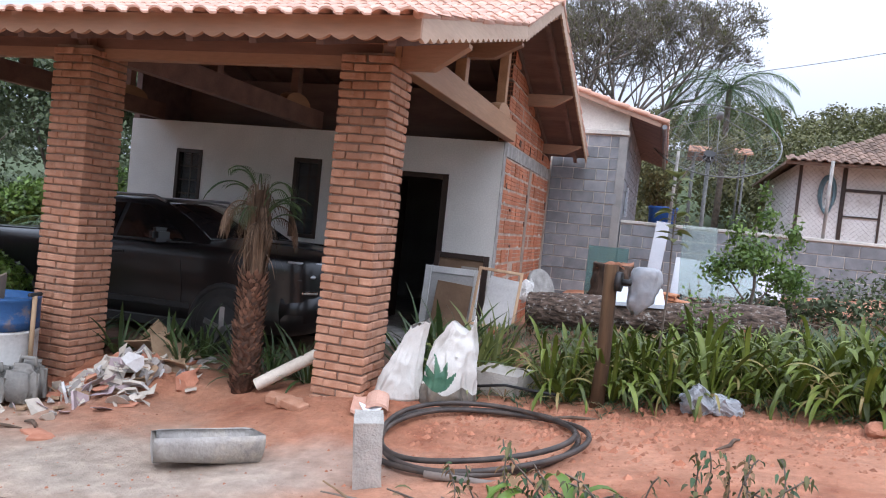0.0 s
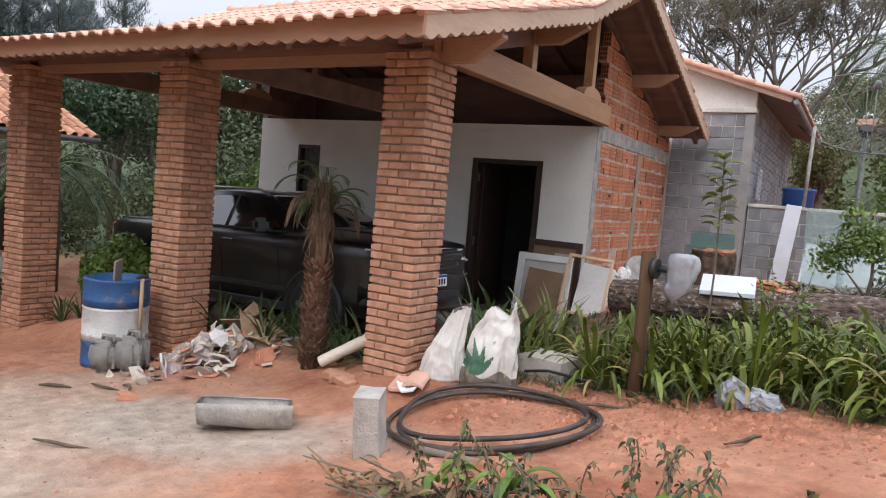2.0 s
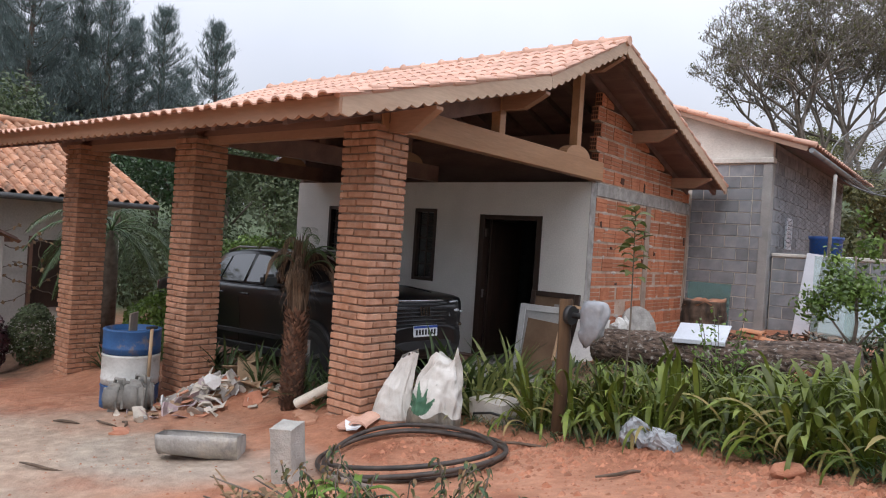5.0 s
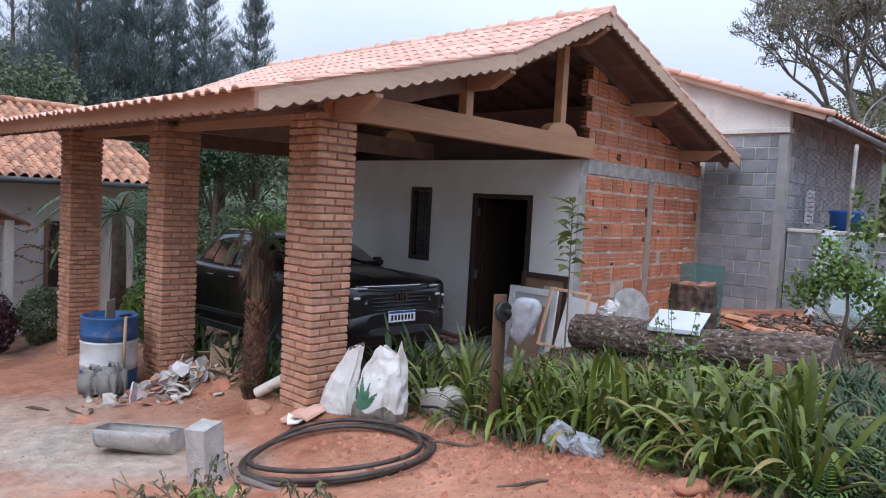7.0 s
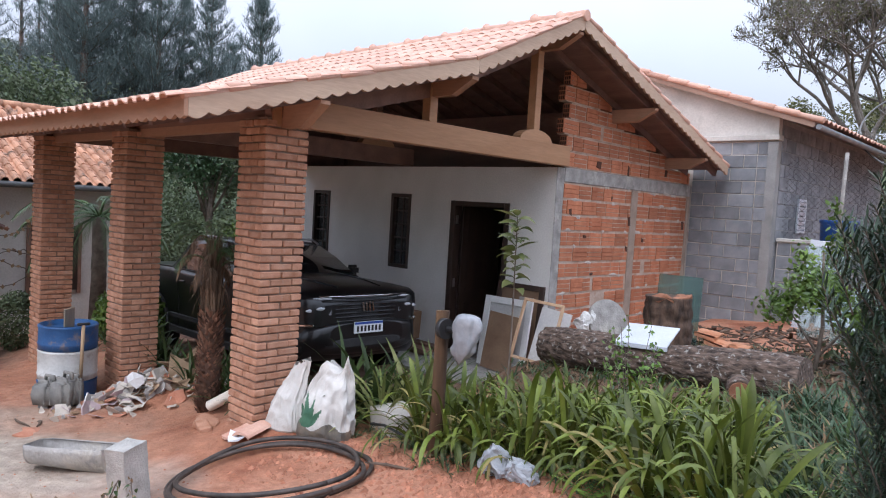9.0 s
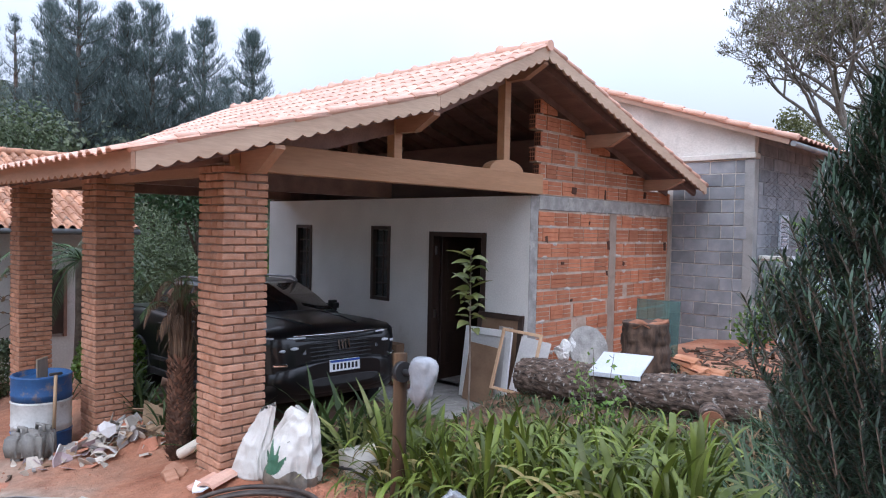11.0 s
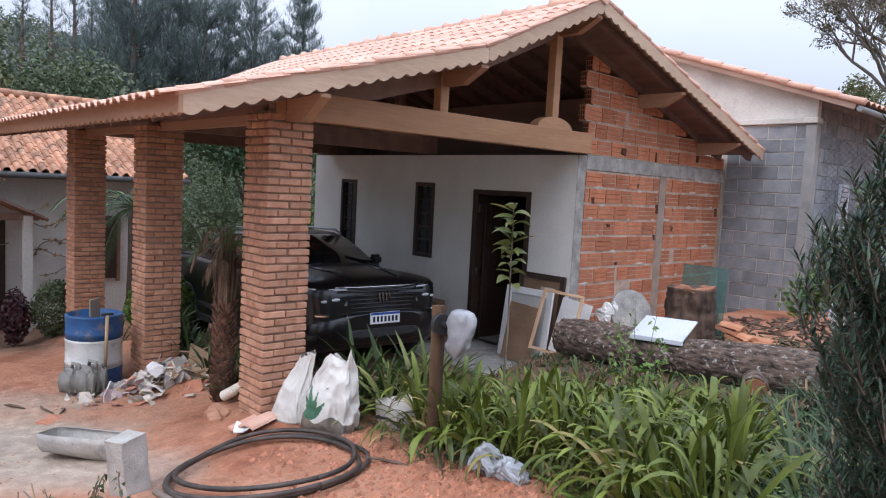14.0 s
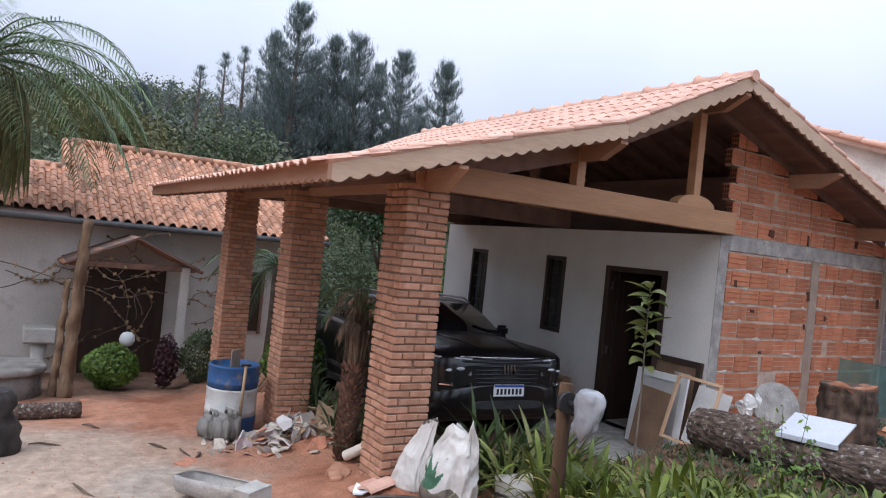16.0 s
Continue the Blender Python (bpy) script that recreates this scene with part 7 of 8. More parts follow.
class Foliage:
    """Collects leaf strips and twig prisms into one mesh."""

    def __init__(self):
        self.v, self.f, self.m = [], [], []

    def strip(self, p, d, length, width, droop=0.0, seg=4, taper=0.6, mi=0, fold=0.15, twist=0.0, late=0.0):
        """A pointed leaf from p along d, bending down by droop over its length."""
        p, d = Vector(p), Vector(d).normalized()
        side = d.cross((0, 0, 1))
        side = side.normalized() if side.length > 1e-3 else Vector((1, 0, 0))
        if twist:
            side = (Matrix.Rotation(twist, 3, d) @ side).normalized()
        k = len(self.v)
        q = p.copy()
        for i in range(seg + 1):
            t = i / seg
            w = width / 2 * (min(1, 0.35 + t * 3) if t < 0.3 else 1) * (1 - max(0, (t - taper) / (1 - taper)) ** 1.5 * 0.97)
            up = side.cross(d) * (-fold * w)
            self.v += [q - side * w, q + up, q + side * w] if fold else [q - side * w, q + side * w]
            q = q + d * (length / seg)
            d = (d + Vector((0, 0, -droop / seg * (1 - late + late * 3 * t * t)))).normalized()
        n = 3 if fold else 2
        for i in range(seg):
            a = k + i * n
            for j in range(n - 1):
                self.f.append((a + j, a + j + 1, a + n + j + 1, a + n + j))
                self.m.append(mi)

    def quad(self, p, n_, s, r, mi=0, ratio=0.55):
        """One small leaf: a kite facing n_."""
        n_ = Vector(n_).normalized()
        u = n_.cross((r.uniform(-1, 1), r.uniform(-1, 1), r.uniform(-1, 1)))
        u = u.normalized() if u.length > 1e-3 else Vector((1, 0, 0))
        w = n_.cross(u)
        k = len(self.v)
        p = Vector(p)
        self.v += [p - u * s, p + w * s * ratio, p + u * s, p - w * s * ratio]
        self.f.append((k, k + 1, k + 2, k + 3))
        self.m.append(mi)

    def stick(self, p, q, r0, r1, n=5, mi=0):
        p, q = Vector(p), Vector(q)
        d = (q - p).normalized()
        s = d.cross((0.3, 0.2, 1))
        s = s.normalized()
        t = d.cross(s)
        k = len(self.v)
        for c, r in ((p, r0), (q, r1)):
            self.v += [c + (s * math.cos(2 * math.pi * i / n) + t * math.sin(2 * math.pi * i / n)) * r for i in range(n)]
        for i in range(n):
            j = (i + 1) % n
            self.f.append((k + i, k + j, k + n + j, k + n + i))
            self.m.append(mi)

    def mesh(self, name, *mats):
        me = bpy.data.meshes.new(name)
        me.from_pydata([tuple(v) for v in self.v], [], self.f)
        for m in mats:
            me.materials.append(m)
        me.polygons.foreach_set("material_index", self.m)
        me.polygons.foreach_set("use_smooth", [True] * len(self.f))
        return me


LEAVES = []
for i in range(18):
    r = random.Random(900 + i)
    fo = Foliage()
    dead = i >= 15
    fo.strip((0.04, 0, 0), (r.uniform(0.15, 1.0), 0, r.uniform(0.85, 1.2)), r.uniform(0.46, 0.74) * (0.85 if dead else 1), r.uniform(0.026, 0.041) * (0.6 if dead else 1), r.uniform(1.6, 5.0) * (1.4 if dead else 1), 13, 0.84, 0, 0.30, r.gauss(0, 0.3), 0.75)
    LEAVES.append(fo.mesh("leaf", L_["agap_old"] if dead else L_["agap"]))
rnd = random.Random(23)


def bed_front(x):
    return float(np.interp(x, (1.2, 1.6, 2.2, 2.6, 3.4, 4.5, 5.5), (-3.55, -3.72, -3.80, -3.70, -3.9, -4.4, -4.8)))


spots = []
tries = 0
while tries < 12000 and len(spots) < 190:
    tries += 1
    x = rnd.uniform(1.28, 5.4)
    y = rnd.uniform(bed_front(x), -2.2)
    if x > 3.8 - 0.38 * (y + 3.6) or x < 1.75 and y > -3.15 + (x - 1.2) * 0.9 or math.hypot(x - 1.76, y + 3.79) < 0.09:
        continue
    if all((x - a) ** 2 + (y - b) ** 2 > 0.029 for a, b in spots):
        spots.append((x, y))
spots.sort(key=lambda p: p[1] - bed_front(p[0]) + 0.15 * abs(p[0] - 2.6))
rest = Foliage()
for i, (x, y) in enumerate(spots):
    s = rnd.uniform(0.8, 1.1) * (1.0 if y < -3.0 else 0.78)
    m = pose(x, y, ground_z(x, y) - 0.01, rnd.gauss(0, 4), rnd.gauss(0, 4), rnd.uniform(0, 360)) @ Matrix.Scale(s, 4)
    if i < 100:
        ob = thing("agapanthus", m, "arching strap-leaved green agapanthus clump in the bed", "plant", "agapanthus bed")
        for k in range(29):
            leaf = part("leaf", LEAVES[rnd.randrange(15) if rnd.random() < 0.82 else rnd.randrange(15, 18)], None, ob)
            leaf.matrix_basis = pose(0, 0, 0, rnd.gauss(0, 7), rnd.gauss(0, 9), k * 137.5 + rnd.uniform(-25, 25)) @ Matrix.Scale(rnd.uniform(0.7, 1.1), 4)
    else:
        for k in range(34):
            me = LEAVES[rnd.randrange(15)]
            mm = m @ pose(0, 0, 0, rnd.gauss(0, 7), rnd.gauss(0, 9), k * 137.5) @ Matrix.Scale(rnd.uniform(0.7, 1.1), 4)
            n0 = len(rest.v)
            rest.v += [mm @ v.co for v in me.vertices]
            rest.f += [tuple(q + n0 for q in p.vertices) for p in me.polygons]
            rest.m += [0] * len(me.polygons)
ob = new("agapanthus_mass", rest.mesh("agapanthus_mass", leaf_mat("agapanthus_leaf_mass", (0.058, 0.088, 0.010), (0.138, 0.166, 0.026), 0.5, 0.5, 0.14)))
tagged(ob, "mass of strap-leaved agapanthus further back in the bed", "plants", "", "stuff")
def leaf_set(n, l0, l1, w0, w1, dr, material, seed):
    out = []
    for i in range(n):
        r = random.Random(seed + i)
        fo = Foliage()
        fo.strip((0.03, 0, 0), (r.uniform(0.3, 1.0), 0, r.uniform(0.7, 1.3)), r.uniform(l0, l1), r.uniform(w0, w1), r.uniform(0.5, 1.4) * dr, 6, 0.66, 0, 0.22, r.gauss(0, 0.25))
        out.append(fo.mesh("leaf", material))
    return out


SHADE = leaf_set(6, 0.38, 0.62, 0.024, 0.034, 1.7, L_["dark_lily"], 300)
SPIKY = leaf_set(6, 0.32, 0.55, 0.016, 0.024, 1.1, L_["yellow_lily"], 400)


def clump(name, x, y, s, meshes, n, label, group):
    ob = thing(name, pose(x, y, ground_z(x, y) - 0.02, 0, 0, rnd.uniform(0, 360)), label, "plant", group)
    for k in range(n):
        leaf = part("leaf", rnd.choice(meshes), None, ob)
        leaf.matrix_basis = pose(0, 0, 0, rnd.gauss(0, 7), rnd.gauss(0, 12), k * 137.5) @ Matrix.Scale(s * rnd.uniform(0.7, 1.1), 4)


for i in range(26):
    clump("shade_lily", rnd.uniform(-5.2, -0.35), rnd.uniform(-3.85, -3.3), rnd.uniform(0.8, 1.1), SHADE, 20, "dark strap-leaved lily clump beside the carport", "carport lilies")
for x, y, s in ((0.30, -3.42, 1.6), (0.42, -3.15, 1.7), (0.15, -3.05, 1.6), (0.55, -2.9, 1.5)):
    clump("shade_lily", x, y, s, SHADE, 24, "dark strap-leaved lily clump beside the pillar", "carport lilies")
for x, y, s in ((0.72, -3.35, 1.5), (0.85, -3.05, 1.7), (0.70, -2.75, 1.5), (0.50, -2.5, 1.3), (0.62, -3.12, 1.4)):
    clump("spiky_plant", x, y, s, SPIKY, 34, "narrow-leaved yellowish green clump by the pillar", "clumps by the pillar")
for i in range(30):
    x, y = rnd.uniform(3.85, 5.2), rnd.uniform(-4.25, -2.3)
    if math.hypot(x - 4.84, y + 4.27) > 0.3:
        clump("wild_tussock", x, y, rnd.uniform(0.7, 1.0), SHADE if i % 3 else SPIKY, 20, "dark narrow-leaved tussock beside the conifer shrub", "tussocks by the shrub")
# low weeds and ferns along the bed edge
fo = Foliage()
for i in range(520):
    x = rnd.uniform(0.8, 5.4)
    y = bed_front(x) + rnd.gauss(0.05, 0.12) if i < 360 else rnd.uniform(-3.6, -1.2)
    z = ground_z(x, y)
    for j in range(7):
        a = rnd.uniform(0, 6.28)
        fo.strip((x, y, z), (math.cos(a), math.sin(a), rnd.uniform(0.3, 1.5)), rnd.uniform(0.06, 0.2), rnd.uniform(0.006, 0.014), rnd.uniform(0.5, 2), 3, 0.5, 0 if rnd.random() < 0.7 else 1, 0)
for i in range(1100):
    x, y = rnd.uniform(3.3, 5.5), rnd.uniform(-4.5, -1.3)
    if x < 3.8 - 0.38 * (y + 3.6) - 0.15 or y < bed_front(x) + 0.05:
        continue
    z = ground_z(x, y)
    for j in range(8):
        a = rnd.uniform(0, 6.28)
        fo.strip((x + rnd.gauss(0, 0.05), y + rnd.gauss(0, 0.05), z), (math.cos(a), math.sin(a), rnd.uniform(0.5, 2.2)), rnd.uniform(0.1, 0.34), rnd.uniform(0.008, 0.022), rnd.uniform(0.5, 2), 3, 0.4, 0 if rnd.random() < 0.8 else 1, 0)
for i in range(1500):
    x, y = rnd.uniform(0.5, 6.0), rnd.uniform(-2.4, 0.9)
    if x < 0.9 and y > -1.2:
        continue
    z = ground_z(x, y)
    for j in range(6):
        a = rnd.uniform(0, 6.28)
        fo.strip((x + rnd.gauss(0, 0.03), y + rnd.gauss(0, 0.03), z), (math.cos(a), math.sin(a), rnd.uniform(0.5, 1.6)), rnd.uniform(0.05, 0.16), rnd.uniform(0.008, 0.02), rnd.uniform(0.5, 2), 2, 0.4, 0 if rnd.random() < 0.75 else 1, 0)
ob = new("bed_weeds", fo.mesh("bed_weeds", L_["dark"], L_["dry"]))
tagged(ob, "low weeds and dry stalks along the bed", "weeds", "", "stuff")
for x, y, s in ((3.12, -3.98, 0.75), (3.62, -4.06, 0.8), (4.05, -4.3, 1.0), (4.35, -3.9, 1.1), (3.95, -3.5, 1.1)):
    fo = Foliage()
    for i in range(6):
        a = i * 1.05
        p = Vector((0, 0, 0.02))
        d = Vector((math.cos(a), math.sin(a), 1.1)).normalized()
        for k in range(16):
            p = p + d * 0.022
            d = (d + Vector((0, 0, -0.05))).normalized()
            sd = d.cross((0, 0, 1)).normalized()
            for sg in (-1, 1):
                fo.strip(p, sd * sg + d * 0.4, 0.085 * (1 - k / 17), 0.014, 0.3, 2, 0.5, 0, 0)
    ob = new("fern", fo.mesh("fronds", L_["bright"]))
    ob.matrix_world = pose(x, y, ground_z(x, y), 0, 0, 40) @ Matrix.Scale(s, 4)
    tagged(ob, "small bright green fern at the bed edge", "fern", "ferns")

# dry fan palm in front of the truck
palm = thing("dry_palm", pose(-0.98, -4.03, ground_z(-0.98, -4.03) - 0.05), "shaggy half-dead palm with hanging brown fronds", "palm")
bm = bmesh.new()
tube(bm, [(0, 0, 0), (0.01, 0, 0.45), (-0.01, 0.01, 0.95), (0.0, 0.0, 1.25), (0.0, 0.0, 1.66)], [0.095, 0.10, 0.095, 0.06, 0.045], 14)
part("trunk", bm, mat("fibrous_palm_trunk", (0.05, 0.028, 0.02), (0.13, 0.07, 0.045), 14, 0.95, 0.9, 50), palm)
L_["old_base"] = leaf_mat("old_leaf_base", (0.12, 0.06, 0.04), (0.25, 0.14, 0.09), 0.9, 0.5, 0.05)
r = random.Random(3)
fo = Foliage()
for i in range(560):
    z = 0.03 + 0.97 * i / 560
    a = i * 2.39996 + r.gauss(0, 0.15)
    rad = 0.088
    fo.strip((rad * math.cos(a), rad * math.sin(a), z), (math.cos(a) * 0.8, math.sin(a) * 0.8, r.uniform(0.6, 1.3)), r.uniform(0.04, 0.085), r.uniform(0.03, 0.05), -0.3, 2, 0.3, 0, 0.4, r.gauss(0, 0.3))
part("leaf_base", fo.mesh("leaf_base", L_["old_base"]), None, palm, "rough reddish brown leaf bases")
fo = Foliage()
for i in range(420):
    a, z = r.uniform(0, 6.28), r.uniform(0.92, 1.40)
    rad = 0.085 - 0.05 * (z - 0.92) / 0.48
    fo.strip((rad * math.cos(a), rad * math.sin(a), z), (math.cos(a) * r.uniform(0.0, 0.14), math.sin(a) * r.uniform(0.0, 0.14), 1), r.uniform(0.2, 0.42), r.uniform(0.008, 0.022), r.uniform(-0.1, 0.25), 4, 0.6, 0, 0.2, r.gauss(0, 0.5))
for i in range(70):
    a, z = r.uniform(0, 6.28), r.uniform(1.15, 1.62)
    fo.strip((0.06 * math.cos(a), 0.06 * math.sin(a), z), (math.cos(a), math.sin(a), r.uniform(-1.2, 0.3)), r.uniform(0.12, 0.34), 0.006, 2.2, 5, 0.6, 0, 0)
part("leaf_sheath", fo.mesh("leaf_sheath", L_["thatch"]), None, palm, "pale brown fibrous leaf sheaths")
for i in range(27):
    fo = Foliage()
    a = i * 2.4 + r.uniform(-0.2, 0.2)
    green = r.random() < 0.45
    up = r.uniform(0.9, 2.6) if green else r.uniform(0.5, 2.2)
    p, d = Vector((0.04 * math.cos(a), 0.04 * math.sin(a), 1.50 + r.uniform(-0.2, 0.14))), Vector((math.cos(a) * 0.6, math.sin(a) * 0.6, up)).normalized()
    L = r.uniform(0.30, 0.50)
    for k in range(22):
        q = p + d * (L / 22)
        fo.stick(p, q, 0.006, 0.0045, 4)
        sd = d.cross((0, 0, 1))
        sd = sd.normalized() if sd.length > 1e-3 else Vector((1, 0, 0))
        if k > 4:
            for sg in (-1, 1):
                fo.strip(q, sd * sg * 0.8 + d * 0.9 + Vector((0, 0, 0.1 if green else -0.5)), 0.10 * math.sin(math.pi * (k - 2) / 22) + 0.04, 0.0065, 1.0 if green else 2.2, 4, 0.4, 0, 0)
        p = q
        d = (d + Vector((0, 0, -0.115 if green else -0.19))).normalized()
    part("frond", fo.mesh("frond", L_["palm"] if green else L_["thatch"]), None, palm, "green frond" if green else "hanging brown frond")


def leafy(name, m, label, category, mat_leaf, blobs, n, size, seed, trunk=None, ratio=0.5, group="", hollow=0.55):
    """A shrub or tree crown: kites of the given size spread through blobs (x, y, z, rx, ry, rz), thickest near their skin."""
    ob = thing(name, m, label, category, group)
    r = random.Random(seed)
    fo = Foliage()
    total = sum(b[3] * b[4] * b[5] for b in blobs)
    for b in blobs:
        for i in range(int(n * b[3] * b[4] * b[5] / total)):
            v = Vector((r.gauss(0, 1), r.gauss(0, 1), r.gauss(0, 1))).normalized()
            k = hollow + (1 - hollow) * r.random()
            p = Vector((b[0] + v.x * b[3] * k, b[1] + v.y * b[4] * k, b[2] + v.z * b[5] * k))
            p += noise.noise_vector(p * 2.3) * 0.16 * max(b[3], b[5])
            fo.quad(p, v + Vector((r.gauss(0, 0.7), r.gauss(0, 0.7), r.gauss(0.3, 0.7))), size * r.uniform(0.6, 1.25), r, 0, ratio)
    part("crown", fo.mesh("crown", mat_leaf), None, ob)
    if trunk:
        bm = bmesh.new()
        for pts, r0 in trunk:
            tube(bm, pts, [r0 * (1 - 0.6 * i / (len(pts) - 1)) for i in range(len(pts))], 7)
        part("trunk", bm, twig_m, ob)
    return ob


# narrow-leaved conifer shrub near the path
def podocarpus(x, y, h, rad, seed):
    ob = thing("podocarpus_shrub", pose(x, y, ground_z(x, y) - 0.05), "dense dark green needle-leaved podocarpus shrub", "shrub")
    r = random.Random(seed)
    bm = bmesh.new()
    tube(bm, [(0, 0, 0), (0.03, 0, h * 0.5), (0, 0.03, h * 0.9)], [0.045, 0.03, 0.01], 8)
    part("trunk", bm, twig_m, ob)
    fo = Foliage()
    for i in range(2300):
        t = r.random() ** 0.85
        z = 0.03 * h + t * 0.90 * h
        a = r.uniform(0, 6.283)
        reach = rad * min(1.0, 0.72 + 0.6 * t, 0.16 + 2.0 * (1 - t)) * r.uniform(0.5, 1.0) * (1 + 0.18 * noise.noise((math.cos(a) * 1.5, math.sin(a) * 1.5, z * 2.2)))
        p1 = Vector((reach * math.cos(a), reach * math.sin(a), z + 0.1))
        d = Vector((math.cos(a) * r.uniform(0.2, 0.9), math.sin(a) * r.uniform(0.2, 0.9), 1)).normalized()
        p0 = p1 - d * 0.15
        fo.stick(p0, p1, 0.004, 0.003, 3, 1)
        for k in range(22):
            q = p0.lerp(p1, 0.1 + 0.9 * k / 22)
            b = k * 2.4 + r.gauss(0, 0.3)
            u = d.orthogonal().normalized()
            w_ = d.cross(u)
            v = u * math.cos(b) + w_ * math.sin(b) + d * (0.35 + 0.9 * k / 22)
            fo.strip(q, v, r.uniform(0.045, 0.08), 0.009, 0.2, 2, 0.5, 0, 0)
    part("crown", fo.mesh("crown", L_["podo"], twig_m), None, ob)


podocarpus(4.84, -4.27, 2.3, 0.56, 2)
leafy("garden_bush", pose(3.10, -0.05, 0.65), "loose bright green garden bush behind the log", "bush", L_["citrus"], ((0, 0, 0.85, 0.38, 0.38, 0.3), (0.38, 0.1, 0.6, 0.34, 0.34, 0.28), (-0.34, 0.05, 0.66, 0.28, 0.28, 0.22), (0.12, 0.1, 1.3, 0.17, 0.17, 0.28), (0.42, 0.1, 1.12, 0.18, 0.18, 0.26), (-0.2, 0.1, 1.15, 0.14, 0.14, 0.2), (0.05, 0.0, 1.62, 0.1, 0.1, 0.16)), 3000, 0.034, 4, [([(0, 0, -0.1), (0.05, 0, 0.5), (0.0, 0.0, 1.2)], 0.025), ([(0.02, 0, 0.2), (0.3, 0.1, 0.6)], 0.015), ([(0.02, 0, 0.25), (-0.3, 0.05, 0.65)], 0.015)], 0.5, "", 0.2)
leafy("scrub_bush", pose(4.1, 0.4, 0.7), "tangled olive scrub behind the log", "bush", L_["wood"], ((0, 0, 0.3, 0.7, 0.6, 0.4), (0.9, 0.3, 0.4, 0.8, 0.6, 0.5), (-0.7, 0.2, 0.2, 0.5, 0.4, 0.3)), 3200, 0.04, 5, None, 0.45, "", 0.2)
# slender sapling in the bed
sap = thing("sapling", pose(2.14, -3.52, ground_z(2.14, -3.52)), "slender young tree with pale yellow-green leaves", "tree")
fo = Foliage()
r = random.Random(9)
fo.stick((0, 0, 0), (0.02, 0.0, 0.8), 0.009, 0.007, 6)
fo.stick((0.02, 0, 0.8), (0.0, 0.01, 1.66), 0.007, 0.003, 6)
part("stem", fo.mesh("stem", twig_m), None, sap)
fo = Foliage()
for i in range(34):
    z = 1.12 + 0.54 * (i / 34) ** 0.9
    a = i * 2.4 + r.gauss(0, 0.4)
    side = Vector((math.cos(a), math.sin(a), r.uniform(0.1, 0.9)))
    q = Vector((0.01, 0, z)) + side.normalized() * r.uniform(0.02, 0.11) * (1.7 - z)
    fo.stick((0.01, 0, z), q, 0.003, 0.002, 4)
    fo.strip(q, side, r.uniform(0.09, 0.17), r.uniform(0.05, 0.075), r.uniform(0.6, 2.0), 6, 0.35, 0, 0.35, r.gauss(0, 0.5))
part("leaves", fo.mesh("leaves", L_["yellow_lily"]), None, sap)
weed = thing("yellow_shrublet", pose(2.55, -2.55, ground_z(2.55, -2.55)), "thin yellow-green shrublet among the agapanthus", "shrub")
fo = Foliage()
for i in range(14):
    a = r.uniform(0, 6.28)
    p, q = Vector((0, 0, 0)), Vector((0.22 * math.cos(a), 0.22 * math.sin(a), r.uniform(0.5, 0.95)))
    fo.stick(p, q, 0.005, 0.002, 4, 1)
    for k in range(22):
        fo.quad(p.lerp(q, 0.35 + 0.65 * k / 22) + Vector((r.gauss(0, 0.03), r.gauss(0, 0.03), r.gauss(0, 0.02))), (r.gauss(0, 1), r.gauss(0, 1), 1), 0.024, r)
part("leaves", fo.mesh("leaves", L_["bright"], twig_m), None, weed)

# cut branches and wilting leaves on the bank before the yard
fo = Foliage()
r = random.Random(31)
for i in range(90):
    x, y = r.uniform(1.0, 3.1), r.gauss(-6.08, 0.13)
    z = ground_z(x, y) + r.uniform(0.0, 0.10)
    a = r.uniform(0, 6.28)
    l = r.uniform(0.15, 0.4)
    q = Vector((x + l * math.cos(a), y + l * math.sin(a) * 0.5, z + r.uniform(-0.02, 0.12)))
    fo.stick((x, y, z), q, 0.008, 0.004, 5, 1 if r.random() < 0.6 else 2)
for i in range(420):
    x, y = r.uniform(1.0, 3.1), r.gauss(-6.1, 0.12)
    z = ground_z(x, y) + abs(r.gauss(0, 0.07)) + 0.01
    a = r.uniform(0, 6.28)
    fo.strip((x, y, z), (math.cos(a), math.sin(a), r.uniform(-0.3, 0.7)), r.uniform(0.06, 0.13), r.uniform(0.022, 0.05), 1.6, 4, 0.35, 0 if r.random() < 0.4 else 2, 0.4)
for i in range(38):
    x, y = r.choice((r.uniform(1.25, 2.2), r.uniform(1.25, 2.2), r.uniform(2.3, 2.95))), r.gauss(-6.02, 0.10)
    p = Vector((x, y, ground_z(x, y)))
    d = Vector((r.gauss(0.25, 0.55), r.gauss(0, 0.25), 1)).normalized()
    tall = r.randint(7, 15)
    for k in range(tall):
        q = p + d * 0.03
        fo.stick(p, q, 0.0042, 0.0032, 4, 1)
        if k > 1:
            for s in range(r.randint(1, 4)):
                a = r.uniform(0, 6.28)
                fo.strip(q + Vector((r.gauss(0, 0.012), r.gauss(0, 0.012), 0)), (math.cos(a), math.sin(a), r.uniform(-1.0, 0.2)), r.uniform(0.025, 0.06), r.uniform(0.012, 0.024), 2.6, 4, 0.35, r.choice((0, 2, 4)), 0.5, r.gauss(0, 0.6))
        p, d = q, (d + Vector((r.gauss(0, 0.16), r.gauss(0, 0.16), -0.04))).normalized()
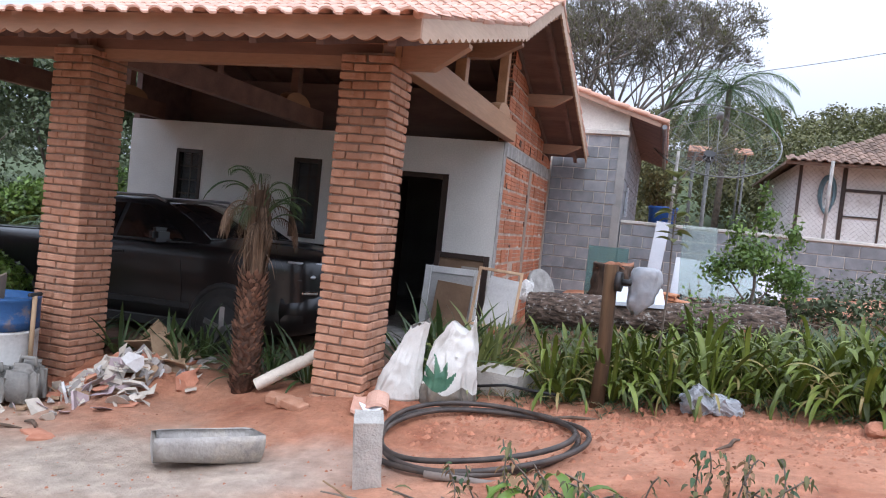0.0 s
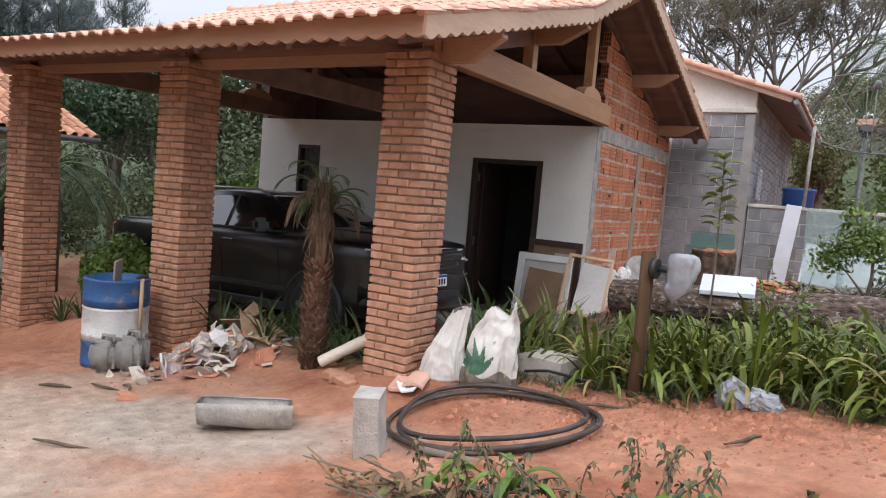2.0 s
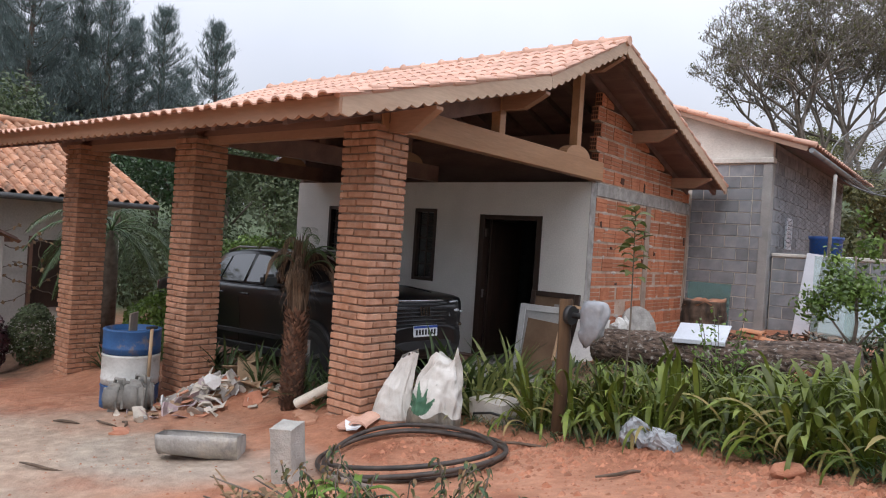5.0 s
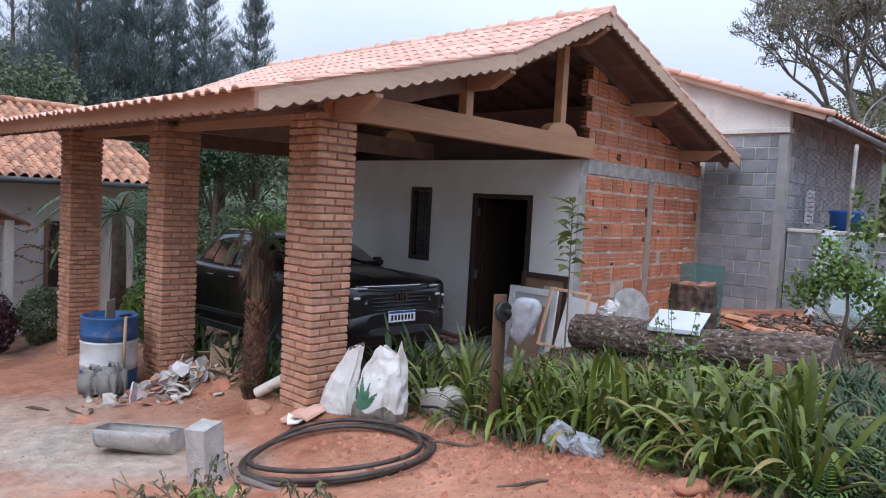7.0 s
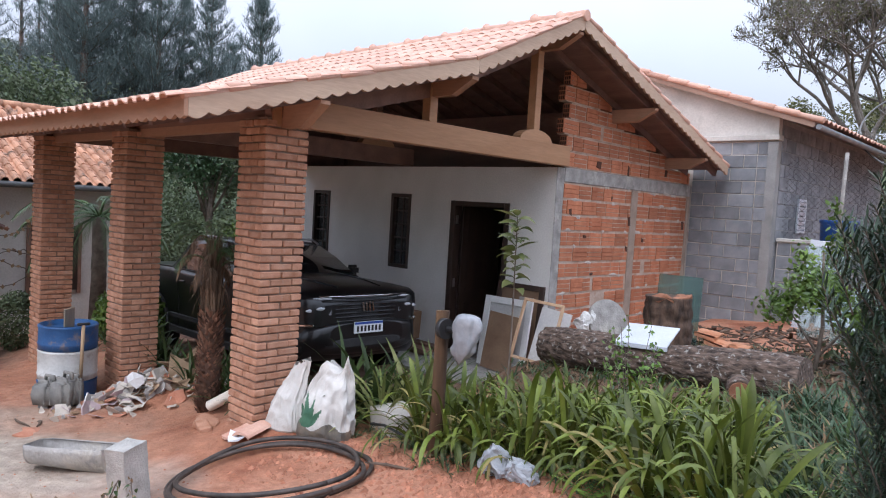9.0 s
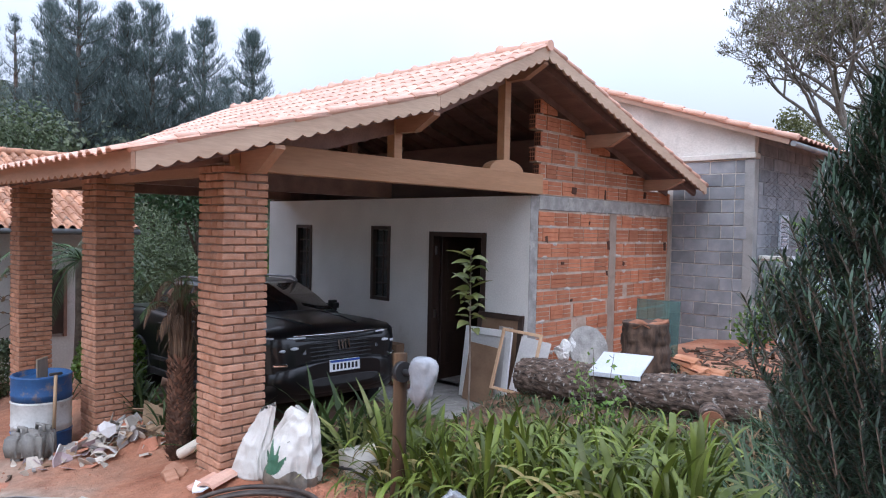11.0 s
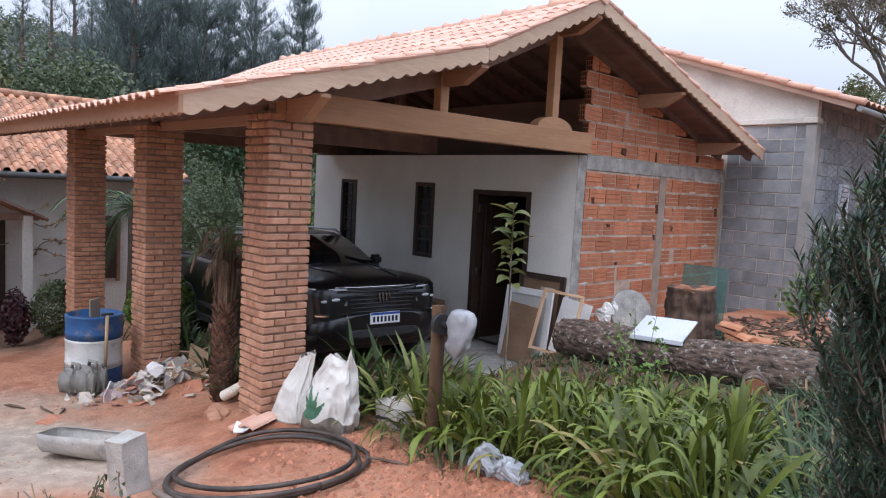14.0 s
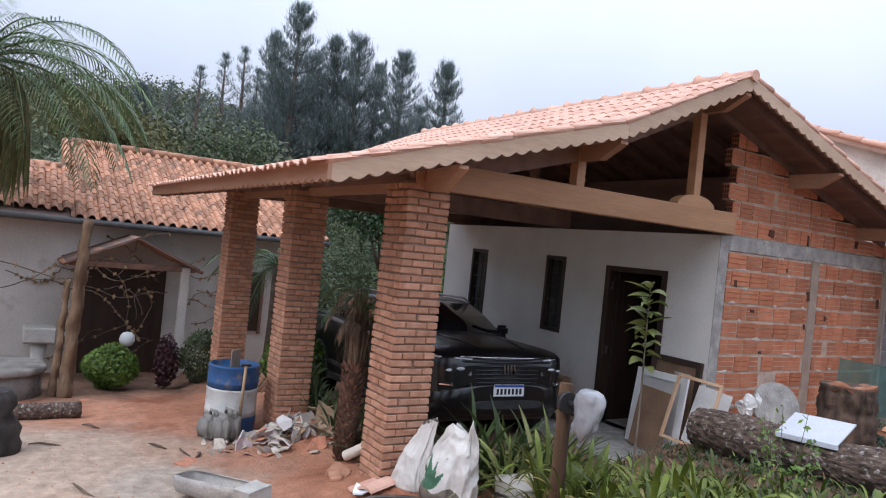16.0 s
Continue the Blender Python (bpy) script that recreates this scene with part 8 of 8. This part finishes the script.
for x, y in ((1.50, -6.0), (1.86, -5.98), (2.60, -6.02)):
    for k in range(6):
        a = r.uniform(0, 6.28)
        fo.strip((x + r.gauss(0, 0.03), y, ground_z(x, y) + 0.12), (math.cos(a) * 0.5, math.sin(a) * 0.4, r.uniform(0.7, 1.3)), r.uniform(0.22, 0.34), r.uniform(0.034, 0.05), 3.2, 8, 0.6, 3, 0.45, r.gauss(0, 0.4))
ob = new("cut_branches", fo.mesh("cut_branches", L_["olive"], twig_m, L_["dry"], L_["bright"], L_["dark"]))
tagged(ob, "heap of cut branches with wilting leaves", "branches", "", "stuff")

# ---- shrubs of the neighbour's garden ----
gz = ground_z(-6.75, -5.5)
leafy("clipped_bush", pose(-6.75, -5.45, gz), "round clipped bright green bush", "bush", L_["bright"], ((0, 0, 0.36, 0.42, 0.42, 0.34),), 3600, 0.035, 6, [([(0, 0, 0), (0, 0, 0.3)], 0.03)], 0.6, "", 0.75)
leafy("purple_shrub", pose(-6.6, -4.66, ground_z(-6.6, -4.7)), "upright dark purple-leaved shrub", "shrub", L_["purple"], ((0, 0, 0.45, 0.2, 0.2, 0.42),), 1500, 0.035, 7, None, 0.6, "", 0.4)
leafy("dark_bush", pose(-6.65, -4.12, ground_z(-6.65, -4.12)), "dense dark green rounded bush", "bush", L_["wood"], ((0, 0, 0.42, 0.36, 0.36, 0.42), (0, 0, 0.72, 0.24, 0.24, 0.16)), 3200, 0.03, 8, None, 0.5, "", 0.7)
leafy("clipped_bush", pose(-5.0, -3.1, ground_z(-5, -3.1)), "round clipped bright green bush behind a pillar", "bush", L_["bright"], ((0, 0, 0.52, 0.58, 0.5, 0.5),), 5200, 0.035, 9, None, 0.6, "", 0.75)


def feather_palm(name, m, h, n, L, seed, label, leaf="palm", trunk_r=0.1, width=0.3, fall=1.7, skirt=0):
    ob = thing(name, m, label, "palm")
    r = random.Random(seed)
    bm = bmesh.new()
    tube(bm, [(0, 0, -0.2), (0.05, 0, h * 0.5), (0, 0, h)], [trunk_r * 1.2, trunk_r, trunk_r * 0.9], 12)
    part("trunk", bm, twig_m, ob)
    for i in range(n):
        fo = Foliage()
        a = i * 2.39996 + r.uniform(-0.2, 0.2)
        up = 1.3 - fall * i / n
        p = Vector((0, 0, h))
        d = Vector((math.cos(a), math.sin(a), up)).normalized()
        m_ = 44
        for k in range(m_):
            q = p + d * (L / m_)
            fo.stick(p, q, 0.018 * (1 - k / m_) + 0.003, 0.018 * (1 - (k + 1) / m_) + 0.003, 4)
            sd = d.cross((0, 0, 1))
            sd = sd.normalized() if sd.length > 1e-3 else Vector((1, 0, 0))
            if k > 3:
                for sg in (-1, 1):
                    fo.strip(q, sd * sg + d * 0.8 + Vector((0, 0, r.uniform(-0.1, 0.25))), width * L / 2 * math.sin(math.pi * (k + 2) / (m_ + 4)) + 0.06, 0.015 * L / 2, 1.3, 3, 0.4, 0, 0)
            p, d = q, (d + Vector((0, 0, -2.1 / m_))).normalized()
        part("frond", fo.mesh("frond", L_[leaf]), None, ob)
    for i in range(skirt):
        fo = Foliage()
        a = i * 2.39996
        p = Vector((0.12 * math.cos(a), 0.12 * math.sin(a), h - r.uniform(0.0, 0.5)))
        d = Vector((math.cos(a), math.sin(a), r.uniform(0.1, 0.5))).normalized()
        for k in range(30):
            q = p + d * 0.055
            fo.stick(p, q, 0.012, 0.01, 4)
            sd = d.cross((0, 0, 1))
            sd = sd.normalized() if sd.length > 1e-3 else Vector((1, 0, 0))
            for sg in (-1, 1):
                fo.strip(q, sd * sg * 0.5 + d * 0.5 + Vector((0, 0, -0.9)), r.uniform(0.3, 0.55), 0.022, 1.0, 3, 0.4, 0, 0)
            p, d = q, (d + Vector((0, 0, -0.17))).normalized()
        part("dry_frond", fo.mesh("dry_frond", L_["olive"]), None, ob, "drooping yellowed frond")
    return ob


feather_palm("garden_palm", pose(-7.4, -2.7, ground_z(-7.4, -2.7)), 1.9, 22, 1.5, 3, "small feather palm beside the neighbour's wall", trunk_r=0.12)
feather_palm("garden_palm", pose(-8.2, 1.2, ground_z(-8.2, 1.2)), 1.3, 20, 1.5, 4, "small feather palm behind the carport", trunk_r=0.12)
feather_palm("tall_palm", pose(-7.6, -7.6, ground_z(-7.6, -7.6)), 4.9, 38, 3.0, 5, "feather palm arching over the neighbour's roof", trunk_r=0.14, width=0.36, fall=1.15, skirt=26)
feather_palm("queen_palm", pose(3.8, 19, ground_z(4.2, 19)), 6.9 - ground_z(4.2, 19) + 0.6, 34, 2.8, 6, "tall queen palm behind the outbuildings", trunk_r=0.11, width=0.5)
# vines over the porch and wall
fo = Foliage()
r = random.Random(12)
for i in range(26):
    p = Vector((-7.75 if i < 14 else -8.93, r.uniform(-6.3, -3.9) if i < 14 else r.uniform(-8.6, -3.0), r.uniform(0.7, 1.4) if i < 14 else r.uniform(-0.6, 1.1)))
    d = Vector((0, r.choice((-1, 1)), r.gauss(0, 0.4)))
    for k in range(14):
        q = p + d.normalized() * 0.09
        fo.stick(p, q, 0.009, 0.008, 4, 1)
        if r.random() < 0.4:
            fo.quad(q + Vector((0.03, 0, 0)), (1, r.gauss(0, 0.5), r.gauss(0, 0.5)), 0.045, r, 0, 0.7)
        p, d = q, d + Vector((0, r.gauss(0, 0.3), r.gauss(0, 0.4) - 0.04))
ob = new("climbing_vine", fo.mesh("climbing_vine", L_["dry"], twig_m))
tagged(ob, "thin climbing vine over the porch and wall", "vine", "", "stuff")


# ---- trees behind ----
def bare_tree(x, y, h, spread_to, seed):
    """A wide old tree, nearly leafless: forking limbs down to thin twigs with few small leaves."""
    ob = thing("bare_tree", pose(x, y, ground_z(x, y) - 0.1), "wide leafless tree with tangled twigs and few leaves", "tree")
    r = random.Random(seed)
    extra = random.Random(seed + 500)
    limbs, twigs = Foliage(), Foliage()

    def grow(p, d, L, rad, depth):
        n = 4
        for k in range(n):
            q = p + d * (L / n)
            fo = limbs if depth < 4 else twigs
            fo.stick(p, q, rad * (1 - 0.35 * k / n), rad * (1 - 0.35 * (k + 1) / n), 6 if depth < 3 else 4 if depth < 5 else 3, 0)
            p = q
            d = (d + Vector((r.gauss(0, 0.16), r.gauss(0, 0.16), r.gauss(0.02, 0.13)))).normalized()
            if depth >= 5 and extra.random() < 0.2:
                twigs.strip(p, (extra.gauss(0, 0.5), extra.gauss(0, 0.5), -1), extra.uniform(0.10, 0.24), 0.034, 0.0, 1, 0.2, 1 if extra.random() < 0.35 else 2, 0)
            if depth >= 4 and extra.random() < 0.10:
                twigs.quad(p + Vector((extra.gauss(0, 0.1), extra.gauss(0, 0.1), extra.gauss(0, 0.1))), (extra.gauss(0, 1), extra.gauss(0, 1), extra.gauss(0, 1)), 0.04, extra, 1, 0.4)
            if depth >= 4 and r.random() < 0.12:
                twigs.quad(p + Vector((r.gauss(0, 0.08), r.gauss(0, 0.08), r.gauss(0, 0.08))), (r.gauss(0, 1), r.gauss(0, 1), r.gauss(0, 1)), 0.05, r, 1)
        if depth >= 7:
            if r.random() < 0.4:
                twigs.quad(p + Vector((r.gauss(0, 0.1), r.gauss(0, 0.1), r.gauss(-0.05, 0.1))), (r.gauss(0, 1), r.gauss(0, 1), r.gauss(0, 1)), 0.05, r, 1, 0.4)
            return
        m_ = 3 if depth < 5 else 4
        if depth == 0:
            m_ = 5
        for k in range(m_):
            a = 2 * math.pi * (k + r.random() * 0.6) / m_
            s = Vector((math.cos(a), math.sin(a), 0))
            spread = r.uniform(0.45, 0.95)
            nd = (d + s * spread + Vector((0, 0, 0.22 if depth < 3 else 0.06))).normalized()
            grow(p, nd, L * (r.uniform(0.6, 0.76) if depth else r.uniform(0.72, 0.9)), max(0.0095, rad * r.uniform(0.51, 0.65)), depth + 1)

    grow(Vector((0, 0, 0)), Vector((0.05, 0, 1)), h * 0.25, h * 0.0165, 0)
    wide = float(np.percentile([math.hypot(v.x, v.y) for v in twigs.v], 96))
    top = float(np.percentile([v.z for v in twigs.v], 99.7))
    for fo in (limbs, twigs):
        fo.v = [Vector((v.x * spread_to / wide, v.y * spread_to / wide, v.z * h / top)) for v in fo.v]
    part("branchwork", limbs.mesh("branchwork", tree_bark), None, ob)
    part("twig_mass", twigs.mesh("twig_mass", tree_bark, L_["olive"], dry_pod), None, ob)


dry_pod = leaf_mat("grey_brown_dry_leaf", (0.10, 0.078, 0.06), (0.17, 0.135, 0.10), 0.8, 0.35, 0.2)
bare_tree(-0.5, 19.2, 12.5 - ground_z(-0.5, 19.2), 4.5, 11)
bare_tree(0.5, 20.4, 12.6 - ground_z(0.5, 20.4), 4.5, 27)


def pine_mesh(seed, h, full=1.0):
    """Trunk and crown of a pine: whorls of upswept branches carrying needle tufts."""
    r = random.Random(seed)
    bm = bmesh.new()
    tube(bm, [(0, 0, -1), (r.uniform(-0.15, 0.15), 0, h * 0.5), (0, 0, h * 0.97)], [0.24, 0.15, 0.03], 8)
    trunk = mesh(bm, "trunk", pine_bark)
    fo = Foliage()
    z = h * (0.22 if full > 0.7 else 0.45)
    while z < h * 0.985:
        t = max(0.0, (z - h * 0.22) / (h * 0.78))
        reach = (3.3 * (1 - t) ** 0.75 + 0.35) * full
        n_w, a0 = (r.randint(5, 7) if full > 0.7 else 3), r.uniform(0, 6.283)
        for k in range(n_w):
            a = a0 + 6.283 * k / n_w + r.uniform(-0.35, 0.35)
            L = reach * r.uniform(0.55, 1.1)
            p, d = Vector((0, 0, z + r.uniform(-0.25, 0.25))), Vector((math.cos(a), math.sin(a), r.uniform(-0.1, 0.3) + 0.55 * t)).normalized()
            m_ = 7
            for j in range(m_):
                q = p + d * (L / m_)
                fo.stick(p, q, 0.022 * (1 - j / m_) + 0.008, 0.022 * (1 - (j + 1) / m_) + 0.008, 3, 1)
                if j > 0 or t > 0.6:
                    side = d.cross((0, 0, 1)).normalized()
                    for s in range(int(31 * max(0.5, L / 2.2) * (1.0 if full > 0.7 else 0.55))):
                        c = p.lerp(q, r.random()) + side * r.gauss(0, 0.12 + 0.06 * L) + Vector((0, 0, r.gauss(0.06, 0.12)))
                        v = Vector((r.gauss(0, 0.7), r.gauss(0, 0.7), r.gauss(0.75, 0.5))) + d * 0.9
                        fo.strip(c, v, r.uniform(0.28, 0.5), 0.082, 0.1, 1, 0.2, 0, 0)
                p, d = q, (d + Vector((0, 0, 0.17))).normalized()
        z += r.uniform(0.55, 0.95)
    top = Vector((0, 0, h * 0.93))
    for s in range(120):
        c = top + Vector((r.gauss(0, 0.08), r.gauss(0, 0.08), r.uniform(0, h * 0.07)))
        fo.strip(c, (r.gauss(0, 0.5), r.gauss(0, 0.5), 1), 0.35, 0.05, 0.1, 1, 0.2, 0, 0)
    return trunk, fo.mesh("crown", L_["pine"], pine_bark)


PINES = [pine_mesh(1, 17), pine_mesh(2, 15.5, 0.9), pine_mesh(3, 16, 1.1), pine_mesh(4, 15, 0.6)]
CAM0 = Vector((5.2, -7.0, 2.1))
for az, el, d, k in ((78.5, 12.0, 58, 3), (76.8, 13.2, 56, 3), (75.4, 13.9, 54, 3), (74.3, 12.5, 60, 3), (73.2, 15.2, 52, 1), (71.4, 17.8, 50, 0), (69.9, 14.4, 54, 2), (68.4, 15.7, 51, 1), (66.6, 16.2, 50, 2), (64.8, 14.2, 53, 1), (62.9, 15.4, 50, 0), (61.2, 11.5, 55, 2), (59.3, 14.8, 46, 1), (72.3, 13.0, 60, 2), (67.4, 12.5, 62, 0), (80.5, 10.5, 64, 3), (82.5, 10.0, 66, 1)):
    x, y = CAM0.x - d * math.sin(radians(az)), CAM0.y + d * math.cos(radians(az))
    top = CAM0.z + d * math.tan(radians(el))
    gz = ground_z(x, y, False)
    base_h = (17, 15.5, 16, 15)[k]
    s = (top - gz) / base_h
    ob = thing("pine_tree", pose(x, y, gz, 0, 0, az * 37), "tall pine tree on the hillside, haze in its colour", "tree", "pines on the hillside")
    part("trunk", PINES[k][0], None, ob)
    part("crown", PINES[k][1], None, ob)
    ob.scale = (max(0.85, s) * 1.45, max(0.85, s) * 1.45, s)


def forest(name, label, spots, mat_leaf, leaves, size, seed):
    """Far trees as clumps of leaves over the ground, joined."""
    r = random.Random(seed)
    fo = Foliage()
    for x, y, rad, h in spots:
        z = ground_z(x, y, False)
        for b in range(4):
            cx, cy, cz = x + r.gauss(0, rad * 0.4), y + r.gauss(0, rad * 0.4), z + h * r.uniform(0.45, 0.85)
            rr = rad * r.uniform(0.5, 0.8)
            for i in range(leaves // 4):
                v = Vector((r.gauss(0, 1), r.gauss(0, 1), r.gauss(0, 1))).normalized()
                k = r.uniform(0.6, 1.05)
                fo.quad((cx + v.x * rr * k, cy + v.y * rr * k, cz + v.z * rr * k * 0.9), v + Vector((r.gauss(0, 0.6), r.gauss(0, 0.6), r.gauss(0.3, 0.5))), size * r.uniform(0.6, 1.3), r, 0, 0.6)
    ob = new(name, fo.mesh(name, mat_leaf))
    tagged(ob, label, "trees", "", "stuff")


r = random.Random(50)
spots = []
for i in range(60):
    az, d = r.uniform(36, 84), r.uniform(17, 34)
    x, y = 5 - d * math.sin(radians(az)), -7 + d * math.cos(radians(az))
    if x > -15.5 and y < -0.5 or x > -6.5 and y < 9:
        continue
    spots.append((x, y, r.uniform(0.8, 1.5), r.uniform(1.6, 3.6)))
forest("garden_thicket", "dark green thicket behind the carport", spots, L_["wood"], 1700, 0.05, 3)
spots = []
for i in range(420):
    az, d = r.uniform(28, 118) if i % 3 == 0 else r.uniform(66, 118), 36 + 105 * r.random() ** 0.8
    spots.append((5 - d * math.sin(radians(az)), -7 + d * math.cos(radians(az)), r.uniform(1.8, 3.4), r.uniform(4, 7.5)))
forest("hillside_trees", "mixed trees covering the hillside, haze in their colour", spots, L_["hill"], 520, 0.19, 1)
spots = []
for i in range(200):
    az, d = r.uniform(-38, 16), r.uniform(25, 85)
    spots.append((3 - d * math.sin(radians(az)), -8 + d * math.cos(radians(az)), r.uniform(1.3, 2.4), r.uniform(1.4, 2.6) + 0.05 * (d - 25)))
forest("scrub_slope", "olive scrub on the slope behind", spots, L_["olive"], 640, 0.13, 2)
for i, (x, y, h, rad, lf) in enumerate(((-11.5, 4.0, 5.5, 2.0, "wood"), (-9.5, 6.5, 5.0, 2.0, "wood"), (-14.5, 3.0, 6.0, 2.2, "dark"), (-12.5, 9.0, 6.5, 2.4, "wood"), (-8.3, 3.2, 3.2, 1.1, "citrus"), (-17, 6, 7, 2.6, "wood"), (-9.8, 2.0, 2.6, 0.9, "citrus"), (-7.6, 8.5, 4.2, 1.6, "dark"), (-15.5, -4.5, 6.0, 2.2, "olive"), (-18, -1.0, 6.5, 2.5, "wood"), (-17.5, -9.0, 6.0, 2.4, "wood"), (1.8, 13.5, 4.6, 1.2, "olive"))):
    rr = random.Random(70 + i)
    blobs = [(rr.gauss(0, rad * 0.45), rr.gauss(0, rad * 0.45), h * rr.uniform(0.5, 0.9), rad * rr.uniform(0.4, 0.6), rad * rr.uniform(0.4, 0.6), rad * rr.uniform(0.35, 0.5)) for _ in range(7)]
    trunk = [([(0, 0, -0.3), (0.1, 0, h * 0.4), (0, 0.1, h * 0.75)], 0.12)] + [([(0, 0, h * 0.35), (b[0] * 0.6, b[1] * 0.6, b[2])], 0.05) for b in blobs]
    leafy("broadleaf_tree", pose(x, y, ground_z(x, y)), "leafy green tree behind the houses", "tree", L_[lf], blobs, 9000, 0.075 if rad > 1.3 else 0.06, 80 + i, trunk, 0.5, "trees behind the houses", 0.35)
